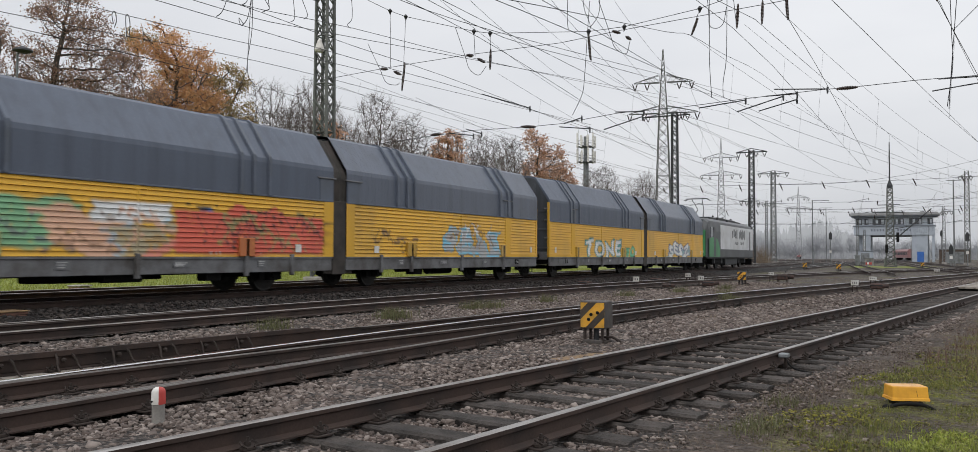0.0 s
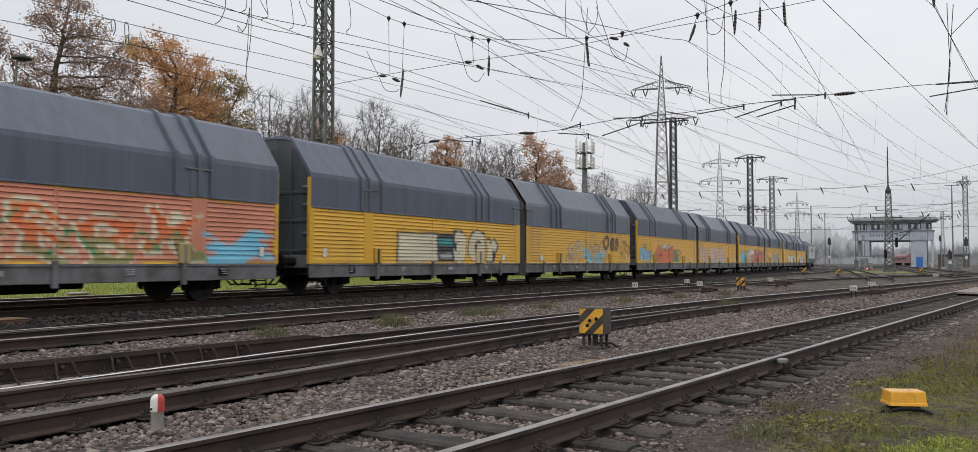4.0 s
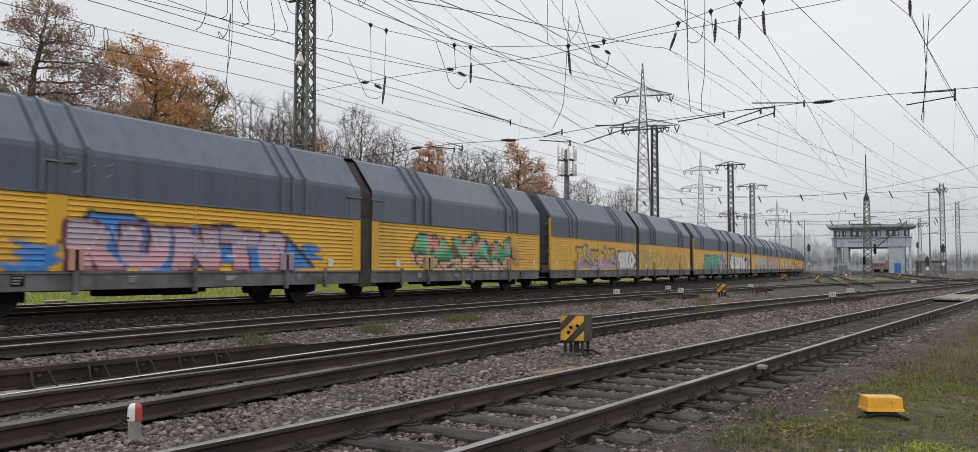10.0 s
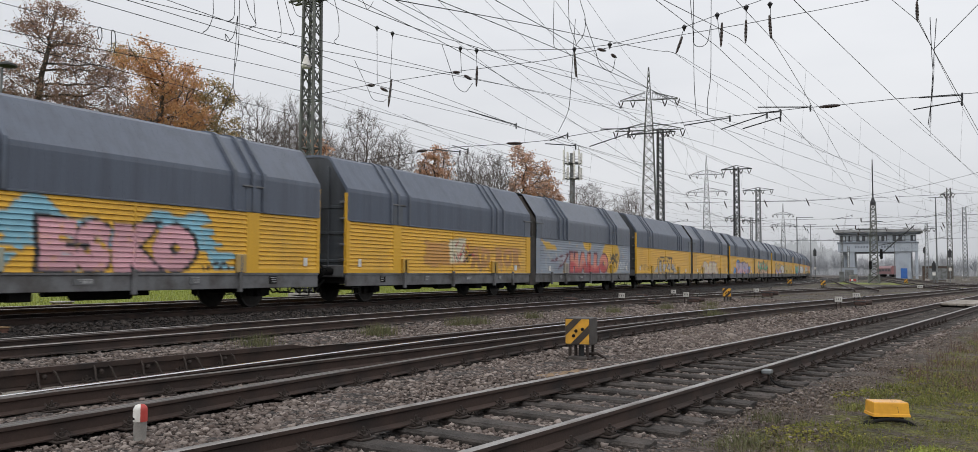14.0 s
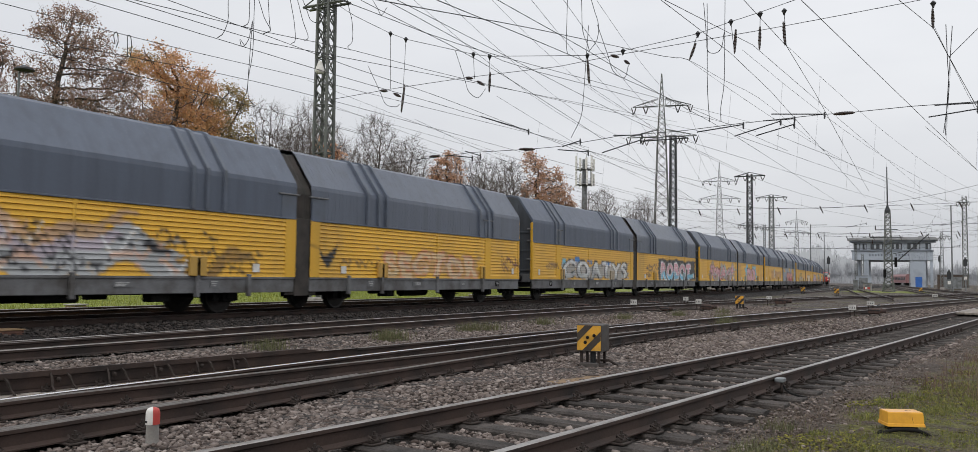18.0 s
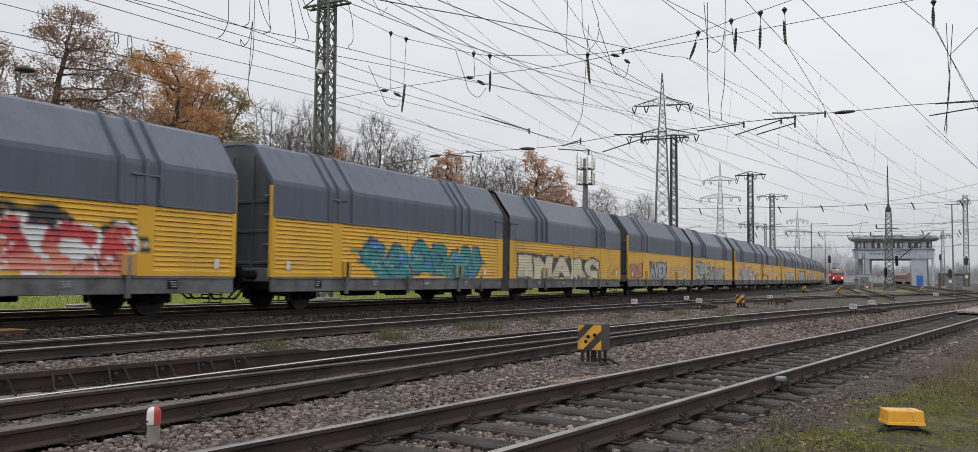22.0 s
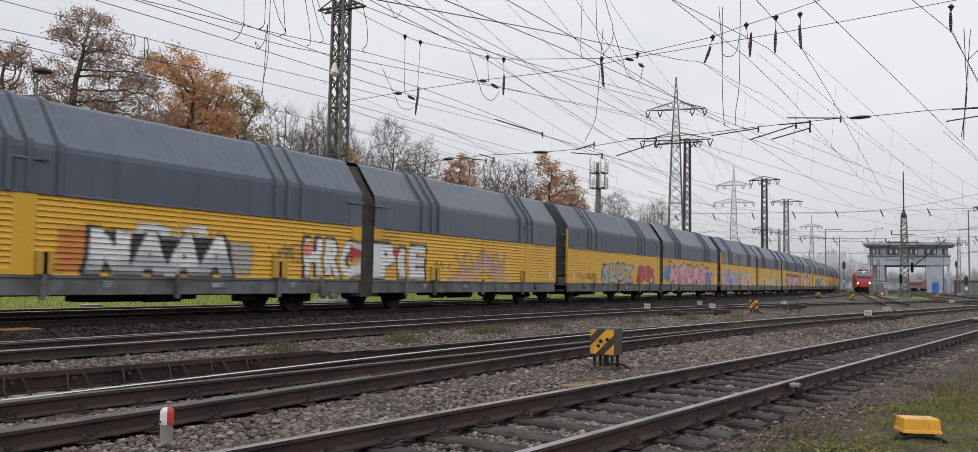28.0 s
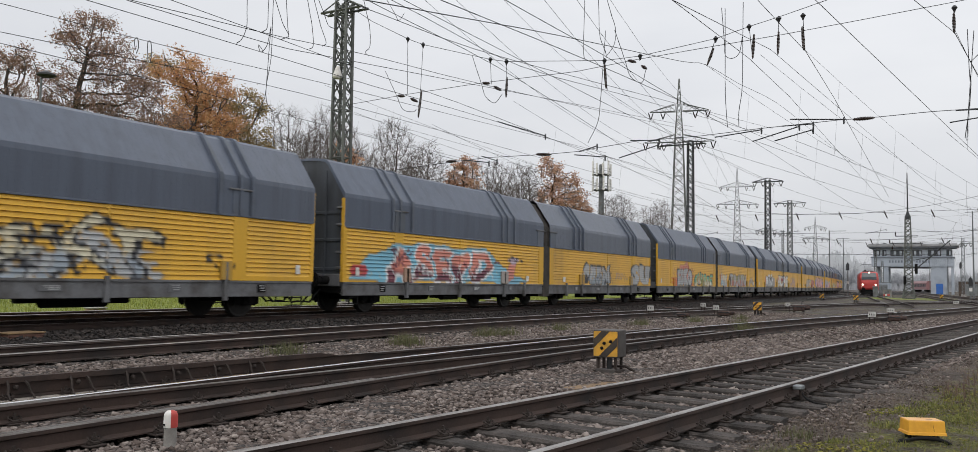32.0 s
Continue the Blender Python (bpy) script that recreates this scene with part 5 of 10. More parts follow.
        part("cross_rail", p, M["end"], end)
    for sx in (-1, 1):
        p = Shape()
        p.box(sx * 1.44 - 0.055, sx * 1.44 + 0.055, -HALF - 0.03, -HALF + 0.10, 0.92, Z_SHOULDER - 0.12, 0.012)
        cp = part("corner_post", p, M["yellow"], end, "yellow corner post")
        for z in (1.3, 1.75, 2.55, 3.05):
            hg = Shape()
            hg.box(sx * 1.32 - 0.09, sx * 1.32 + 0.09, -HALF - 0.05, -HALF + 0.03, z, z + 0.07, 0.01)
            part("hinge", hg, M["skirt"], cp)
    # inner end wall
    wi = Shape()
    wi.prism(sec, HALF - 0.10, HALF - 0.02)
    part("inner_wall", wi, M["end"], t)
    # sole bars and floor
    fl = Shape()
    fl.box(-1.30, 1.30, -HALF + 0.1, HALF - 0.1, 0.62, 0.98)
    part("floor", fl, M["black"], t)
    for sx in (-1, 1):
        sk = Shape()
        x0, x1 = sorted((sx * 1.40, sx * 1.475))
        sk.box(x0, x1, -HALF + 0.02, HALF + EXT - 0.02, Z_SKIRT0, Z_SKIRT1 + 0.01, 0.012)
        sk.box(min(sx * 1.34, sx * 1.5), max(sx * 1.34, sx * 1.5), -HALF + 0.02, HALF + EXT - 0.02, Z_SKIRT1 - 0.06, Z_SKIRT1, 0.01)
        sole = part("sole_bar", sk, M["skirt"], t, "weathered grey sole bar")
        for s, top in ((3.13, 1.39), (6.36, 1.0), (9.62, 1.39), (11.3, 1.0)):
            b = Shape()
            x0, x1 = sorted((sx * 1.46, sx * 1.56))
            b.box(x0, x1, s - HALF - 0.06, s - HALF + 0.06, Z_SKIRT0 - 0.09, top, 0.015)
            pocket = part("stake_pocket", b, M["skirt"], sole)
        for s, w, z0, z1, mat in ((0.62, 0.16, 1.12, 1.36, "white"), (11.55, 0.24, 1.05, 1.27, "white"), (1.9, 0.28, 0.64, 0.84, "black"), (4.6, 0.34, 0.66, 0.84, "grey_plate"), (7.6, 0.5, 0.68, 0.80, "grey_plate"), (10.2, 0.3, 0.66, 0.84, "grey_plate")):
            b = Shape()
            x = sx * (1.478 if z0 < 1 else 1.505)
            b.box(min(x, x + sx * 0.012), max(x, x + sx * 0.012), s - HALF - w / 2, s - HALF + w / 2, z0, z1)
            plate = part("data_plate", b, M[mat], sole)
            if mat != "white":
                wr = Shape()
                x = x + sx * 0.014
                for i in range(3):
                    z = z0 + (z1 - z0) * (0.2 + 0.28 * i)
                    wr.box(min(x, x + sx * 0.002), max(x, x + sx * 0.002), s - HALF - w * 0.4, s - HALF + w * (0.1 + 0.1 * i), z, z + 0.025)
                part("stencil_mark", wr, M["stencil"], plate)
        st = Shape()
        for z in (0.28, 0.48):
            st.box(min(sx * 1.2, sx * 1.45), max(sx * 1.2, sx * 1.45), -HALF + 0.35, -HALF + 0.75, z, z + 0.025)
        for yy in (0.35, 0.73):
            st.box(min(sx * 1.42, sx * 1.45), max(sx * 1.42, sx * 1.45), -HALF + yy, -HALF + yy + 0.03, 0.28, 0.62)
        part("step", st, M["black"], t)
    # running gear: two axles
    for s in (1.95, 11.0):
        y = s - HALF
        ax = Shape()
        ax.rod((-1.0, y, 0.46), (1.0, y, 0.46), 0.085, None, 8)
        axle = part("axle", ax, M["black"], t)
        for sx in (-1, 1):
            wh = Shape()
            prof = ((0.795, 0.06), (0.80, 0.30), (0.785, 0.40), (0.80, 0.452), (0.73, 0.462), (0.685, 0.492), (0.665, 0.49), (0.665, 0.40), (0.69, 0.30), (0.67, 0.10))
            rings = [[(sx * px, y + pr * math.cos(2 * math.pi * i / 24), 0.46 + pr * math.sin(2 * math.pi * i / 24)) for i in range(24)] for px, pr in prof]
            wh.loft(rings, True, True)
            part("wheel", wh, M["wheel"], axle)
            bx = Shape()
            bx.box(min(sx * 0.86, sx * 1.14), max(sx * 0.86, sx * 1.14), y - 0.16, y + 0.16, 0.30, 0.62, 0.03)
            bx.rod((sx * 1.14, y, 0.46), (sx * 1.19, y, 0.46), 0.12, 0.10, 10)
            part("axle_box", bx, M["black"], axle)
            sp = Shape()
            for i in range(5):
                L = 0.62 - 0.09 * i
                sp.box(min(sx * 0.96, sx * 1.06), max(sx * 0.96, sx * 1.06), y - L, y + L, 0.60 + 0.02 * i, 0.618 + 0.02 * i)
            sp.box(min(sx * 1.0, sx * 1.03), max(sx * 1.0, sx * 1.03), y - 0.42, y - 0.2, 0.32, 0.66)
            sp.box(min(sx * 1.0, sx * 1.03), max(sx * 1.0, sx * 1.03), y + 0.2, y + 0.42, 0.32, 0.66)
            part("leaf_spring", sp, M["black"], axle)
            for q in (-1, 1):
                br = Shape()
                br.box(min(sx * 0.71, sx * 0.80), max(sx * 0.71, sx * 0.80), y + q * 0.53 - 0.04, y + q * 0.53 + 0.04, 0.28, 0.66, 0.02)
                part("brake_block", br, M["black"], axle)
    tank = Shape()
    tank.rod((-0.5, 0.8 - 1.5, 0.48), (-0.5, 0.8, 0.48), 0.17, None, 12)
    tank.box(0.2, 0.7, -1.9, -1.2, 0.36, 0.66, 0.03)
    tank.rod((0.3, -3.4, 0.5), (0.3, 3.4, 0.5), 0.025, None, 6)
    tank.rod((1.1, -0.6, 0.47), (1.1, 0.4, 0.47), 0.12, None, 10)
    tank.box(0.9, 1.25, 2.2, 2.7, 0.34, 0.6, 0.02)
    tank.box(-1.25, -0.9, 2.2, 2.7, 0.34, 0.6, 0.02)
    part("air_tank", tank, M["black"], t)
    # coupled end: buffers, hook, hoses
    for sx in (-1, 1):
        bu = Shape()
        bu.rod((sx * 0.875, -HALF + 0.02, 0.98), (sx * 0.875, -HALF - 0.30, 0.98), 0.13, 0.11, 12)
        bu.rod((sx * 0.875, -HALF - 0.30, 0.98), (sx * 0.875, -HALF - 0.58, 0.98), 0.085, None, 10)
        bu.rod((sx * 0.875, -HALF - 0.58, 0.98), (sx * 0.875, -HALF - 0.62, 0.98), 0.24, 0.23, 16)
        part("buffer", bu, M["black"], t)
    hs = Shape()
    hs.box(-0.06, 0.06, -HALF - 0.55, -HALF + 0.2, 0.88, 1.06, 0.02)
    part("coupling_hook", hs, M["black"], t)
    for x in (-0.4, 0.35, 0.6):
        ho = Shape()
        ho.tube([(x, -HALF + 0.05, 0.72), (x, -HALF - 0.15, 0.55), (x, -HALF - 0.4, 0.34), (x, -HALF - 0.62, 0.36)], 0.028, 6)
        part("brake_hose", ho, M["black"], t)
    head = Shape()
    head.box(-1.35, 1.35, -HALF + 0.0, -HALF + 0.14, 0.80, 1.16, 0.02)
    part("headstock", head, M["skirt"], t)
    if not front:
        be = Shape()
        bo = [(1.44, 0.45), (1.46, 3.25), (1.40, 3.42), (0.74, 4.40), (0.0, 4.46)]
        sec2 = [(-x, z) for x, z in bo[:-1]] + [bo[-1]] + [(x, z) for x, z in reversed(bo[:-1])]
        rings = []
        for j in range(9):
            k = 1.0 if j % 2 == 0 else 0.965
            rings.append([(x * k, HALF - 0.02 + (BELLOWS + 0.04) * j / 8, 0.45 + (z - 0.45) * (k + 0.03 if k < 1 else 1.0) * (0.995 if k < 1 else 1)) for x, z in sec2])
        be.loft(rings, False, False)
        bel = part("bellows", be, M["bellows"], t, "dark grimy bellows")
        for sx in (-1, 1):
            cl = Shape()
            cl.box(sx * 1.46 - 0.02, sx * 1.46 + 0.02, HALF + EXT + 0.01, HALF + BELLOWS - EXT - 0.01, 0.42, 2.55, 0.01)
            part("bellows_skirt", cl, M["bellows"], bel)
    return t


# hood colour darkened, painted shading along the hoops
M["rib_shade"] = material("hood_rib_shade", (0.078, 0.092, 0.122), 0.7, 0, 0.2, 3, 30, 0.1)
M["beige"] = material("faded_beige_spray", (0.27, 0.27, 0.24), 0.7, 0, 0.35, 2, 20, 0.1, dirt=(0.17, 0.175, 0.17))
M["ochre"] = material("dirty_ochre_paint", (0.36, 0.22, 0.045), 0.6, 0, 0.3, 3, 30, 0.2, dirt=(0.22, 0.14, 0.05))
M["grey_plate"] = material("stencil_panel_grey", (0.15, 0.152, 0.157), 0.65, 0, 0.2, 3, 40, 0.1)
M["stencil"] = material("worn_stencil_paint", (0.42, 0.42, 0.41), 0.7, 0, 0.3, 6, 40, 0.0, dirt=(0.2, 0.2, 0.2))
M["wheel"] = material("greasy_wheel_steel", (0.03, 0.027, 0.025), 0.6, 0.4, 0.4, 5, 40, 0.3)

# the train's way, by length along the track
_way_s, _way_y = [], []
_s = 0.0
for _y in range(-620, 700):
    _way_s.append(_s)
    _way_y.append(float(_y))
    _s += math.hypot(1.0, line_train(_y + 1.0) - line_train(_y))
_s_of_zero = np.interp(0.0, _way_y, _way_s)


def on_way(dist, turned, z=TRAIN_Z):
    """Pose on the train's track, dist metres from y = 0 along it."""
    y = float(np.interp(_s_of_zero + dist, _way_s, _way_y))
    dx = (line_train(y + 0.5) - line_train(y - 0.5))
    return pose(line_train(y), y, z, 0, 0, -math.degrees(math.atan(dx)) + (180 if turned else 0))


def unit_rows(start, turned):
    return [(float(t), on_way(start + SPEED * t, turned)) for t in range(0, 33)]


TRAIN_UNITS = []


def build_train():
    sides = murals()
    proto = {True: make_unit(True), False: make_unit(False)}
    used = {True: False, False: False}
    for i, mural in enumerate(sides):
        pair, front = i // 2, i % 2 == 0
        rear_end = 34.22 - PITCH * pair
        centre = rear_end + (UNIT + BELLOWS + HALF if front else HALF)
        ob = copy_thing(proto[front], Matrix.Identity(4)) if used[front] else proto[front]
        used[front] = True
        TRAIN_UNITS.append((ob, centre, front))
    for (ob, _, front), mural in zip(TRAIN_UNITS, sides):
        part("louvred_side", side_mesh(mural, front), None, ob, "yellow louvred side with sprayed graffiti")
        for s, half in ((3.13, 0.17), (9.62, 0.26)):
            part("pocket_cover", cover_mesh(mural, front, s, half), None, ob, "sheet cover of a stake pocket")
    # quick tags sprayed on a hood and on an end wall
    def tag(ob, strokes, mat, name="sprayed_tag"):
        sh = Shape()
        for pts in strokes:
            sh.tube(bent(pts, 3), 0.022, 4)
        part(name, sh, M[mat], ob)

    ob, x = TRAIN_UNITS[15][0], 1.487
    at = lambda u, z: (x, u - HALF, z)
    tag(ob, [[at(2.95, 3.25), at(2.95, 2.95), at(3.2, 3.05), at(3.15, 3.25), at(2.85, 3.28)], [at(3.35, 2.95), at(3.4, 3.25), at(3.6, 3.2), at(3.42, 3.1), at(3.65, 2.92)], [at(4.0, 3.25), at(3.8, 3.15), at(4.0, 3.05), at(3.78, 2.92)]], "beige")
    at = lambda v, z: (v, -HALF + 0.036, z)
    tag(TRAIN_UNITS[33][0], [[at(1.12, 3.3), at(1.3, 3.25), at(1.12, 3.1), at(1.3, 3.05)], [at(1.3, 2.85), at(1.1, 2.8), at(1.3, 2.65), at(1.12, 2.6)], [at(1.2, 2.45), at(1.1, 2.3), at(1.28, 2.25), at(1.2, 2.45)], [at(1.1, 2.05), at(1.3, 1.8)], [at(1.3, 2.05), at(1.1, 1.8)]], "stencil")
    # one hood bears faded beige scallops
    ob = TRAIN_UNITS[33][0]
    for a, b in ((0.12, 2.32), (2.99, 5.3), (6.7, 9.2), (10.5, 12.3)):
        sc = Shape()
        n = 10
        top = [(1.5005, a + (b - a) * i / n - HALF, Z_YELLOW + 0.06 + 0.82 * math.sin(math.pi * (0.10 + 0.8 * i / n)) ** 0.7) for i in range(n + 1)]
        base = [(1.5005, y, Z_YELLOW + 0.04) for _, y, _ in top]
        sc.add(base + top, [(i, i + 1, n + 2 + i, n + 1 + i) for i in range(n)])
        part("faded_scallop", sc, M["beige"], ob)


build_train()


# ---- electric locomotives ----
def make_loco(name, label, body_mat, stripe_mat, front_mat, mark):
    """A four-axle electric locomotive with two cabs; its front looks along +y."""
    t = thing(name, Matrix.Identity(4), label, "locomotive")
    L, hw = 9.3, 1.49
    sec = lambda w, zt: [(-w, 0.92), (w, 0.92), (w, 2.9), (w * 0.93, zt - 0.22), (w * 0.72, zt), (-w * 0.72, zt), (-w * 0.93, zt - 0.22), (-w, 2.9)]
    b = Shape()
    b.loft([[(x, y, z) for x, z in sec(w, zt)] for y, w, zt in ((-L, hw * 0.9, 3.0), (-L + 0.5, hw * 0.97, 3.75), (-L + 1.1, hw, 3.86), (L - 1.1, hw, 3.86), (L - 0.5, hw * 0.97, 3.75), (L, hw * 0.9, 3.0))])
    body = part("body", b, body_mat, t)
    for e in (-1, 1):
        c = Shape()
        y0, y1 = L * e, (L + 0.22) * e
        ring = lambda y, w, z0, z1: [(-w, y, z0), (w, y, z0), (w, y, z1), (-w, y, z1)]
        rs = [ring(y0 - 0.02 * e, hw * 0.89, 0.95, 2.95), ring(y1, hw * 0.8, 1.05, 2.2), ring(y1 + 0.05 * e, hw * 0.72, 1.15, 1.9)]
        c.loft(rs if e > 0 else [list(reversed(r)) for r in rs])
        nose = part("nose", c, front_mat, body)
        w = Shape()
        w.loft([[(-hx, (L + d) * e, z), (hx, (L + d) * e, z), (hx, (L + d - 0.12) * e, z - 0.04), (-hx, (L + d - 0.12) * e, z - 0.04)] for hx, d, z in ((1.12, 0.155, 2.55), (1.14, 0.05, 3.02), (1.0, -0.40, 3.70))])
        part("windscreen", w, M["glass"], nose)
        for x in (-1, 1):
            h = Shape()
            h.disc_stack((x * 0.95, (L + 0.18) * e, 1.72), (x * 0.95, (L + 0.30) * e, 1.72), (0.14, 0.15, 0.12), 12)
            part("headlight", h, M["headlight"], nose)
        h = Shape()
        h.disc_stack((0, (L - 0.42) * e, 3.74), (0, (L - 0.30) * e, 3.72), (0.12, 0.13, 0.1), 10)
        part("headlight", h, M["headlight"], nose)
        sb = Shape()
        sb.box(-1.2, 1.2, min((L + 0.2) * e, (L + 0.26) * e), max((L + 0.2) * e, (L + 0.26) * e), 1.25, 1.48, 0.01)
        part("front_band", sb, M["white"], nose)
        for x in (-1, 1):
            bu = Shape()
            bu.rod((x * 0.875, L * e, 1.03), (x * 0.875, (L + 0.5) * e, 1.03), 0.1, None, 10)
            bu.rod((x * 0.875, (L + 0.5) * e, 1.03), (x * 0.875, (L + 0.55) * e, 1.03), 0.26, None, 14)
            part("buffer", bu, M["black"], t)
        pl = Shape()
        pl.box(-1.25, 1.25, min(L * e, (L + 0.12) * e), max(L * e, (L + 0.12) * e), 0.22, 0.75, 0.03)
        part("snow_plough", pl, M["black"], t)
        bg = Shape()
        yb = e * 4.75
        bg.box(-1.2, 1.2, yb - 1.9, yb + 1.9, 0.42, 0.86, 0.05)
        bogie = part("bogie", bg, M["black"], t)
        for q in (-1.3, 1.3):
            for x in (-1, 1):
                wh = Shape()
                wh.disc_stack((x * 0.68, yb + q, 0.62), (x * 0.82, yb + q, 0.62), (0.64, 0.62, 0.60), 24)
                part("wheel", wh, M["wheel"], bogie)
                bx = Shape()
                bx.box(min(x * 0.95, x * 1.25), max(x * 0.95, x * 1.25), yb + q - 0.22, yb + q + 0.22, 0.45, 0.85, 0.03)
                bx.rod((x * 1.1, yb + q - 0.35, 0.85), (x * 1.1, yb + q - 0.35, 1.05), 0.1, None, 8)
                part("axle_box", bx, M["dark_steel"], bogie)
        # cab side windows, doors
        for x in (-1, 1):
            sw = Shape()
            y = e * (L - 1.3)
            sw.box(min(x * 1.46, x * 1.497), max(x * 1.46, x * 1.497), y - 0.4, y + 0.4, 2.45, 3.15, 0.01)
            part("cab_window", sw, M["glass"], body)
            dr = Shape()
            y = e * (L - 2.25)
            dr.box(min(x * 1.46, x * 1.506), max(x * 1.46, x * 1.506), y - 0.33, y + 0.33, 1.0, 3.2, 0.01)
            part("cab_door", dr, body_mat, body)
    for x in (-1, 1):
        st = Shape()
        st.box(min(x * 1.45, x * 1.502), max(x * 1.45, x * 1.502), -5.0 if x > 0 else -8.6, 8.6 if x > 0 else 5.0, 1.55, 3.45, 0.01)
        panel = part("side_panel", st, stripe_mat, body)
        if mark:
            gp = Shape()
            a, b = sorted((x * 1.498, x * 1.5015))
            ends = [(-8.9, 0.96), (-5.2, 0.96), (-5.2, 1.5), (-6.0, 2.3), (-7.4, 2.45), (-8.9, 2.3)] if x > 0 else [(8.9, 0.96), (8.9, 2.3), (7.4, 2.45), (6.0, 2.3), (5.2, 1.5), (5.2, 0.96)]
            gp.loft([[(a, y, z) for y, z in ends], [(b, y, z) for y, z in ends]])
            part("cab_panel", gp, M["loco_green"], body, "bright green panel below the cab")
            wr = Shape()
            for y, w, z, h, n in ((-0.6, 2.3, 2.5, 0.75, 4), (2.2, 2.7, 2.45, 0.8, 6), (0.4, 1.6, 1.95, 0.25, 5), (2.6, 1.8, 2.0, 0.22, 6)):
                for i in range(n):
                    wr.box(min(x * 1.503, x * 1.506), max(x * 1.503, x * 1.506), y + w * i / n, y + w * (i + 0.66) / n, z + (0.12 if i % 3 == 1 else 0.0), z + h * (1.0 if i % 2 else 0.8))
            part("lettering", wr, mark, panel)
    un = Shape()
    un.box(-1.3, 1.3, -2.4, 2.4, 0.3, 0.92, 0.04)
    un.box(-1.42, 1.42, -9.1, 9.1, 0.82, 0.94, 0.01)
    part("underframe", un, M["dark_steel"], t)
    rf = Shape()
    for y, l, h in ((-4.6, 2.2, 0.22), (-1.2, 3.0, 0.28), (2.6, 3.2, 0.25), (5.8, 1.6, 0.18)):
        rf.box(-0.8, 0.8, y - l / 2, y + l / 2, 3.84, 3.86 + h, 0.05)
    for y in (-2.8, 0.8, 4.2):
        rf.disc_stack((0.4, y, 3.9), (0.4, y, 4.3), (0.05, 0.1, 0.05, 0.1, 0.05, 0.1, 0.05), 8)
    roof = part("roof_gear", rf, M["dark_steel"], body)
    pg = Shape()
    y = -6.4
    up = 5.45
    for x in (-0.45, 0.45):
        pg.rod((x, y, 3.95), (x * 0.5, y + 1.3, 4.65), 0.035, None, 6)
        pg.rod((x * 0.5, y + 1.3, 4.65), (x * 0.9, y - 0.1, up), 0.025, None, 6)
    pg.box(-0.6, 0.6, y - 0.5, y + 0.6, 3.86, 3.96)
    pg.tube([(-0.98, y - 0.1, up - 0.16), (-0.75, y - 0.1, up), (0.75, y - 0.1, up), (0.98, y - 0.1, up - 0.16)], 0.03, 6)
    pg.tube([(-0.98, y + 0.3, up - 0.16), (-0.75, y + 0.3, up), (0.75, y + 0.3, up), (0.98, y + 0.3, up - 0.16)], 0.03, 6)
    pg.bar((0.4, y - 0.1, up - 0.03), (0.4, y + 0.3, up - 0.03), 0.03)
    pg.bar((-0.4, y - 0.1, up - 0.03), (-0.4, y + 0.3, up - 0.03), 0.03)
    part("pantograph", pg, M["dark_steel"], t)
    return t


M["headlight"] = glow_material("lit_headlight", (1.0, 0.93, 0.78), 3.5)
M["loco_green"] = material("green_loco_paint", (0.045, 0.24, 0.085), 0.4, 0, 0.15, 1, 20, 0.1, dirt=(0.035, 0.15, 0.06))
M["loco_grey"] = material("grey_loco_paint", (0.085, 0.09, 0.096), 0.45, 0, 0.2, 1, 20, 0.1, dirt=(0.055, 0.058, 0.06))
M["loco_white"] = material("white_loco_paint", (0.62, 0.63, 0.64), 0.45, 0, 0.12, 1, 20, 0.1, dirt=(0.5, 0.5, 0.5))
M["loco_red"] = material("red_loco_paint", (0.46, 0.05, 0.042), 0.45, 0, 0.12, 1, 20, 0.1, dirt=(0.36, 0.04, 0.036))

GREEN_LOCO = make_loco("electric_locomotive", "grey electric locomotive with a green cab and white side panels", M["loco_grey"], M["loco_white"], M["loco_green"], M["loco_grey"])
TRAIN_UNITS.append((GREEN_LOCO, 61.8 + 9.9, False))
RED_LOCO = make_loco("electric_locomotive", "bright red electric locomotive with lit headlights on the curving track", M["loco_red"], M["loco_red"], M["loco_red"], None)


def red_rows():
    """The red engine comes on round the bend and slows before the yard."""
    path = ((0.0, 494.0), (8.0, 400.0), (14.0, 325.0), (17.0, 288.0), (19.0, 264.0), (21.0, 238.5), (22.0, 222.0), (23.0, 205.0), (24.0, 189.5), (25.5, 175.0), (28.0, 160.2), (30.0, 155.0), (32.0, 152.3))
    rows = []
    for t in range(0, 33):
        y = float(np.interp(t, [p[0] for p in path], [p[1] for p in path]))
        y += 9.5  # from the buffers to the middle of the engine
        dx = line_red(y + 0.5) - line_red(y - 0.5)
        rows.append((float(t), pose(line_red(y), y, 0.0, 0, 0, 180 - math.degrees(math.atan(dx)))))
    return rows


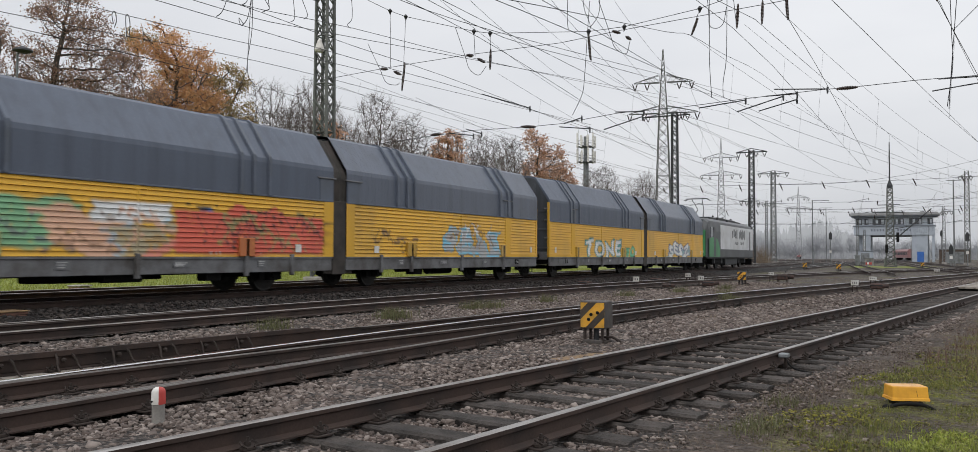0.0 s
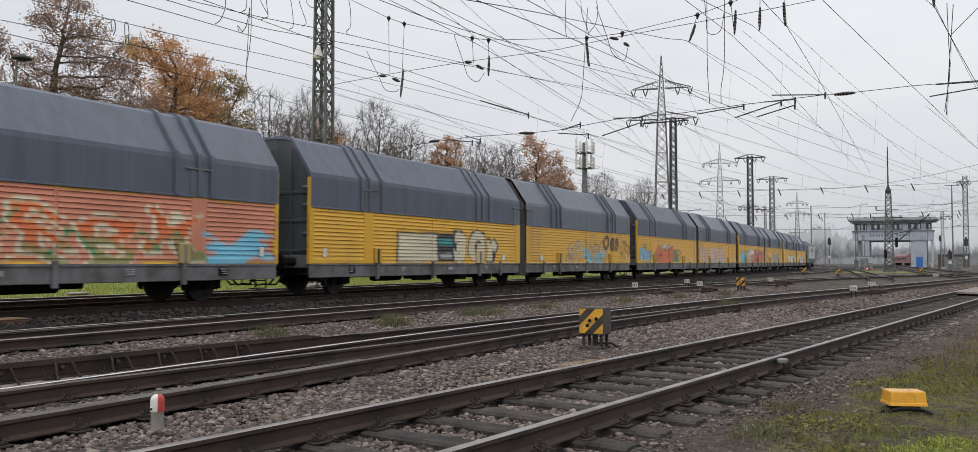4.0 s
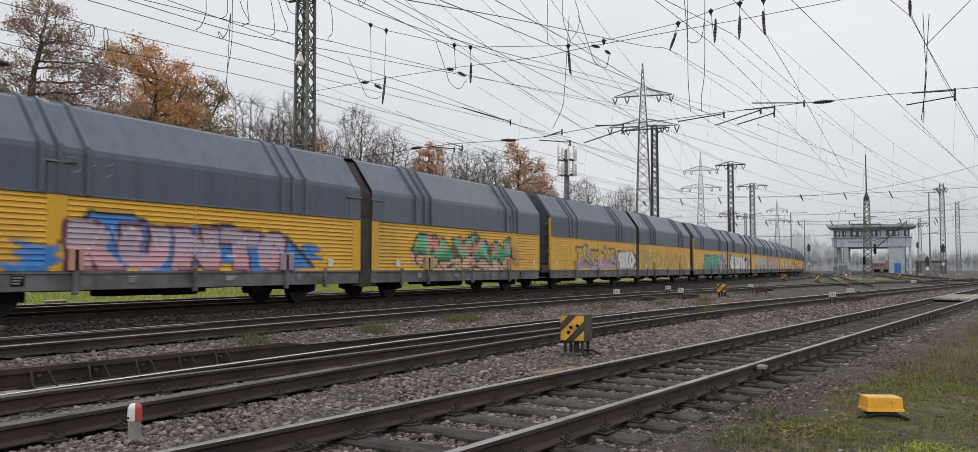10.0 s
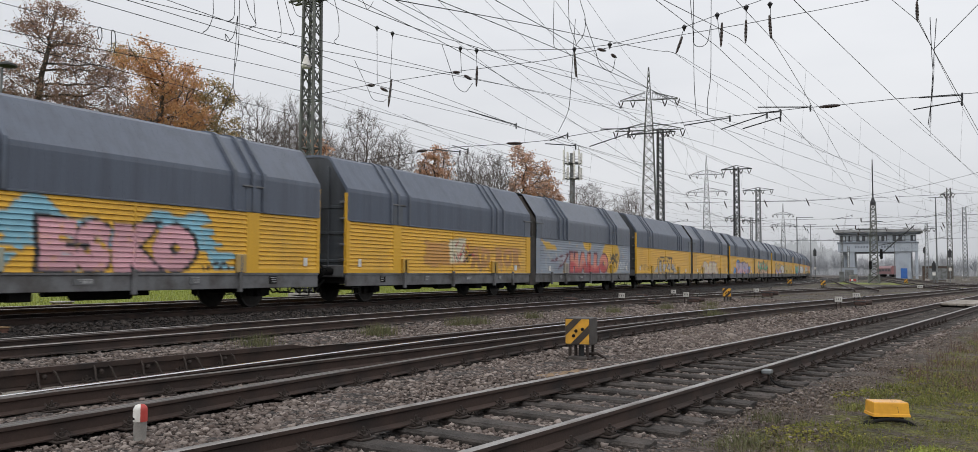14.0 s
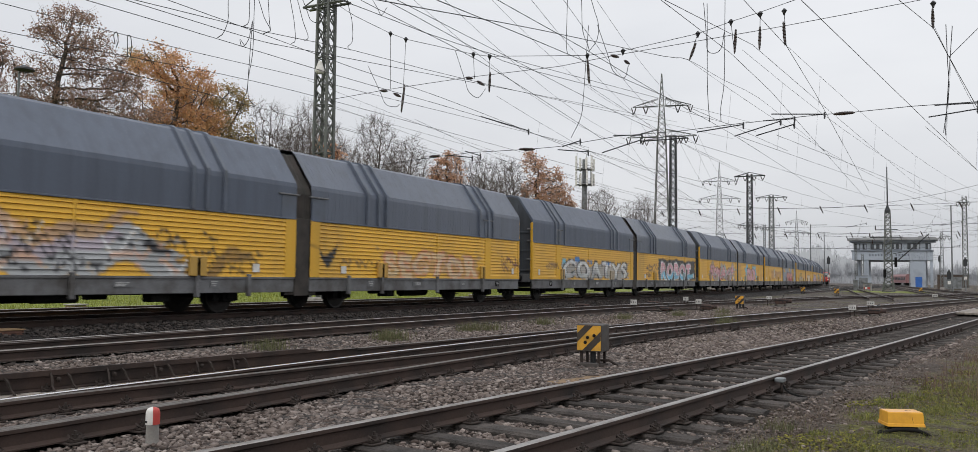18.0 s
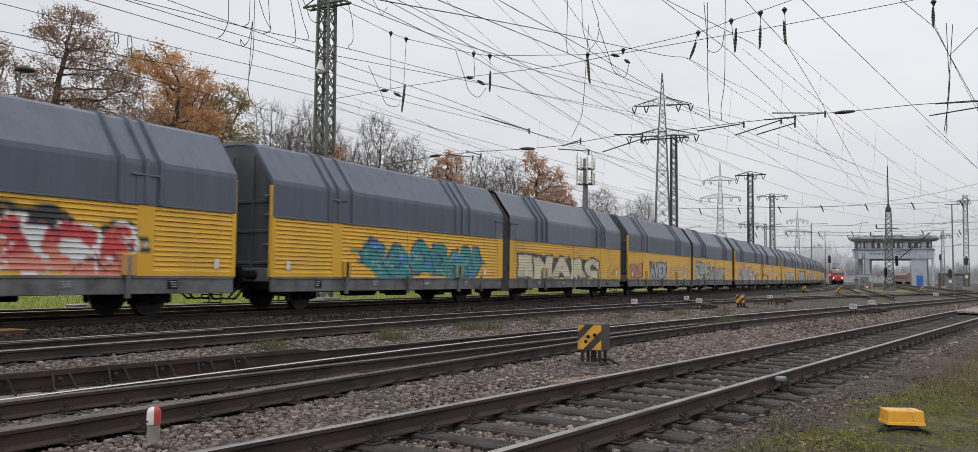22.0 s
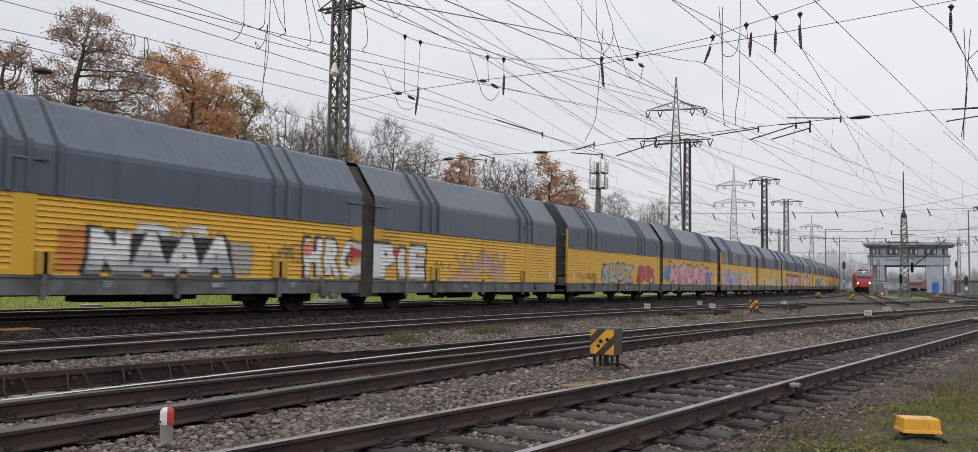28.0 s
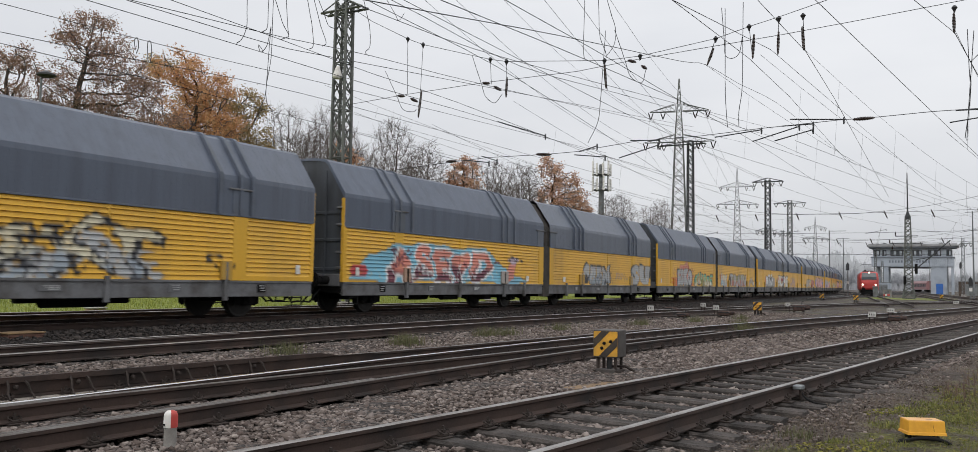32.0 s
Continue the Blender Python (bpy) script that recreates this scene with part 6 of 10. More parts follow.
# ---- masts, pylons, poles ----
def lattice(sh, x0, y0, z0, z1, w0, w1, bays, leg=0.06, brace=0.03, d0=None, d1=None):
    """Four angle legs with crossed braces, tapering from w0 to w1."""
    d0, d1 = d0 or w0, d1 or w1

    def corner(k, i):
        w, d = w0 + (w1 - w0) * k, d0 + (d1 - d0) * k
        sx, sy = ((-1, -1), (1, -1), (1, 1), (-1, 1))[i]
        return Vector((x0 + sx * w / 2, y0 + sy * d / 2, z0 + (z1 - z0) * k))

    for i in range(4):
        sh.bar(corner(0, i), corner(1, i), leg)
        j = (i + 1) % 4
        for b in range(bays):
            a, c = b / bays, (b + 1) / bays
            sh.bar(corner(a, i), corner(c, j), brace)
            sh.bar(corner(a, j), corner(c, i), brace)
            if b % 3 == 0:
                sh.bar(corner(a, i), corner(a, j), brace)
    return sh


def insulator_string(a, b, big=0.11):
    """A glazed rod with close sheds, thinner towards its caps."""
    sh = Shape()
    n = max(3, int((Vector(b) - Vector(a)).length / 0.055))
    radii = [0.025, 0.03]
    for i in range(n):
        k = 0.62 + 0.38 * math.sin(math.pi * (i + 0.5) / n)
        radii += [big * k, big * k * 0.74]
    return sh.disc_stack(a, b, radii + [0.03, 0.025], 8)


def span_mast(x, y, height, width, label, arm=None, mat="green_steel", lamp=None, taper=0.75, base=-0.2, group="overhead line masts", bare_arm=False):
    """A lattice mast of the overhead line, with an optional crossarm (z, half length left, right)."""
    t = thing("overhead_line_mast", pose(x, y, base), label, "mast", group)
    part("lattice_shaft", lattice(Shape(), 0, 0, 0.35, height, width, width * taper, max(8, int(height / (width * 0.95))), 0.085 * width / 0.6, 0.04 * width / 0.6, width * 0.75, width * 0.6), M[mat], t)
    part("foot_block", Shape().box(-width * 0.8, width * 0.8, -width * 0.8, width * 0.8, -0.3, 0.4, 0.04), M["concrete"], t)
    if arm:
        z, l, r = arm
        a = Shape()
        for q in (-0.22, 0.22):
            a.bar((-l, q, z), (r, q, z), 0.09)
            a.bar((-l, q, z), (0, q, z + 0.55), 0.05)
            a.bar((r, q, z), (0, q, z + 0.55), 0.05)
        for i in range(7):
            xx = -l + (l + r) * i / 6
            a.bar((xx, -0.22, z), (xx, 0.22, z), 0.04)
        crossarm = part("crossarm", a, M[mat], t)
        for xx in () if bare_arm else (-l * 0.85, -l * 0.3, r * 0.3, r * 0.85):
            part("insulator", insulator_string((xx - 0.3, 0, z - 0.05), (xx, 0, z - 0.75), 0.07), M["insulator"], crossarm)
            part("insulator", insulator_string((xx + 0.3, 0, z - 0.05), (xx, 0, z - 0.75), 0.07), M["insulator"], crossarm)
    if lamp:
        lp = Shape()
        lp.disc_stack((0.05, -width * 0.55, lamp + 0.75), (0.05, -width * 0.55, lamp + 0.2), (0.06, 0.10, 0.12, 0.15, 0.17, 0.21, 0.21, 0.16), 16)
        part("lamp", lp, M["white"], t, "pale bell-shaped lamp on the mast")
    return t


span_mast(-24.1, 28.9, 13.75, 0.76, "grey-green lattice mast of the overhead line with a lamp", arm=(13.3, 1.15, 1.15), lamp=9.95, bare_arm=True)
span_mast(-34.6, 118.0, 21.8, 0.95, "dark lattice mast with a long crossarm", arm=(21.4, 4.6, 2.2), mat="dark_steel")
span_mast(-25.9, 127.5, 17.0, 0.85, "dark lattice mast with a flat crossarm", arm=(16.7, 2.2, 2.2), mat="dark_steel")
span_mast(-29.6, 165.3, 17.4, 0.95, "lattice mast with two crossarms", arm=(17.0, 2.9, 2.9), mat="steel")
span_mast(-30.8, 150.0, 11.5, 0.5, "slim lattice mast of the overhead line", arm=(10.9, 1.7, 1.7), mat="steel")
span_mast(-35.5, 190.0, 13.5, 0.5, "slim lattice mast of the overhead line", arm=(12.8, 2.0, 2.0), mat="steel")
span_mast(2.2, 171.2, 16.6, 0.85, "lattice mast beside the signal box", mat="green_steel", arm=(15.6, 1.2, 0.8))
span_mast(5.2, 195.6, 14.8, 0.85, "lattice mast beside the signal box", mat="steel")
span_mast(-1.6, 190.0, 11.5, 0.6, "lattice mast beside the signal box", mat="steel", arm=(10.4, 0.4, 1.6))


def high_voltage_pylon(x, y, height, turn, label, mat="steel"):
    t = thing("power_pylon", pose(x, y, -0.2, 0, 0, turn), label, "pylon", "power pylons")
    w = height * 0.085
    lo = height * 0.72
    part("lattice_leg", lattice(Shape(), 0, 0, 0, lo, w, w * 0.42, 16, 0.16, 0.07), M[mat], t)
    part("lattice_top", lattice(Shape(), 0, 0, lo, height, w * 0.42, 0.12, 10, 0.12, 0.05), M[mat], t)
    for z, half in ((height * 0.70, height * 0.16), (height * 0.845, height * 0.135)):
        a = Shape()
        hh = height * 0.035
        for s in (-1, 1):
            for q in (-0.5, 0.5):
                a.bar((s * w * 0.2, q, z), (s * half, 0, z), 0.12)
                a.bar((s * w * 0.2, q, z + hh), (s * half, 0, z + 0.1), 0.09)
            for i in range(5):
                k, k2 = i / 5, (i + 1) / 5
                xa, xb = s * (w * 0.2 + (half - w * 0.2) * k), s * (w * 0.2 + (half - w * 0.2) * k2)
                a.bar((xa, 0, z), (xb, 0, z + hh * (1 - k2)), 0.05)
                a.bar((xa, 0, z + hh * (1 - k)), (xa, 0, z), 0.05)
        arm = part("crossarm", a, M[mat], t)
        for s in (-1, 1):
            for k in (0.55, 0.97):
                part("insulator", insulator_string((s * half * k - 0.5, 0, z), (s * half * k, 0, z - 1.5), 0.13), M["insulator"], arm)
                part("insulator", insulator_string((s * half * k + 0.5, 0, z), (s * half * k, 0, z - 1.5), 0.13), M["insulator"], arm)
    return t


high_voltage_pylon(-50.4, 164.0, 42.6, 12, "grey lattice power pylon with two crossarms", "green_steel")
high_voltage_pylon(-71.5, 300.6, 42.8, 12, "far grey lattice power pylon with two crossarms")
high_voltage_pylon(-66.9, 440.1, 36.0, 12, "distant grey lattice power pylon")


def antenna_tower():
    t = thing("antenna_tower", pose(-56.7, 139.0, -0.2), "grey mobile phone tower with panel antennas on two rings", "antenna tower")
    sh = Shape()
    sh.rod((0, 0, 0), (0, 0, 22.4), 0.62, 0.42, 14)
    part("shaft", sh, M["steel"], t)
    for z in (17.9, 20.6):
        pl = Shape()
        pl.disc_stack((0, 0, z - 0.12), (0, 0, z + 0.12), (1.1, 1.55, 1.55, 1.1), 16)
        deck = part("platform", pl, M["steel"], t)
        ra = Shape()
        for h in (0.5, 1.0):
            ra.tube([(1.55 * math.cos(a * math.pi / 8), 1.55 * math.sin(a * math.pi / 8), z + h) for a in range(17)], 0.03, 4)
        part("railing", ra, M["steel"], deck)
        for i in range(9):
            a = i * 2 * math.pi / 9 + z
            an = Shape()
            cx, cy = 1.6 * math.cos(a), 1.6 * math.sin(a)
            h = 2.1 if i % 3 else 2.6
            an.box(cx - 0.15, cx + 0.15, cy - 0.12, cy + 0.12, z - 0.2, z - 0.2 + h, 0.04)
            part("panel_antenna", an, M["white"], deck)
            if i % 3 == 0:
                ro = Shape()
                ro.rod((cx * 0.9, cy * 0.9, z), (cx * 0.9, cy * 0.9, z + 3.0), 0.04, None, 5)
                part("rod_antenna", ro, M["steel"], deck)


antenna_tower()


def yard_lamp_mast():
    """The lattice mast with a pole and a lamp cage on the grass island."""
    t = thing("lighting_mast", pose(-7.35, 124.4, -0.1), "tall lattice lighting mast with a lamp cage on top", "lighting mast")
    part("lattice_shaft", lattice(Shape(), 0, 0, 0.3, 10.5, 1.05, 0.62, 16, 0.12, 0.06), M["green_steel"], t)
    for w, z0, z1 in ((1.45, 0.0, 1.2),):
        part("spread_foot", lattice(Shape(), 0, 0, z0, z1, w, 1.15, 1, 0.13, 0.07), M["green_steel"], t)
    part("pole", Shape().rod((0, 0, 10.4), (0, 0, 16.6), 0.10, 0.06, 8), M["dark_steel"], t)
    cg = Shape()
    cg.disc_stack((0, 0, 10.4), (0, 0, 11.5), (0.36, 0.38, 0.22, 0.10), 10)
    part("lamp_cage", cg, M["dark_steel"], t)
    for z, l in ((7.2, 2.2), (6.3, 1.9), (8.2, 1.5)):
        a = Shape()
        a.bar((-l, 0, z), (l * 0.8, 0, z), 0.08)
        arm = part("bracket_arm", a, M["dark_steel"], t)
        part("insulator", insulator_string((-l, 0, z), (-l, 0, z + 0.6), 0.1), M["insulator"], arm)
    a = Shape()
    a.bar((0.6, 0, 3.6), (4.9, 0, 7.6), 0.10)
    a.bar((0.6, 0, 5.0), (2.6, 0, 5.4), 0.06)
    part("stay_arm", a, M["dark_steel"], t)
    for dx, z0, z1 in ((0.95, 3.2, 4.5), (-0.4, 1.8, 2.9)):
        b = Shape()
        b.box(dx - 0.17, dx + 0.17, -0.9, -0.7, z0, z1, 0.03)
        part("signal_head", b, M["black"], t)


yard_lamp_mast()


def pole_lamp(x, y, h, label, disc=0.55):
    t = thing("lamp_post", pose(x, y, -0.2), label, "lamp post")
    part("pole", Shape().rod((0, 0, 0), (0, 0, h), 0.09, 0.06, 8), M["steel"], t)
    hd = Shape()
    hd.disc_stack((0.45, 0, h - 0.02), (0.45, 0, h + 0.34), (disc * 0.5, disc, disc * 0.95, disc * 0.5, 0.08), 16)
    hd.rod((0, 0, h - 0.05), (0.45, 0, h + 0.2), 0.04, None, 6)
    part("lamp_head", hd, M["dark_steel"], t, "flat dark dish-shaped lamp head")


pole_lamp(-43.6, 27.2, 12.0, "thin lamp post with a flat dish head behind the train", 0.5)


def tall_pole(x, y, h, arm, label):
    t = thing("signal_pole", pose(x, y, -0.2), label, "pole", "slim poles")
    part("pole", Shape().rod((0, 0, 0), (0, 0, h), 0.12, 0.08, 8), M["steel"], t)
    a = Shape()
    a.bar((-arm[0], 0, h - 0.1), (arm[1], 0, h - 0.1), 0.07)
    part("arm", a, M["steel"], t)
    return t


tall_pole(0.1, 136.0, 12.3, (0.9, 0.9), "slim grey pole with a short top arm")
tall_pole(-20.6, 150.0, 10.8, (0.1, 2.6), "slim grey pole with a bracket arm")
tall_pole(-24.0, 195.0, 12.0, (1.2, 1.2), "slim grey pole with a short top arm")
tall_pole(-13.6, 215.0, 11.0, (1.0, 1.0), "slim grey pole with a short top arm")


def light_signal(x, y, h, label):
    t = thing("railway_signal", pose(x, y, -0.2), label, "railway signal", "light signals")
    part("post", Shape().rod((0, 0, 0), (0, 0, h), 0.10, 0.08, 8), M["steel"], t)
    b = Shape()
    b.add([(x, yy, z) for yy in (-0.12, 0.06) for x, z in ((-0.26, h - 1.4), (0.26, h - 1.4), (0.26, h - 0.4), (0, h), (-0.26, h - 0.4))], [(0, 1, 2, 3, 4), (9, 8, 7, 6, 5), (0, 5, 6, 1), (1, 6, 7, 2), (2, 7, 8, 3), (3, 8, 9, 4), (4, 9, 5, 0)])
    part("signal_board", b, M["dark_steel"], t)
    part("number_plate", Shape().box(-0.2, 0.2, -0.14, -0.1, h * 0.35, h * 0.35 + 0.45, 0.01), M["white"], t)
    return t


light_signal(1.9, 150.0, 5.3, "black light signal on a grey post")
light_signal(-2.2, 205.0, 7.2, "black light signal on a grey post")
light_signal(-19.0, 160.0, 5.8, "black light signal on a grey post")
light_signal(-0.3, 136.8, 3.2, "low light signal with a white plate")


# ---- the bridge signal box over the tracks ----
def signal_box():
    x0, y0 = -24.1, 250.0
    t = thing("signal_box", pose(x0, y0, -0.2), "pale blue-grey bridge signal box on piers over the tracks", "signal box")
    W, D = 20.1, 7.5
    b = Shape()
    b.box(0.3, W - 0.2, 0.4, D, 7.2, 9.75, 0.05)
    body = part("bridge_wall", b, M["facade"], t)
    part("window_band", Shape().box(0.7, W - 0.6, 0.75, D - 0.3, 9.7, 12.1, 0.03), M["facade"], t)
    part("ledge", Shape().box(0.1, W, 0.15, D + 0.2, 9.55, 9.85, 0.04), M["facade_dark"], body)
    part("beam", Shape().box(4.5, 14.5, 0.5, D - 0.2, 6.85, 7.25, 0.04), M["dark_steel"], body)
    rf = Shape()
    rf.box(-0.7, W + 1.0, -0.9, D + 0.9, 12.45, 12.95, 0.06)
    rf.box(-0.4, W + 0.6, -0.6, D + 0.6, 12.9, 13.25, 0.06)
    roof = part("flat_roof", rf, M["roof_edge"], t, "flat roof with a wide pale edge")
    part("soffit", Shape().box(-0.2, W + 0.5, -0.4, D + 0.4, 12.05, 12.46, 0.03), M["facade_dark"], roof)
    for xx, zz in ((3.0, 0.5), (10.5, 0.35), (16.5, 0.45)):
        part("roof_vent", Shape().box(xx, xx + 0.9, 2, 3, 13.2, 13.3 + zz * 0.6, 0.03), M["steel"], roof)
    for a, c in ((3.1, 4.5), (14.5, 18.3), (19.2, 19.8)):
        part("pier", Shape().box(a, c, 0.7, D - 0.4, 0.0, 7.25, 0.05), M["facade"], t)
    part("rear_pier", Shape().box(1.2, 2.0, D - 1.6, D - 0.4, 0.0, 7.25, 0.05), M["facade"], t)
    # windows in groups, each with frame and panes
    for a, c in ((0.9, 2.4), (3.0, 4.0), (5.0, 8.0), (10.0, 12.6), (13.9, 17.0), (18.2, 19.4)):
        fr = part("window_frame", Shape().box(a, c, 0.6, 0.8, 10.05, 11.65, 0.02), M["dark_steel"], t)
        n = max(2, int((c - a) / 0.62))
        for i in range(n):
            u = a + 0.08 + (c - a - 0.16) * i / n
            v = a + 0.08 + (c - a - 0.16) * (i + 1) / n - 0.12
            part("pane", Shape().box(u, v, 0.55, 0.61, 10.2, 11.45, 0.01), M["pale_glass"] if i % 2 else M["glass"], fr)
    dr = part("door_recess", Shape().box(15.7, 17.3, 0.62, 0.72, 0.1, 2.8, 0.02), M["blue"], t, "blue steel door in the pier")
    part("door_handle", Shape().box(17.0, 17.08, 0.56, 0.62, 1.1, 1.35, 0.01), M["steel"], dr)
    for i in range(14):
        if i not in (5, 8):
            u = 4.6 + i * 0.72
            part("letter_bar", Shape().box(u, u + 0.42, 0.37, 0.40, 8.25, 8.85), M["facade_dark"], body)
    part("downpipe", Shape().rod((14.3, 0.45, 0), (14.3, 0.45, 9.6), 0.09, None, 8), M["steel"], t)
    part("downpipe", Shape().rod((18.5, 0.45, 0), (18.5, 0.45, 9.6), 0.09, None, 8), M["steel"], t)
    for z in (7.4, 7.9, 8.4):
        part("railing", Shape().box(W - 0.1, W + 1.2, 0.6, 0.66, z, z + 0.06), M["steel"], t)


M["facade_dark"] = material("grey_render_trim", (0.20, 0.225, 0.26), 0.85, 0, 0.15, 0.5, 12, 0.2, 0.01, dirt=(0.15, 0.165, 0.19))
M["roof_edge"] = material("roof_edge_sheet", (0.30, 0.305, 0.31), 0.7, 0.1, 0.15, 0.5, 10, 0.1, dirt=(0.22, 0.22, 0.22))
M["pale_glass"] = material("curtained_glass", (0.40, 0.43, 0.47), 0.15, 0, 0.1, 2, 9, 0.0, spec=0.6)
signal_box()


def hut(x, y, w, d, h, mat, label, category="hut"):
    t = thing("equipment_hut", pose(x, y, -0.2), label, category, "huts and cabinets")
    part("body", Shape().box(-w / 2, w / 2, -d / 2, d / 2, 0, h, 0.03), M[mat], t)
    part("lid", Shape().box(-w / 2 - 0.08, w / 2 + 0.08, -d / 2 - 0.08, d / 2 + 0.08, h, h + 0.12, 0.02), M["steel"], t)
    part("door", Shape().box(-w * 0.3, w * 0.3, -d / 2 - 0.03, -d / 2 - 0.002, 0.1, h * 0.85, 0.01), M["steel"], t)


for _x, _h in ((-21.0, 10.6), (-19.5, 8.2)):
    span_mast(_x, 231.0, _h, 0.6, "slim lattice mast before the signal box", mat="green_steel")


def red_coach(x, y, turn):
    """A red passenger coach far beyond the piers."""
    t = thing("passenger_coach", pose(x, y, 0.0, 0, 0, turn), "dark red passenger coach standing beyond the signal box", "railway coach", "parked coaches")
    b = Shape()
    b.prism([(-1.4, 0.95), (1.4, 0.95), (1.42, 3.2), (0.9, 3.85), (-0.9, 3.85), (-1.42, 3.2)], -12.0, 12.0)
    body = part("body", b, M["coach_red"], t)
    for i in range(9):
        for sx in (-1, 1):
            part("window", Shape().box(sx * 1.425 - 0.02, sx * 1.425 + 0.02, -11.0 + i * 2.5, -9.4 + i * 2.5, 1.95, 2.8), M["glass"], body)
    for yy in (-8.5, 8.5):
        bg = part("bogie", Shape().box(-1.1, 1.1, yy - 1.4, yy + 1.4, 0.35, 0.9, 0.05), M["black"], t)
        for q in (-0.9, 0.9):
            part("wheel", Shape().rod((-0.8, yy + q, 0.45), (0.8, yy + q, 0.45), 0.45, None, 14), M["wheel"], bg)


# dark red greyed down, haze put into the far coach's colour
M["coach_red"] = material("hazed_red_coach", (0.24, 0.12, 0.12), 0.5, 0, 0.15, 0.6, 12, 0.1)
red_coach(-15.2, 332.0, 14)
hut(0.2, 196.0, 5.5, 3.0, 2.9, "brown_wall", "low brown shed beside the signal box", "shed")
hut(-11.2, 140.0, 1.15, 0.8, 1.1, "concrete", "pale grey switch cabinet on the gravel", "cabinet")
hut(-12.6, 138.0, 0.7, 0.6, 1.5, "steel", "grey relay cabinet on the gravel", "cabinet")
hut(-17.5, 210.0, 3.0, 2.5, 2.6, "facade", "small pale hut near the piers", "shed")


# ---- trees behind the train ----
def colonise(seed, trunk, lobes, points, step, reach=3.2, kill=0.55, upward=0.2):
    """A branching skeleton that grows from a trunk into the lobes of a crown: nodes and their parents."""
    rng = np.random.default_rng(seed)
    vol = np.array([a * b * c for _, _, _, a, b, c in lobes])
    pick = rng.choice(len(lobes), points, p=vol / vol.sum())
    d = rng.normal(0, 1, (points, 3))
    d *= (rng.uniform(0, 1, points) ** 0.4 / np.linalg.norm(d, axis=1))[:, None]
    L = np.array(lobes, float)
    goals = L[pick, :3] + d * L[pick, 3:]
    nodes, parent = [np.zeros(3)], [-1]
    for a, b in zip(trunk[:-1], trunk[1:]):
        a, b = np.array(a, float), np.array(b, float)
        n = max(1, int(np.linalg.norm(b - a) / step))
        for i in range(1, n + 1):
            nodes.append(a + (b - a) * i / n + rng.normal(0, 0.05, 3))
            parent.append(len(nodes) - 2)
    nodes = np.array(nodes)
    parent = list(parent)
    alive = goals.copy()
    near_i = np.full(len(alive), -1)
    near_d = np.full(len(alive), 1e9)
    fresh = np.arange(len(nodes))
    for _ in range(70):
        if not len(alive) or not len(fresh):
            break
        dist = np.linalg.norm(alive[:, None] - nodes[None, fresh], axis=2)
        j = dist.argmin(1)
        dj = dist[np.arange(len(alive)), j]
        better = dj < near_d
        near_i[better], near_d[better] = fresh[j[better]], dj[better]
        ok = near_d > kill
        alive, near_i, near_d = alive[ok], near_i[ok], near_d[ok]
        pull = near_d < reach if _ > 0 else near_d < 99.0
        born = []
        for i in np.unique(near_i[pull]):
            v = alive[(near_i == i) & pull] - nodes[i]
            g = (v / np.linalg.norm(v, axis=1)[:, None]).mean(0) + np.array([0, 0, upward]) + rng.normal(0, 0.10, 3)
            born.append((i, nodes[i] + g / (np.linalg.norm(g) + 1e-9) * step))
        if not born:
            reach *= 1.5
            if reach > 30:
                break
            fresh = np.arange(len(nodes))
            continue
        fresh = np.arange(len(nodes), len(nodes) + len(born))
        nodes = np.concatenate([nodes, np.array([p for _, p in born])])
        parent += [int(i) for i, _ in born]
    return nodes, parent


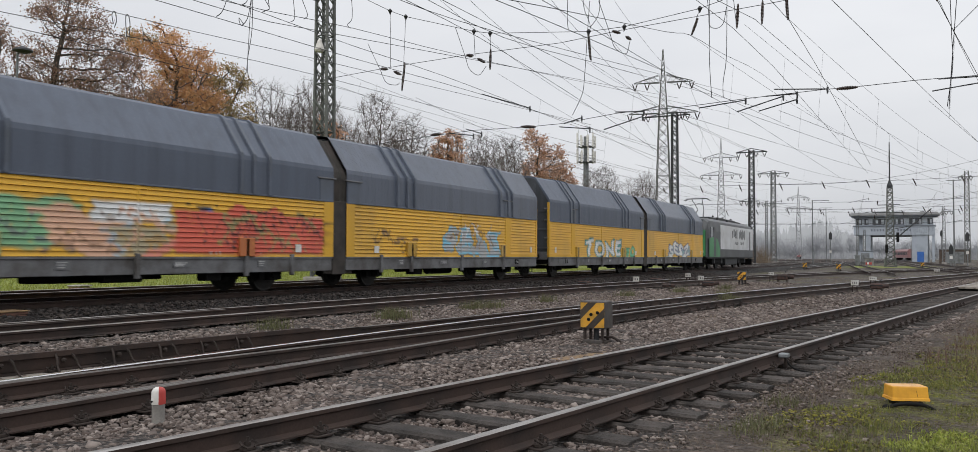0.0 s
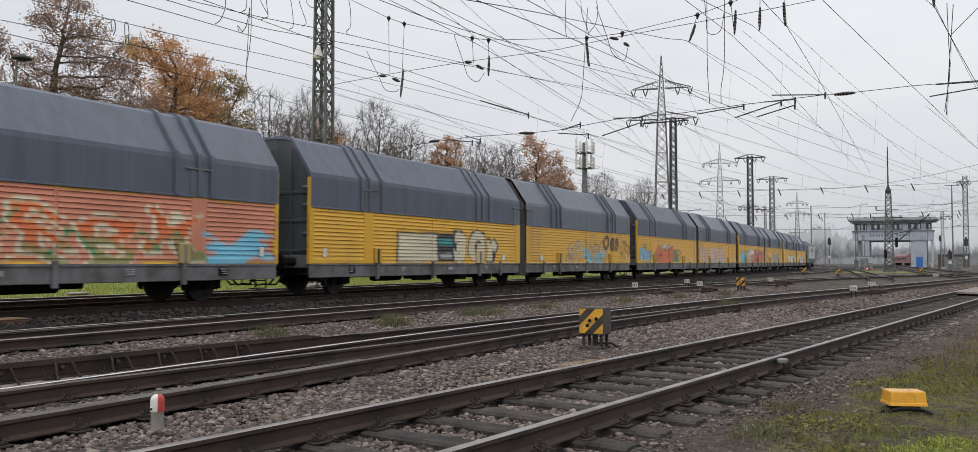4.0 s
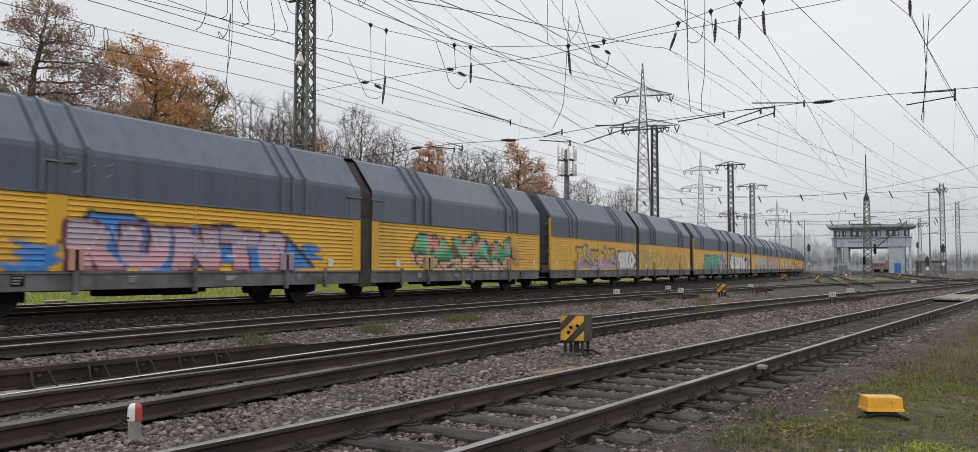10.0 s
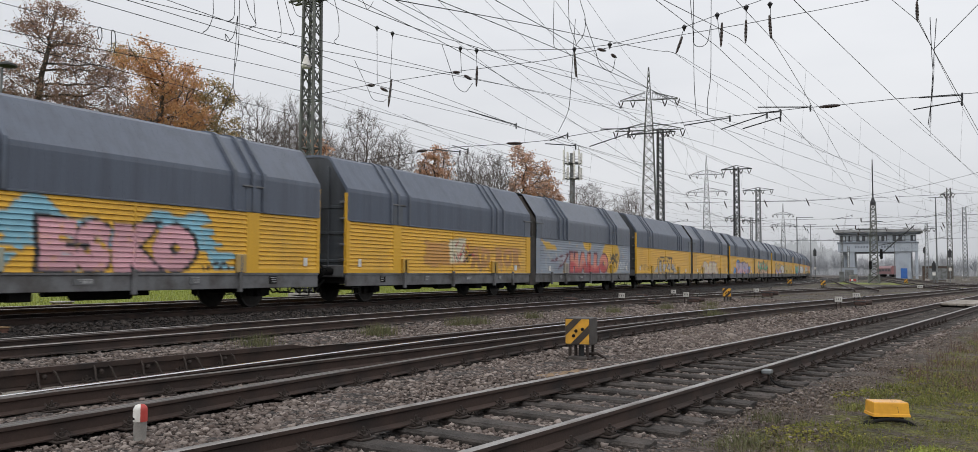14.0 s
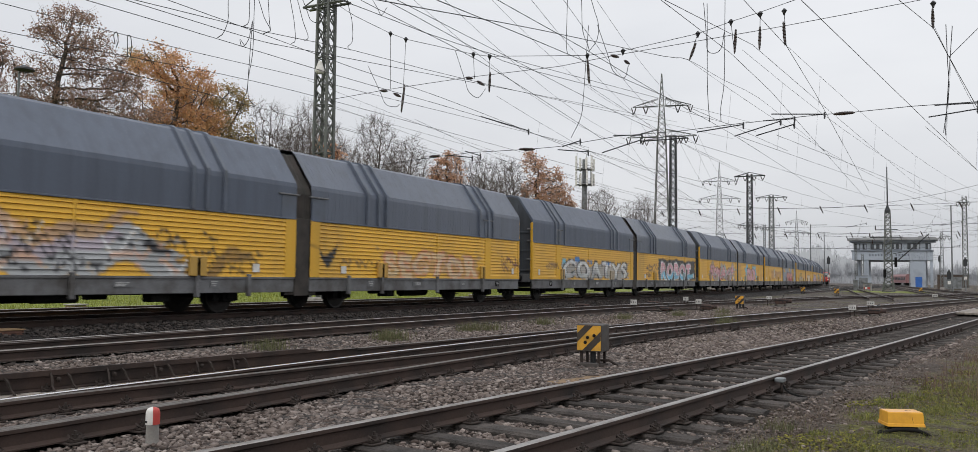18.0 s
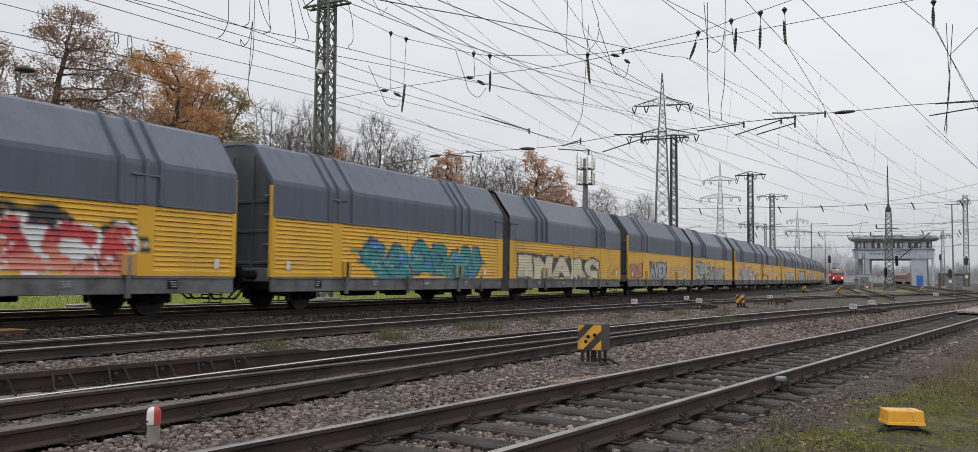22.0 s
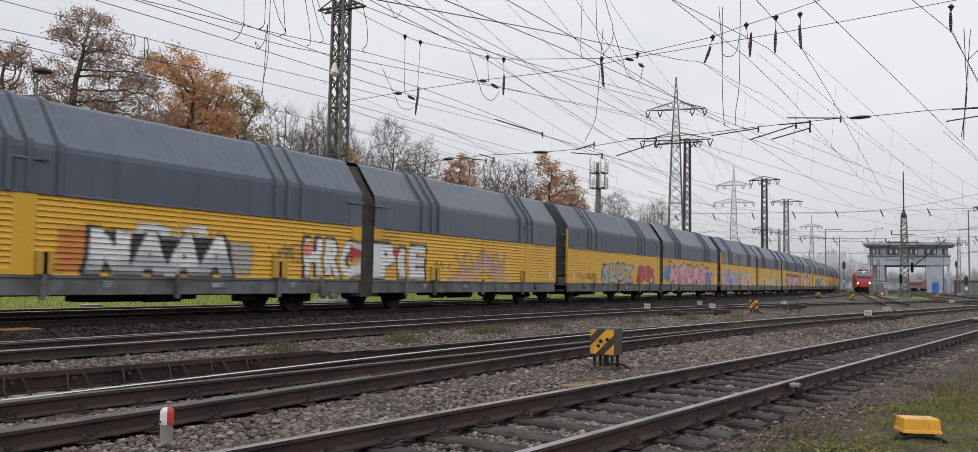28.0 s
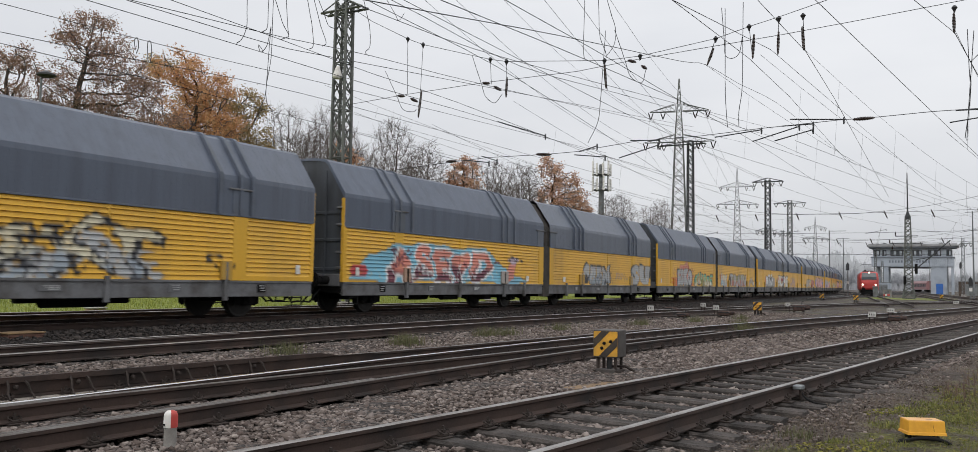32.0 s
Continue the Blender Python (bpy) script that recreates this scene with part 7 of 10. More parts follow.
def tree(name, seed, trunk, lobes, points, label, leaves=None, count=0, size=0.12, scatter=0.4, step=0.5, stem=0.26, sprigs=2, sprig=0.55, kill=0.55, keep=1.0):
    rng = np.random.default_rng(seed + 1)
    nodes, parent = colonise(seed, trunk, lobes, points, step, kill=kill)
    n = len(nodes)
    load = np.zeros(n)
    kids = np.zeros(n, int)
    for i in range(n - 1, 0, -1):
        if kids[i] == 0:
            load[i] = 1.0
        load[parent[i]] += load[i]
        kids[parent[i]] += 1
    r = np.maximum(0.009, stem * (load / load[0]) ** 0.47)
    t = thing(name, Matrix.Identity(4), label, "tree", "trees behind the train")
    tr, tw = Shape(), Shape()
    for i in range(1, n):
        p = parent[i]
        rp = min(r[p], r[i] * 1.25)
        (tr if r[i] > 0.06 else tw).rod(nodes[p], nodes[i], rp, r[i], 6 if r[i] > 0.06 else 3, False)
    for i in range(1, n):
        if r[i] > 0.05:
            continue
        along = nodes[i] - nodes[parent[i]]
        along /= np.linalg.norm(along) + 1e-9
        for _ in range(sprigs):
            d = along * 0.9 + rng.normal(0, 0.5, 3) + np.array([0, 0, 0.35])
            d /= np.linalg.norm(d)
            L = sprig * rng.uniform(0.4, 1.2)
            mid = nodes[i] + d * L * 0.5
            e = nodes[i] + d * L + rng.normal(0, 0.08, 3)
            tw.rod(nodes[i], mid, 0.010, 0.008, 3, False)
            tw.rod(mid, e, 0.008, 0.005, 3, False)
    part("trunk", tr, M["bark"], t, smooth=True)
    part("crown", tw, M["twig"], t)
    if leaves:
        base = nodes[(kids == 0) | (rng.uniform(0, 1, n) < 0.25)]
        base = base[base[:, 2] > min(q[2] - q[5] for q in lobes)]
        base = base[rng.uniform(0, 1, len(base)) < keep]
        pick = base[rng.integers(0, len(base), count)] + rng.normal(0, scatter, (count, 3)) * np.array([1, 1, 0.7])
        a = rng.normal(0, 1, (count, 3))
        a /= np.linalg.norm(a, axis=1)[:, None]
        b = np.cross(a, rng.normal(0, 1, (count, 3)))
        b /= np.linalg.norm(b, axis=1)[:, None] + 1e-9
        s = (size * rng.uniform(0.5, 1.3, count))[:, None]
        vs = np.stack([pick - a * s, pick + b * s * 0.6, pick + a * s, pick - b * s * 0.6], 1).reshape(-1, 3)
        me = bpy.data.meshes.new("leaves")
        me.from_pydata(vs.tolist(), [], np.arange(count * 4).reshape(-1, 4).tolist())
        me.materials.append(M[leaves])
        part("leaves", me, None, t)
    return t


M["twig"] = material("twig_bark", (0.150, 0.125, 0.114), 0.95, 0, 0.4, 1, 20, 0)
M["leaf_orange"] = island_material("autumn_leaf_orange", [(0.462, 0.242, 0.121), (0.638, 0.341, 0.154), (0.572, 0.297, 0.1375), (0.396, 0.253, 0.143), (0.682, 0.429, 0.209)], 0.8, 0)
M["leaf_brown"] = island_material("autumn_leaf_brown", [(0.234, 0.1443, 0.1092), (0.3354, 0.2028, 0.1521), (0.2808, 0.1794, 0.1365), (0.39, 0.2574, 0.1911), (0.2106, 0.1638, 0.1053)], 0.8, 0)
M["leaf_rust"] = island_material("autumn_leaf_rust", [(0.42, 0.23, 0.14), (0.56, 0.33, 0.21), (0.48, 0.29, 0.20), (0.60, 0.40, 0.27)], 0.8, 0)
M["leaf_dark"] = island_material("late_leaf_olive", [(0.21, 0.17, 0.08), (0.31, 0.24, 0.12), (0.40, 0.25, 0.10), (0.25, 0.23, 0.10)], 0.8, 0)
for _k in ("leaf_orange", "leaf_brown", "leaf_rust", "leaf_dark"):
    # thin leaves let some daylight through
    _bs = M[_k].node_tree.nodes["Principled BSDF"]
    _tl = M[_k].node_tree.nodes.new("ShaderNodeBsdfTranslucent")
    _mx = M[_k].node_tree.nodes.new("ShaderNodeMixShader")
    _mx.inputs[0].default_value = 0.4
    _src = _bs.inputs["Base Color"].links[0].from_socket
    M[_k].node_tree.links.new(_src, _tl.inputs["Color"])
    M[_k].node_tree.links.new(_bs.outputs[0], _mx.inputs[1])
    M[_k].node_tree.links.new(_tl.outputs[0], _mx.inputs[2])
    M[_k].node_tree.links.new(_mx.outputs[0], next(n for n in M[_k].node_tree.nodes if n.bl_idname == "ShaderNodeOutputMaterial").inputs["Surface"])


def wood_edge():
    brown = tree("broadleaf_tree", 21, [(0, 0, 0), (0.2, 0, 6.5), (0.5, 0.2, 10.5), (1.2, 0, 15.5)],
                 [(1.4, 0, 16.0, 2.0, 1.8, 1.9), (2.9, 0.6, 14.4, 1.9, 1.9, 1.5), (4.5, 0, 13.0, 1.5, 1.6, 1.2), (-0.6, -0.5, 13.2, 1.4, 1.6, 1.2), (1.8, 0.3, 12.0, 3.0, 2.4, 1.3), (3.2, 0, 10.4, 3.2, 2.2, 1.0), (-1.8, 0.4, 11.0, 1.4, 1.6, 1.2), (5.6, 0.2, 11.2, 1.3, 1.4, 1.6)],
                 1000, "tall half-bare tree with sparse brown autumn leaves", "leaf_brown", 21000, 0.07, 0.26, stem=0.25, sprigs=2, sprig=0.7, keep=0.85, kill=0.42)
    brown.matrix_basis = pose(-48.0, 31.4, -0.3, 0, 0, 57)
    left = tree("broadleaf_tree", 27, [(0, 0, 0), (0, 0, 6), (-0.3, 0, 11)], [(-0.4, 0, 13.6, 1.7, 1.6, 1.6), (0.4, 0, 11.6, 1.8, 1.8, 1.2), (-1.8, 0, 12.0, 1.5, 1.6, 1.4)],
                300, "slender half-bare tree with few grey-brown leaves", "leaf_brown", 7000, 0.065, 0.28, stem=0.22, sprigs=2, keep=0.6)
    left.matrix_basis = pose(-49.0, 29.0, -0.3, 0, 0, 57)
    orange = tree("broadleaf_tree", 34, [(0, 0, 0), (0, 0, 6), (-0.4, 0, 11.5)],
                  [(-1.5, 0, 16.2, 1.9, 2.0, 1.4), (0.4, 0.3, 14.4, 2.2, 2.2, 1.8), (-0.6, 0, 12.5, 2.2, 2.4, 1.3), (1.6, 0, 12.0, 1.8, 2.2, 1.2), (-2.6, 0, 11.6, 1.4, 1.5, 0.9), (0.0, 0, 10.0, 3.2, 2.4, 1.0)],
                  520, "broad tree in dense orange autumn foliage", "leaf_orange", 23000, 0.078, 0.34, stem=0.30, sprigs=1, keep=0.75)
    orange.matrix_basis = pose(-48.0, 41.7, -0.3, 0, 0, 48)
    dark = tree("broadleaf_tree", 52, [(0, 0, 0), (0, 0, 6), (0.3, 0, 11.5)],
                [(0.2, 0, 13.9, 1.5, 1.8, 1.5), (1.8, 0, 14.4, 1.3, 1.4, 1.5), (2.4, 0, 12.0, 1.2, 1.4, 1.4), (-4.6, 0.6, 17.0, 1.2, 1.4, 1.1), (0.6, 0, 11.8, 1.9, 2.0, 1.5), (2.6, 0.4, 10.2, 1.8, 1.6, 1.3), (-0.6, 0.4, 10.0, 2.4, 1.8, 1.2), (-2.2, 0.6, 15.2, 1.6, 1.4, 1.2)],
                380, "tree with olive-brown late leaves beside the orange one", "leaf_dark", 19000, 0.078, 0.33, stem=0.26, sprigs=1)
    dark.matrix_basis = pose(-49.0, 45.4, -0.3, 0, 0, 47)
    rust = tree("broadleaf_tree", 63, [(0, 0, 0), (0, 0, 7), (-0.4, 0, 14)],
                [(-0.6, 0, 16.6, 1.6, 1.6, 1.7), (1.4, 0, 14.6, 1.9, 1.8, 1.7), (-1.0, 0, 13.6, 1.6, 1.6, 1.4), (2.2, 0, 12.6, 1.6, 1.6, 1.2), (0.2, 0, 12.0, 2.6, 2.0, 1.2)],
                380, "half-bare tree with rust-brown leaves", "leaf_rust", 5600, 0.13, 0.34, stem=0.26, sprigs=2, keep=0.75)
    rust.matrix_basis = pose(-48.0, 101.4, -0.3, 0, 0, 25)
    small = tree("broadleaf_tree", 65, [(0, 0, 0), (0, 0, 7), (0.2, 0, 11)],
                 [(0.1, 0, 13.8, 1.5, 1.4, 1.3), (-0.4, 0, 12.0, 1.7, 1.6, 1.3), (0.9, 0, 11.2, 1.4, 1.4, 1.2)],
                 240, "slender tree with salmon-brown leaves", "leaf_rust", 3000, 0.125, 0.3, stem=0.2, sprigs=2, keep=0.75)
    small.matrix_basis = pose(-47.6, 77.5, -0.3, 0, 0, 35)
    copy_thing(small, pose(-47.0, 57.0, -2.2, 0, 0, 150))
    copy_thing(small, pose(-49.0, 111.5, -0.3, 0, 0, 250))
    bare = []
    for i, (sd, h, w) in enumerate(((71, 15.6, 2.5), (82, 17.2, 2.9), (93, 16.8, 3.2), (104, 16.0, 2.4))):
        lobes = [(0, 0, h - 1.9, w * 0.62, w * 0.62, 1.9), (w * 0.45, 0.3, h - 3.8, w * 0.62, w * 0.7, 2.0), (-w * 0.5, -0.2, h - 4.2, w * 0.6, w * 0.7, 2.1), (0, 0, h - 6.0, w, w, 1.8)]
        trunk = [(0, 0, 0), (0.1, 0, h * 0.3), (0.1 - 0.2 * (i % 2), 0.1, h * 0.55)]
        bare.append(tree("bare_tree", sd, trunk, lobes, 520 + 30 * i, "leafless grey-brown tree with fine twigs", stem=0.16, sprigs=5, sprig=0.9, kill=0.36, step=0.40))
    # which of the four, where, and how far below the track its foot lies
    spots = ((2, -52.0, 38.5, 4.2), (3, -53.5, 34.5, 4.6), (1, -54.0, 48.5, 3.2), (0, -48.0, 50.6, 0.2), (1, -48.6, 56.2, 1.0), (2, -48.0, 65.2, 0.0), (3, -48.0, 71.4, 0.4), (1, -50.5, 60.8, 1.2), (0, -47.6, 54.0, 1.6), (3, -50.0, 83.5, 0.6), (2, -49.5, 88.5, 0.8), (0, -48.0, 93.5, -0.6),
             (1, -51.0, 97.0, 0.6), (3, -49.0, 108.0, 0.6), (0, -48.0, 120.0, 1.0), (2, -53.0, 76.5, 1.4), (1, -55.0, 47.0, 2.0), (3, -58.0, 37.0, 3.5), (0, -56.0, 32.0, 3.6), (2, -50.0, 131.0, 0.6), (0, -57.0, 55.0, 1.5), (2, -58.0, 64.0, 1.0), (1, -57.0, 72.0, 1.2), (3, -58.0, 82.0, 0.8), (0, -58.0, 92.0, 0.4), (2, -58.0, 103.0, 0.8), (1, -60.0, 50.0, 1.0), (0, -49.0, 142.0, 0.4),
             (1, -50.0, 152.0, 0.2), (3, -52.0, 69.0, 2.2), (0, -56.0, 26.0, 2.0))
    rng = random.Random(5)
    done = set()
    for k, x, y, low in spots:
        m = pose(x, y, -0.3 - low, 0, 0, rng.uniform(0, 360))
        if k not in done:
            bare[k].matrix_basis = m
            done.add(k)
        else:
            copy_thing(bare[k], m)


wood_edge()


def undergrowth():
    """Dense twiggy scrub along the foot of the trees and far woods beyond the yard."""
    rng = np.random.default_rng(8)

    def twigs(n, xs, ys, hs, width, bow, gap=11.0):
        x, y = rng.uniform(*xs, n), rng.uniform(*ys, n)
        h = rng.uniform(*hs, n)
        clear = np.abs(x - np.array([line_train(v) for v in y])) > gap
        x = np.where(clear, x, x - 24.0)
        a, b = rng.normal(0, bow, n), rng.normal(0, bow, n)
        w = width * rng.uniform(0.5, 1.4, n)
        base = np.stack([x, y, np.full(n, -0.3)], -1)
        tip = base + np.stack([a, b, h], -1)
        ang = rng.uniform(0, 6.28, n)
        side = np.stack([np.cos(ang) * w, np.sin(ang) * w, np.zeros(n)], -1)
        mid = base.copy() * 0.45 + tip * 0.55 + rng.normal(0, 0.12, (n, 3))
        v = np.stack([base - side, base + side, mid + side * 0.7, mid - side * 0.7, tip], 1).reshape(-1, 3)
        k = np.arange(n) * 5
        quads = np.stack([k, k + 1, k + 2, k + 3], -1).tolist()
        tris = np.stack([k + 3, k + 2, k + 4], -1).tolist()
        me = bpy.data.meshes.new("scrub")
        me.from_pydata(v.tolist(), [], quads + tris)
        return me

    me = twigs(12000, (-60, -46), (18, 165), (3.0, 12.0), 0.012, 1.0)
    me.materials.append(M["twig"])
    tagged(new("scrub", me), "dense leafless scrub at the foot of the trees", "bushes", kind="stuff")
    me = twigs(15000, (-63, -49), (44, 135), (5.0, 12.5), 0.010, 1.3)
    me.materials.append(M["twig"])
    tagged(new("scrub", me), "tall leafless saplings between the trees", "bushes", kind="stuff")
    me = twigs(900, (-32.5, -29.0), (140, 165), (1.2, 4.2), 0.02, 0.8, 7.0)
    me.materials.append(M["dry_bush"])
    tagged(new("scrub", me), "dry brown bushes beside the far main line", "bushes", kind="stuff")

    def crowns(name, label, spots, per, width):
        """Far leafless trees: a stem and a rounded crown of fine rising branches each."""
        vs, fs = [], []
        for x, y, h, r in spots:
            foot, fork = np.array((x, y, -0.3)), np.array((x, y, h * 0.14))
            d = rng.normal(0, 1, (per, 3))
            d /= np.linalg.norm(d, axis=1)[:, None]
            tip = np.array((x, y, h * 0.54)) + d * np.array((r, r, h * 0.46)) * rng.uniform(0.55, 1.0, (per, 1))
            base = fork + (tip - fork) * rng.uniform(0.0, 0.45, (per, 1)) * np.array((0.5, 0.5, 1.0))
            base[0], tip[0] = foot, fork + (0, 0, h * 0.3)
            w = width * rng.uniform(0.5, 1.3, per)
            w[0] = width * 1.6
            ang = rng.uniform(0, 6.28, per)
            side = np.stack([np.cos(ang) * w, np.sin(ang) * w, np.zeros(per)], -1)
            mid = base * 0.5 + tip * 0.5 + rng.normal(0, r * 0.08, (per, 3))
            n = len(vs) * per * 5
            vs.append(np.stack([base - side, base + side, mid + side * 0.8, mid - side * 0.8, tip], 1).reshape(-1, 3))
            k = n + np.arange(per) * 5
            fs += np.stack([k, k + 1, k + 2, k + 3], -1).tolist() + np.stack([k + 3, k + 2, k + 4], -1).tolist()
        me = bpy.data.meshes.new(name)
        me.from_pydata(np.concatenate(vs).tolist(), [], fs)
        me.materials.append(M["hazy_twig"])
        tagged(new(name, me), label, "wood", kind="stuff")

    spots = []
    while len(spots) < 230:
        x, y = rng.uniform(-230, 60), rng.uniform(560, 660)
        if abs(x - line_red(y)) > 9:
            spots.append((x, y, rng.uniform(13, 23) * (1.0 if x < -45 else 0.75), rng.uniform(4.5, 8.5)))
    crowns("far_wood", "far leafless wood beyond the yard", spots, 150, 0.12)
    spots = []
    while len(spots) < 110:
        y = rng.uniform(270, 480)
        x = line_train(y) + rng.uniform(7.5, 20)
        if x < line_red(y) - 6:
            spots.append((x, y, rng.uniform(5, 10.5), rng.uniform(2.6, 5.0)))
    crowns("far_wood", "leafless trees between the diverging lines", spots, 110, 0.06)


    me = twigs(9000, (-240, 60), (545, 600), (1.5, 6.5), 0.12, 1.2)
    me.materials.append(M["hazy_twig"])
    tagged(new("far_scrub", me), "far scrub at the foot of the wood", "bushes", kind="stuff")


M["dry_bush"] = material("dry_bush_twigs", (0.20, 0.155, 0.11), 0.95, 0, 0.3, 1, 20, 0)
# paler and bluer than bark: haze put into the far twigs' colour
M["hazy_twig"] = material("far_twig_haze", (0.42, 0.43, 0.45), 0.95, 0, 0.3, 0.2, 5, 0)
undergrowth()


def distance():
    """Woods and roofs far beyond the yard, on the horizon; mist painted as a grey glow."""
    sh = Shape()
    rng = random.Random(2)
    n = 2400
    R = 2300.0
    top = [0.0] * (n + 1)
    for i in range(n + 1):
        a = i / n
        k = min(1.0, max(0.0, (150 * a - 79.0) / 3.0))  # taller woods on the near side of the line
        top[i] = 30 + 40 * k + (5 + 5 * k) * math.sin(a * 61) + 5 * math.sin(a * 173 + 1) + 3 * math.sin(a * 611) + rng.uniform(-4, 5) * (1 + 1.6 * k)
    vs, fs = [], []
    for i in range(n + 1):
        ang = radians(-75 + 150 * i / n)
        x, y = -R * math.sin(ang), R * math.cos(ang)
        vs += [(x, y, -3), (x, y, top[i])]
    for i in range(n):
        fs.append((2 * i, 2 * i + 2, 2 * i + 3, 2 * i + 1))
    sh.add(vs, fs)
    # no lamp: a faint even glow stands in for haze over the woods
    m = glow_material("glowing_haze", (0.52, 0.545, 0.575), 0.60)
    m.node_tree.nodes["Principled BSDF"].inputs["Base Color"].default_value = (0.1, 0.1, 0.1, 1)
    tagged(new("backdrop", sh.mesh("backdrop", m)), "grey line of distant woods, its mist painted as a glow", "backdrop", kind="structure")


distance()


# ---- overhead line: span ropes, catenaries, jumpers ----
WIRES = thing("overhead_line", Matrix.Identity(4), "web of overhead contact wires, span ropes and insulators above the tracks", "overhead line", kind="structure")


def rope(pts, r=0.0115):
    part("span_rope", Shape().tube(pts, r, 4), M["wire"], WIRES)


def hanger(a, b, i0=None, i1=None):
    part("hanger", Shape().rod(a, b, 0.011, None, 4), M["wire"], WIRES)
    part("clamp", Shape().disc_stack(Vector(a) + Vector((0, 0, 0.09)), Vector(a) - Vector((0, 0, 0.16)), (0.03, 0.10, 0.05, 0.02), 6), M["wire"], WIRES)
    if i0:
        part("insulator", insulator_string(i0, i1, 0.062), M["insulator"], WIRES)


def span_insulator(a, b):
    part("insulator", insulator_string(a, b, 0.075), M["insulator"], WIRES)


def steady_arm(a, b):
    part("steady_arm", Shape().rod(a, b, 0.022, None, 6), M["dark_steel"], WIRES)
    part("arm_joint", Shape().disc_stack(Vector(b) + Vector((0, 0, 0.08)), Vector(b) - Vector((0, 0, 0.16)), (0.025, 0.035, 0.025), 6), M["dark_steel"], WIRES)


def jumper(pts):
    p = [Vector(q) for q in pts]
    if p[0].z > 8.4:
        p = [p[0] + (p[0] - p[1]).normalized() * 1.3] + p
    part("jumper_cable", Shape().tube(bent(p), 0.012, 4), M["wire"], WIRES)


def catenary(line, z_carrier, z_contact, y_support, span=66.0, sag=1.5, spans=(-1, 3), r=0.0075, stagger=0.25, thread=0.0038):
    """Carrying cable with its sag, contact wire and droppers along a line of the plan."""
    for k in range(*spans):
        y0 = y_support + span * k
        cable, droppers = [], Shape()
        for i in range(17):
            f = i / 16
            y = y0 + span * f
            z = z_carrier - 4 * sag * f * (1 - f)
            cable.append((line(y), y, z))
            if i % 2 == 1:
                droppers.rod((line(y), y, z), (line(y) + stagger * (1 if k % 2 else -1) * (1 - 2 * f), y, z_contact), thread, None, 3, False)
        part("carrying_cable", Shape().tube(cable, r, 4), M["wire"], WIRES)
        s0 = stagger * (-1 if k % 2 == 0 else 1)
        part("contact_wire", Shape().tube([(line(y0 + span * f) + s0 * (1 - 2 * f), y0 + span * f, z_contact) for f in np.linspace(0, 1, 9)], r, 4), M["wire"], WIRES)
        part("dropper_set", droppers, M["wire"], WIRES)


def shifted(line, x, y):
    """The line moved sideways so that it passes through x at y."""
    d = x - line(y)
    return lambda q: line(q) + d


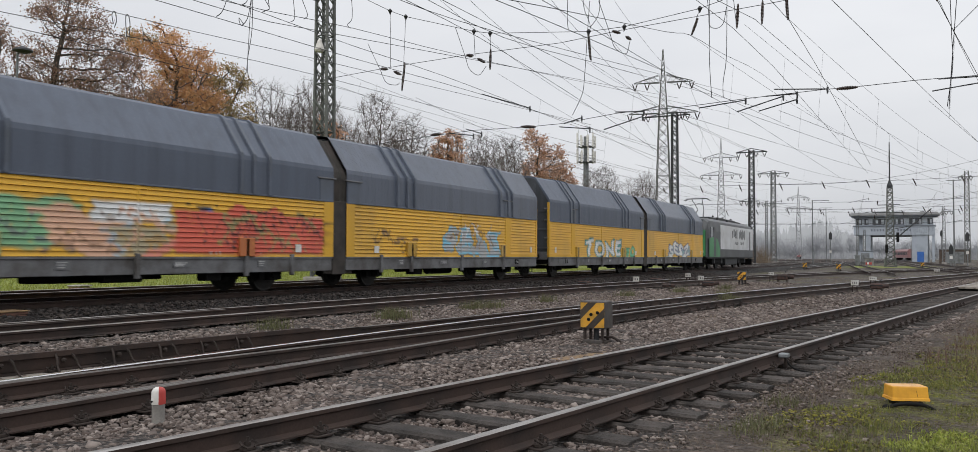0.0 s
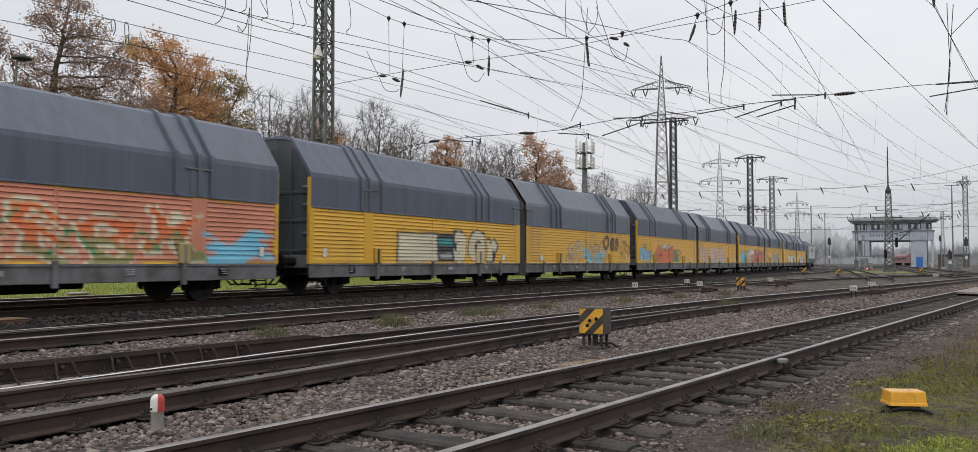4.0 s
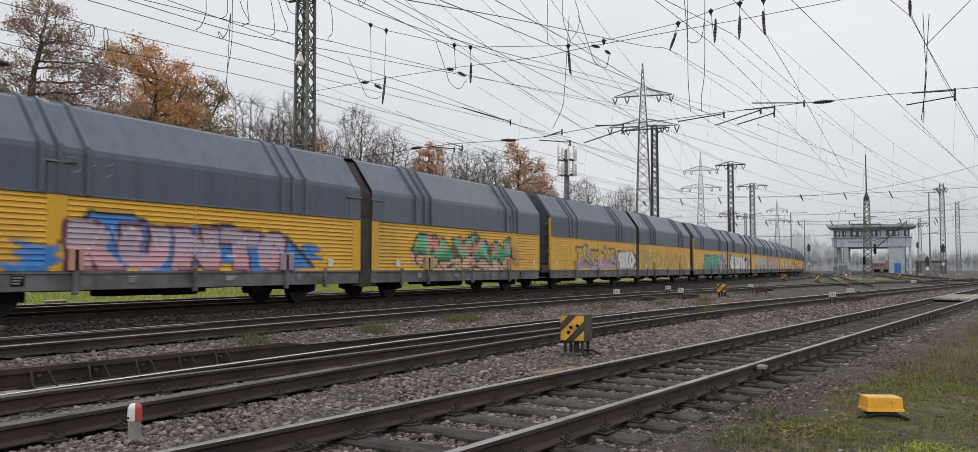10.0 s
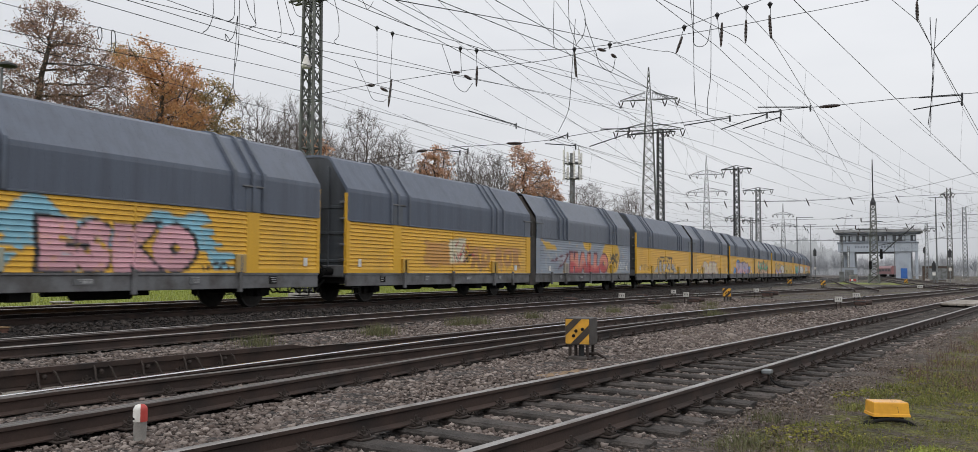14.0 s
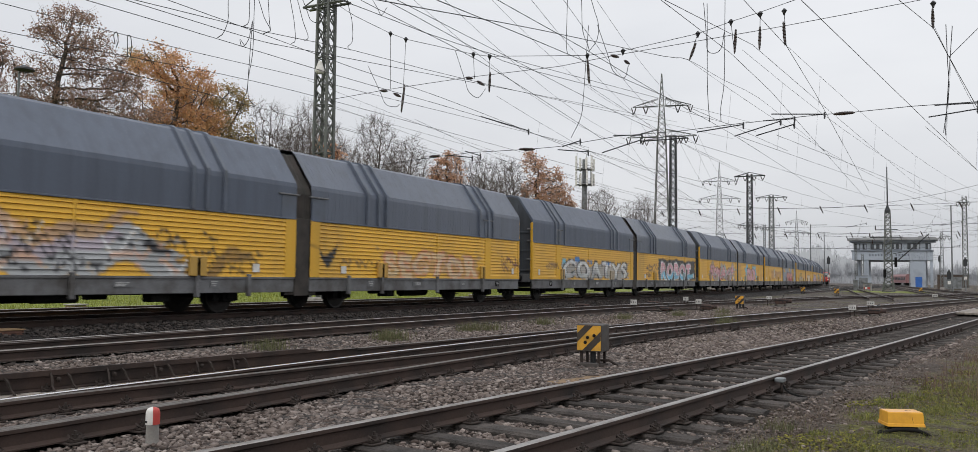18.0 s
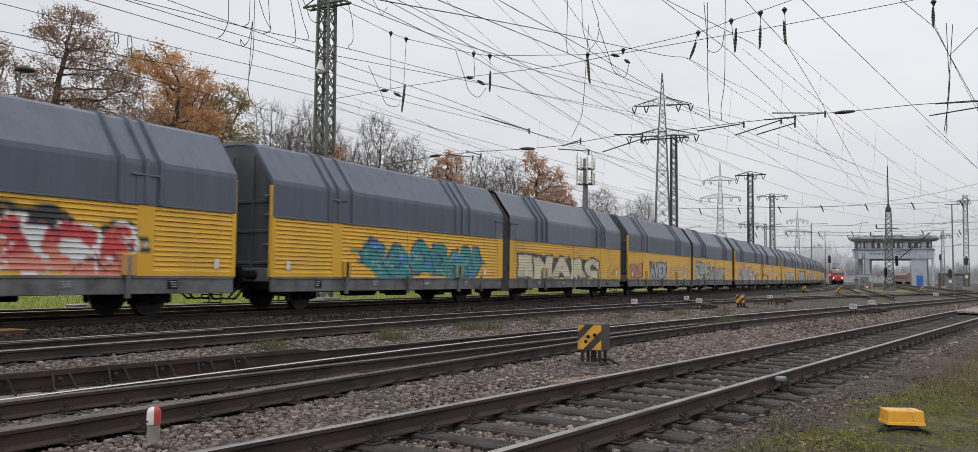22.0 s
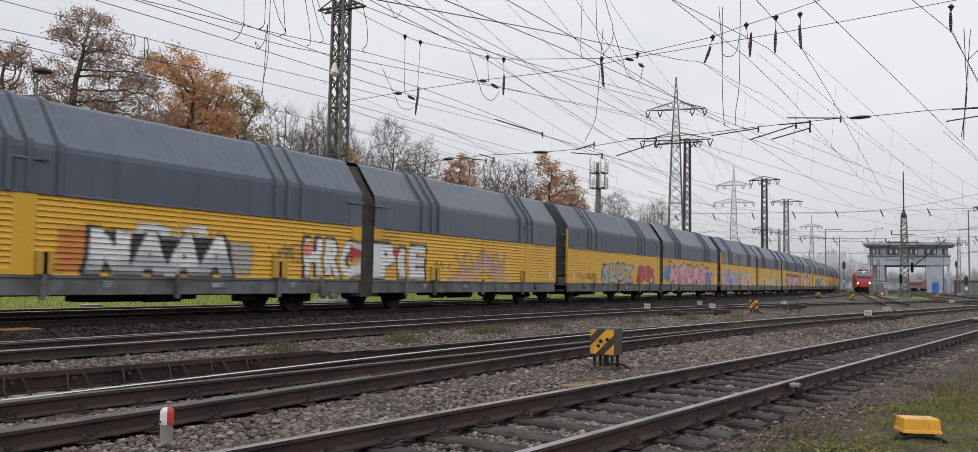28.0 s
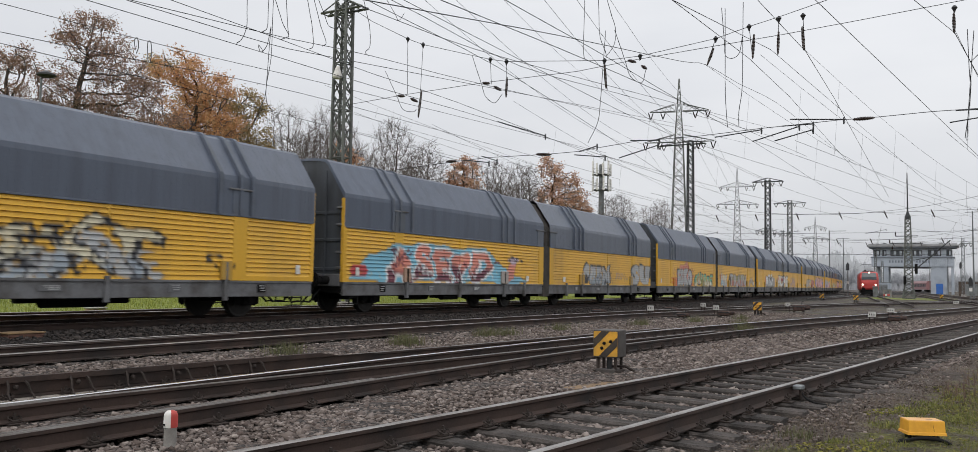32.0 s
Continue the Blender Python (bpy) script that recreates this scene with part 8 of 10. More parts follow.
def span_ropes():
    rope([(-23.87, 28.92, 13.29), (-22.67, 29.06, 12.48), (-20.89, 29.27, 11.52), (-20.15, 29.36, 11.20), (-17.05, 29.73, 10.28), (-16.34, 29.82, 10.13), (-12.27, 30.31, 9.81), (-10.88, 30.47, 9.86), (-8.09, 30.81, 10.26), (-6.91, 30.95, 10.59), (-5.82, 31.08, 10.85), (-1.20, 31.63, 12.1)])
    rope([(-23.82, 28.92, 8.85), (-21.42, 29.21, 9.06), (-20.23, 29.35, 9.15), (-17.38, 29.69, 9.33), (-13.40, 30.17, 9.47), (-11.05, 30.45, 9.73), (-8.14, 30.80, 9.98), (-5.73, 31.09, 10.18), (-3.15, 31.40, 10.44), (4.0, 32.25, 11.2)])
    rope([(-23.79, 28.93, 5.66), (-18.49, 29.56, 6.12), (-17.10, 29.73, 6.22), (-14.69, 30.02, 6.24), (-13.41, 30.17, 6.29), (-11.07, 30.45, 6.58), (-8.62, 30.75, 6.66), (-6.63, 30.98, 6.81), (-3.91, 31.31, 6.97), (-3.11, 31.41, 6.98), (-1.08, 31.65, 7.08), (0.99, 31.90, 7.11), (2.25, 32.05, 7.13)])
    hanger((-20.89, 29.27, 11.52), (-20.85, 29.28, 9.10))
    hanger((-20.15, 29.36, 11.20), (-20.28, 29.35, 8.07), (-20.17, 29.36, 9.25), (-20.31, 29.34, 8.07))
    hanger((-17.05, 29.73, 10.28), (-16.99, 29.74, 9.24))
    hanger((-16.34, 29.82, 10.13), (-16.31, 29.82, 8.67), (-16.31, 29.82, 9.49), (-16.34, 29.82, 8.65))
    hanger((-12.27, 30.31, 9.81), (-12.15, 30.32, 8.65), (-12.27, 30.31, 9.68), (-12.20, 30.32, 8.70))
    hanger((-10.88, 30.47, 9.86), (-10.91, 30.47, 9.67))
    hanger((-8.09, 30.81, 10.26), (-8.42, 30.77, 9.28), (-8.16, 30.80, 9.91), (-8.39, 30.77, 9.30))
    hanger((-6.91, 30.95, 10.59), (-6.79, 30.96, 9.38), (-6.74, 30.97, 10.29), (-6.79, 30.96, 9.40))
    hanger((-5.89, 31.07, 10.77), (-5.93, 31.07, 9.45), (-5.90, 31.07, 10.31), (-5.93, 31.07, 9.47))
    hanger((-5.08, 31.17, 10.79), (-5.02, 31.18, 9.49), (-5.11, 31.17, 10.40), (-5.06, 31.17, 9.54))
    hanger((-0.37, 31.74, 10.54), (-0.39, 31.73, 9.65), (-0.39, 31.73, 10.37), (-0.39, 31.73, 9.69))
    span_insulator((-21.33, 29.22, 9.08), (-20.97, 29.26, 9.03))
    span_insulator((-20.70, 29.30, 8.92), (-20.34, 29.34, 8.74))
    span_insulator((-17.38, 29.69, 9.33), (-17.05, 29.73, 9.27))
    span_insulator((-16.88, 29.75, 9.15), (-16.55, 29.79, 8.95))
    span_insulator((-11.36, 30.42, 9.74), (-11.03, 30.46, 9.63))
    span_insulator((-10.84, 30.48, 9.49), (-10.62, 30.51, 9.33))
    span_insulator((-15.03, 29.98, 6.26), (-14.38, 30.05, 6.22))
    span_insulator((-18.97, 29.50, 6.12), (-18.49, 29.56, 6.14))
    span_insulator((-3.51, 31.36, 6.96), (-2.82, 31.44, 6.98))
    steady_arm((-5.54, 31.12, 7.09), (-3.79, 31.33, 6.98))
    steady_arm((-5.82, 31.08, 6.86), (-4.77, 31.21, 6.88))
    steady_arm((-6.81, 30.96, 6.36), (-5.23, 31.15, 6.82))
    steady_arm((-6.06, 31.05, 6.34), (-4.78, 31.21, 6.68))
    steady_arm((-0.39, 31.73, 7.07), (0.88, 31.89, 7.07))
    steady_arm((-0.57, 31.71, 6.68), (0.87, 31.88, 6.87))
    steady_arm((-11.24, 30.43, 6.62), (-10.15, 30.56, 6.57))
    steady_arm((-11.68, 30.38, 5.97), (-10.20, 30.56, 6.39))
    steady_arm((-13.44, 30.17, 6.17), (-12.22, 30.31, 6.03))
    steady_arm((-13.26, 30.19, 6.28), (-12.54, 30.28, 6.48))
    steady_arm((-17.37, 29.70, 6.29), (-16.69, 29.78, 6.07))
    steady_arm((-18.07, 29.61, 6.15), (-17.04, 29.74, 6.01))
    steady_arm((-8.13, 30.80, 6.58), (-6.50, 31.00, 6.77))
    steady_arm((-16.69, 29.78, 7.68), (-14.64, 30.02, 6.98))
    jumper([(-17.00, 16.31, 8.48), (-17.00, 16.32, 7.98), (-17.00, 16.17, 7.60), (-17.00, 15.98, 7.42)])
    jumper([(-17.00, 17.10, 8.71), (-17.00, 17.09, 8.18), (-17.00, 16.95, 8.01), (-17.00, 16.82, 7.94)])
    jumper([(-17.00, 17.51, 8.76), (-17.00, 17.69, 8.43), (-17.00, 17.94, 8.16), (-17.00, 17.82, 8.06), (-17.00, 17.65, 7.96)])
    jumper([(-17.00, 17.83, 8.89), (-17.00, 17.89, 8.40), (-17.00, 17.94, 8.18)])
    jumper([(-17.00, 18.78, 9.12), (-17.00, 18.92, 8.67), (-17.00, 18.99, 8.13), (-17.00, 18.83, 7.98)])
    jumper([(-17.00, 19.11, 9.21), (-17.00, 19.31, 8.78), (-17.00, 19.56, 8.37), (-17.00, 19.40, 8.21)])
    jumper([(-17.00, 19.38, 9.29), (-17.00, 19.67, 8.91), (-17.00, 20.10, 8.99), (-17.00, 20.33, 9.44)])
    jumper([(-17.00, 21.47, 9.88), (-17.00, 21.67, 9.41), (-17.00, 21.71, 8.80), (-17.00, 21.48, 8.54), (-17.00, 21.65, 8.46)])
    jumper([(-17.00, 16.96, 7.45), (-17.00, 16.78, 7.58), (-17.00, 16.87, 7.40), (-17.00, 17.10, 7.66), (-17.00, 17.23, 8.22), (-17.00, 17.19, 7.68), (-17.00, 17.14, 6.80), (-17.00, 17.08, 6.18), (-17.00, 16.86, 5.76)])
    jumper([(-17.00, 17.28, 8.41), (-17.00, 17.27, 7.35), (-17.00, 17.12, 6.48), (-17.00, 17.18, 6.02), (-17.00, 17.42, 5.86)])
    jumper([(-17.00, 12.87, 6.47), (-17.00, 12.83, 6.68), (-17.00, 12.91, 6.76), (-17.00, 12.95, 6.56), (-17.00, 12.90, 6.39)])
    jumper([(-17.00, 13.23, 6.26), (-17.00, 13.20, 6.70), (-17.00, 13.27, 6.77), (-17.00, 13.32, 6.58), (-17.00, 13.30, 6.27)])
    jumper([(-13.09, 30.21, 11.87), (-13.12, 30.21, 10.38), (-13.07, 30.21, 9.93)])
    jumper([(-12.51, 30.28, 11.80), (-12.46, 30.28, 10.81), (-12.24, 30.31, 10.17), (-12.20, 30.32, 9.92)])
    jumper([(-12.04, 30.34, 11.69), (-11.84, 30.36, 10.98), (-11.90, 30.35, 10.38), (-12.19, 30.32, 9.99)])
    jumper([(-12.32, 30.30, 9.69), (-12.43, 30.29, 8.11), (-12.53, 30.28, 7.38), (-12.91, 30.23, 6.60)])
    jumper([(-7.78, 30.85, 10.11), (-7.74, 30.85, 9.59), (-7.47, 30.88, 9.47), (-7.25, 30.91, 9.66), (-7.15, 30.92, 10.22)])
    jumper([(-7.75, 30.85, 10.06), (-7.75, 30.85, 8.20), (-7.68, 30.86, 6.92)])
    jumper([(-7.13, 30.92, 10.22), (-7.16, 30.92, 8.38), (-7.28, 30.91, 7.47), (-7.28, 30.91, 6.94)])
    jumper([(-21.57, 29.19, 12.73), (-21.35, 29.22, 12.38), (-21.08, 29.25, 12.68)])
    jumper([(-21.36, 29.22, 9.06), (-21.05, 29.25, 8.47), (-20.58, 29.31, 8.33), (-20.40, 29.33, 8.42)])
    jumper([(-17.43, 29.69, 9.28), (-17.24, 29.71, 8.75), (-16.83, 29.76, 8.46), (-16.50, 29.80, 8.81)])
    jumper([(-11.46, 30.40, 9.73), (-11.25, 30.43, 9.10), (-10.82, 30.48, 8.82), (-10.67, 30.50, 9.29)])
    jumper([(0.02, 31.78, 8.48), (0.04, 31.78, 7.54), (-0.14, 31.76, 6.13)])
    jumper([(0.08, 31.79, 8.42), (-0.02, 31.78, 7.12), (-0.09, 31.77, 6.04)])
    rope([(1.63, 31.98, 10.29), (0.07, 31.79, 8.67)])


span_ropes()
Y_SPAN = 30.4
for _line, _x, _zc, _zk in ((line_train, -20.3, 7.95, 6.05), (line_train, -16.3, 8.6, 6.1), (line_third, -12.2, 8.6, 6.15), (line_middle, -8.4, 9.25, 6.3), (line_middle, -6.4, 9.35, 6.3), (line_middle, -5.0, 9.45, 6.2), (line_near, -0.4, 9.55, 6.15)):
    catenary(shifted(_line, _x, Y_SPAN), _zc, _zk, Y_SPAN, sag=1.7, spans=(0, 3))
for _x, _z in ((-25.5, 9.2), (-26.4, 10.3)):
    catenary(shifted(line_train, _x, Y_SPAN), _z, _z - 0.9, Y_SPAN, sag=1.0, spans=(0, 3))


for _line, _zc in ((line_red, 7.6), (line_gate, 7.9), (line_gate_far, 7.7), (line_relief, 7.8)):
    catenary(_line, _zc, 5.75, 96.4, span=52.0, sag=1.2, spans=(0, 4), r=0.011, thread=0.008)


def long_wire(x, *points):
    """A feeder, carrying cable or contact wire along the tracks, by its heights z at y."""
    pts = [Vector((x, y, z)) for y, z in points]
    back = pts[0] + (pts[0] - pts[1]).normalized() * 9.0
    part("line_wire", Shape().tube([back] + bent(pts, 3) + [pts[-1] + (pts[-1] - pts[-2]).normalized() * 22.0], 0.0095, 4), M["wire"], WIRES)


def free_rope(points):
    """A wire that runs on past both ends of the stretch."""
    p = [Vector(q) for q in points]
    rope([p[0] + (p[0] - p[1]).normalized() * 9.0] + p + [p[-1] + (p[-1] - p[-2]).normalized() * 22.0])


def near_wires():
    long_wire(-21.2, (13.16, 8.02), (15.14, 8.09), (18.89, 8.25), (23.87, 8.54), (30.77, 8.87))
    long_wire(-21.2, (12.85, 7.30), (16.06, 7.49), (20.22, 7.80), (25.11, 7.98), (33.34, 8.10))
    long_wire(-20.3, (12.31, 6.73), (16.74, 6.78), (20.74, 6.74), (26.08, 6.73), (31.93, 6.68))
    long_wire(-17.2, (12.83, 7.37), (16.06, 7.46), (22.08, 7.59), (30.96, 7.87), (48.91, 8.15))
    long_wire(-16.8, (14.85, 7.87), (17.49, 7.87), (21.56, 7.84), (26.85, 7.91), (35.65, 7.79))
    long_wire(-16.8, (14.27, 7.68), (17.61, 7.97), (21.55, 8.41), (29.71, 9.09), (53.97, 11.51))
    long_wire(-16.3, (13.40, 7.35), (16.62, 7.45), (18.60, 7.65), (23.65, 8.22), (34.60, 9.45))
    long_wire(-12.4, (16.38, 7.63), (20.76, 7.88), (29.07, 8.77), (40.89, 10.10))
    long_wire(-12.4, (16.89, 7.78), (21.93, 7.67), (28.47, 7.18), (35.27, 6.56))
    long_wire(-12.0, (17.39, 7.86), (22.78, 7.81), (30.92, 8.63), (39.56, 9.50))
    long_wire(-12.0, (17.96, 8.02), (21.22, 8.01), (31.24, 7.99), (39.52, 8.10))
    long_wire(-8.4, (14.23, 6.42), (17.84, 6.69), (21.89, 6.96), (30.39, 7.49))
    long_wire(-8.0, (15.84, 6.81), (19.76, 6.92), (26.39, 7.02), (36.13, 7.29), (52.41, 7.42))
    long_wire(-8.4, (13.20, 6.13), (17.84, 6.99), (27.54, 8.67), (30.63, 9.27), (35.74, 9.65), (43.66, 10.37), (55.36, 10.75))
    free_rope([(-6.31, 22.03, 8.29), (-6.34, 28.33, 8.72), (-6.35, 35.62, 8.88), (-6.95, 69.19, 9.21)])
    free_rope([(-6.34, 24.04, 8.77), (-6.02, 30.31, 9.46), (-5.95, 35.49, 9.75), (-5.74, 43.73, 10.11), (-3.92, 69.31, 10.11)])
    free_rope([(-5.00, 26.35, 9.19), (-4.90, 30.55, 9.32), (-5.09, 38.81, 9.37), (-5.41, 54.16, 9.06)])
    free_rope([(-2.93, 22.82, 8.00), (1.79, 61.59, 8.00)])
    free_rope([(-0.70, 26.92, 8.81), (-0.35, 29.93, 9.20), (0.08, 31.15, 8.48), (1.20, 39.40, 7.92)])


near_wires()
# feeders between the power pylons
for _s in (-1, 1):
    for _h, _o in ((28.2, 6.4), (28.2, 3.7), (34.4, 5.4)):
        _a, _b = Vector((-50.4 + _s * _o, 164.0, _h)), Vector((-71.5 + _s * _o, 300.6, _h))
        _c = _a * 2 - _b
        for _p, _q in ((_a, _b), (_c, _a)):
            _pts = [_p.lerp(_q, i / 12) - Vector((0, 0, 16 * (i / 12) * (1 - i / 12))) for i in range(13)]
            part("power_cable", Shape().tube(_pts, 0.022, 4), M["wire"], WIRES)
# cross ropes of the farther spans
for _y, _z in ((96.4, 8.8), (128.0, 7.6), (166.0, 9.0)):
    for _dz, _sag in ((3.2, 3.0), (0.6, 0.3), (-1.6, 0.2)):
        _pts = [(-33 + 39 * i / 12, _y + 2 * i / 12, _z + _dz - 4 * _sag * (i / 12) * (1 - i / 12)) for i in range(13)]
        rope(_pts, 0.016)
    for i in range(8):
        _x = -30 + 4.4 * i
        span_insulator((_x, _y + 1, _z + 0.5), (_x + 0.35, _y + 1, _z - 0.35))
        if i % 2:
            steady_arm((_x - 1.8, _y + 1, _z - 1.9), (_x + 0.2, _y + 1, _z - 1.5))


# ---- small things of the yard ----
def point_lantern(x, y, turn, label, size=0.40):
    """A turnout lantern box with yellow and black slanting stripes on its stand."""
    t = thing("turnout_lantern", pose(x, y, float(ground_z(np.array(x), np.array(y))), 0, 0, turn), label, "turnout lantern", "turnout lanterns")
    h = size / 2
    z0 = 0.24
    body = part("lantern_box", Shape().box(-h, h, -h, h, z0, z0 + size * 1.05, 0.012), M["iron_box"], t)
    zc, k = z0 + size * 0.525, size * 0.475
    for side in (-1, 1):
        yy = side * (h + 0.004)
        # stripes clipped to the plate
        part("plate", Shape().box(-k, k, min(yy, yy - side * 0.003), max(yy, yy - side * 0.003), zc - k, zc + k), M["hazard"], body)
        for c in (-0.8, 1.0):
            w = 0.72
            poly = [(-1, -1), (1, -1), (1, 1), (-1, 1)]

            def cut(pl, f):
                out = []
                for i in range(len(pl)):
                    a, b = pl[i], pl[(i + 1) % len(pl)]
                    fa, fb = f(a), f(b)
                    if fa >= 0:
                        out.append(a)
                    if fa * fb < 0:
                        q = fa / (fa - fb)
                        out.append((a[0] + (b[0] - a[0]) * q, a[1] + (b[1] - a[1]) * q))
                return out

            poly = cut(poly, lambda p: (p[1] - p[0]) - (c - w * 0.5) * 1.0)
            poly = cut(poly, lambda p: (c + w * 0.5) - (p[1] - p[0])) if poly else poly
            if len(poly) > 2:
                y1 = yy + side * 0.003
                s = Shape()
                s.add([(p[0] * k, y1, zc + p[1] * k) for p in poly], [tuple(range(len(poly)))])
                part("stripe", s, M["stripe"], body)
        for u, v in ((-0.1, 0.05), (0.45, 0.2), (-0.3, -0.35)):
            d = Shape()
            y1 = yy + side * 0.004
            d.disc_stack((u * k, y1, zc + v * k), (u * k, y1 + side * 0.02, zc + v * k), (0.026, 0.026, 0.012), 10)
            part("stud", d, M["black"], body)
    for sx in (-1, 1):
        for sy in (-1, 1):
            part("leg", Shape().box(sx * h * 0.7 - 0.02, sx * h * 0.7 + 0.02, sy * h * 0.7 - 0.02, sy * h * 0.7 + 0.02, -0.02, z0, 0.004), M["clip"], t)
    part("foot_frame", Shape().box(-h * 0.95, h * 0.95, -h * 0.95, h * 0.95, -0.02, 0.05, 0.01), M["clip"], t)
    part("spindle", Shape().rod((0, 0, 0.03), (0, 0, z0), 0.045, None, 8), M["dark_steel"], t)
    part("crank_rod", Shape().tube([(0.0, 0.05, 0.09), (0.22, 0.1, 0.10), (0.34, 0.16, 0.02)], 0.022, 6), M["clip"], t)
    part("foot_slab", Shape().box(-0.15, 0.15, -0.22, -0.12, -0.03, 0.07, 0.01), M["iron_box"], t)
    return t


point_lantern(-4.86, 12.30, 3, "turnout lantern with yellow and black stripes on a low iron stand", 0.395)
point_lantern(-8.65, 40.3, 3, "turnout lantern with yellow and black stripes beside the track", 0.39)
point_lantern(-9.3, 84.0, 3, "striped turnout lantern on the far gravel", 0.44)
point_lantern(-13.4, 92.0, 3, "striped turnout lantern on the far gravel", 0.44)
point_lantern(-3.4, 118.0, 3, "striped turnout lantern on the far gravel", 0.42)


def clearance_marker():
    """The short post with a white and red cap that marks the fouling point."""
    t = thing("fouling_point_marker", pose(-5.55, 4.68, -0.20, 0, 0, 50), "short concrete post with a white and red cap in the ballast", "marker post")
    r = 0.054
    p = Shape()
    n = 20
    p.loft([[(r * 0.9 * math.cos(2 * math.pi * i / n), r * 0.9 * math.sin(2 * math.pi * i / n), z) for i in range(n)] for z in (-0.1, 0.18)])
    part("post", p, M["concrete"], t)
    for mat, a0, a1, lab in (("white", 90, 270, "white half of the cap"), ("red", 270, 450, "red half of the cap")):
        c = Shape()
        prof = ((r, 0.165), (r, 0.248), (r * 0.95, 0.268), (r * 0.78, 0.285), (r * 0.45, 0.296), (0.002, 0.30))
        rings = [[(pr * math.cos(radians(a0 + (a1 - a0) * i / 12)), pr * math.sin(radians(a0 + (a1 - a0) * i / 12)), z) for i in range(13)] for pr, z in prof]
        c.loft(rings, False, False)
        part("cap", c, M[mat], t, lab, True)
    part("screw", Shape().disc_stack((-0.045, -r * 0.62, 0.19), (-0.052, -r * 0.72, 0.19), (0.008, 0.008), 8), M["black"], t)


clearance_marker()


def rail_bond():
    """The pale bonding block clamped to the outer side of the siding's rail."""
    t = thing("rail_bond", pose(line_near(10.8) + GAUGE / 2 + 0.075, 10.8, 0.0, 0, 0, -7.3), "pale concrete bonding block clamped to the rail", "rail bond")
    part("block", Shape().box(-0.035, 0.075, -0.07, 0.07, -0.075, -0.022, 0.012), M["steel"], t)
    part("clamp_leg", Shape().box(0.03, 0.06, -0.035, 0.035, -0.2, -0.055, 0.006), M["clip"], t)
    part("cable", Shape().tube(bent([(0.045, 0.0, -0.1), (0.12, -0.05, -0.17), (0.24, -0.12, -0.2), (0.4, -0.14, -0.215)]), 0.012, 6), M["black"], t)


rail_bond()


def impedance_box():
    """The orange-yellow cable box on its black foot, with its hose."""
    t = thing("cable_box", pose(-0.43, 8.80, -0.25, 0, 0, 24), "orange-yellow cable distribution box on a black base in the weeds", "cable box")
    w, d = 0.168, 0.118
    lid = Shape()
    lid.loft([[(-w, -d, 0.085), (w, -d, 0.085), (w, d, 0.085), (-w, d, 0.085)], [(-w * 0.985, -d * 0.97, 0.108), (w * 0.985, -d * 0.97, 0.108), (w * 0.985, d * 0.97, 0.108), (-w * 0.985, d * 0.97, 0.108)],
              [(-w * 0.95, -d * 0.92, 0.112), (w * 0.95, -d * 0.92, 0.112), (w * 0.95, d * 0.92, 0.112), (-w * 0.95, d * 0.92, 0.112)], [(-w * 0.925, -d * 0.86, 0.205), (w * 0.925, -d * 0.86, 0.205), (w * 0.925, d * 0.86, 0.205), (-w * 0.925, d * 0.86, 0.205)],
              [(-w * 0.90, -d * 0.82, 0.214), (w * 0.90, -d * 0.82, 0.214), (w * 0.90, d * 0.82, 0.214), (-w * 0.90, d * 0.82, 0.214)]])
    cover = part("cover", lid, M["orange_box"], t)
    part("stain", Shape().box(0.03, 0.085, -0.01, 0.006, 0.2142, 0.2155, 0.0005), M["rust_stain"], cover)
    part("lid_panel", Shape().box(-w * 0.84, w * 0.84, -d * 0.75, d * 0.75, 0.2125, 0.2146), M["faded_orange"], cover, "sun-faded top of the cover")
    part("crack", Shape().tube([(0.06, -d * 0.79, 0.212), (0.055, -d * 0.88, 0.17), (0.062, -d * 0.93, 0.12)], 0.0018, 4), M["rust_stain"], cover)
    part("base", Shape().box(-w * 0.75, w * 0.75, -d * 0.7, d * 0.7, -0.03, 0.088, 0.02), M["black"], t)
    part("hose", Shape().tube(bent([(-0.30, -0.20, 0.0), (-0.22, -0.2, 0.045), (-0.10, -0.19, 0.07), (0.06, -0.19, 0.065), (0.17, -0.18, 0.02), (0.22, -0.17, -0.03)]), 0.017, 8), M["black"], t, "ribbed black hose", True)
    part("hose_collar", Shape().disc_stack((-0.31, -0.2, -0.01), (-0.23, -0.2, 0.05), (0.03, 0.038, 0.034, 0.038, 0.034, 0.025), 10), M["black"], t)
    part("lug", Shape().box(w * 0.98, w * 1.15, -0.02, 0.02, 0.09, 0.106, 0.004), M["steel"], t)


M["faded_orange"] = material("faded_orange_lacquer", (0.62, 0.36, 0.15), 0.6, 0, 0.2, 9, 70, 0.15, 0.002, dirt=(0.40, 0.20, 0.07), dirt_at=0.42)
M["rust_stain"] = material("rusty_stain", (0.06, 0.035, 0.022), 0.8, 0, 0.4, 12, 60, 0.2, 0.001)
impedance_box()


M["digit"] = material("worn_board_paint", (0.12, 0.115, 0.11), 0.7, 0, 0.3, 8, 50, 0.0)
M["board_white"] = material("grimy_white_board", (0.50, 0.49, 0.47), 0.6, 0, 0.2, 6, 60, 0.1, 0.001, dirt=(0.33, 0.31, 0.28))


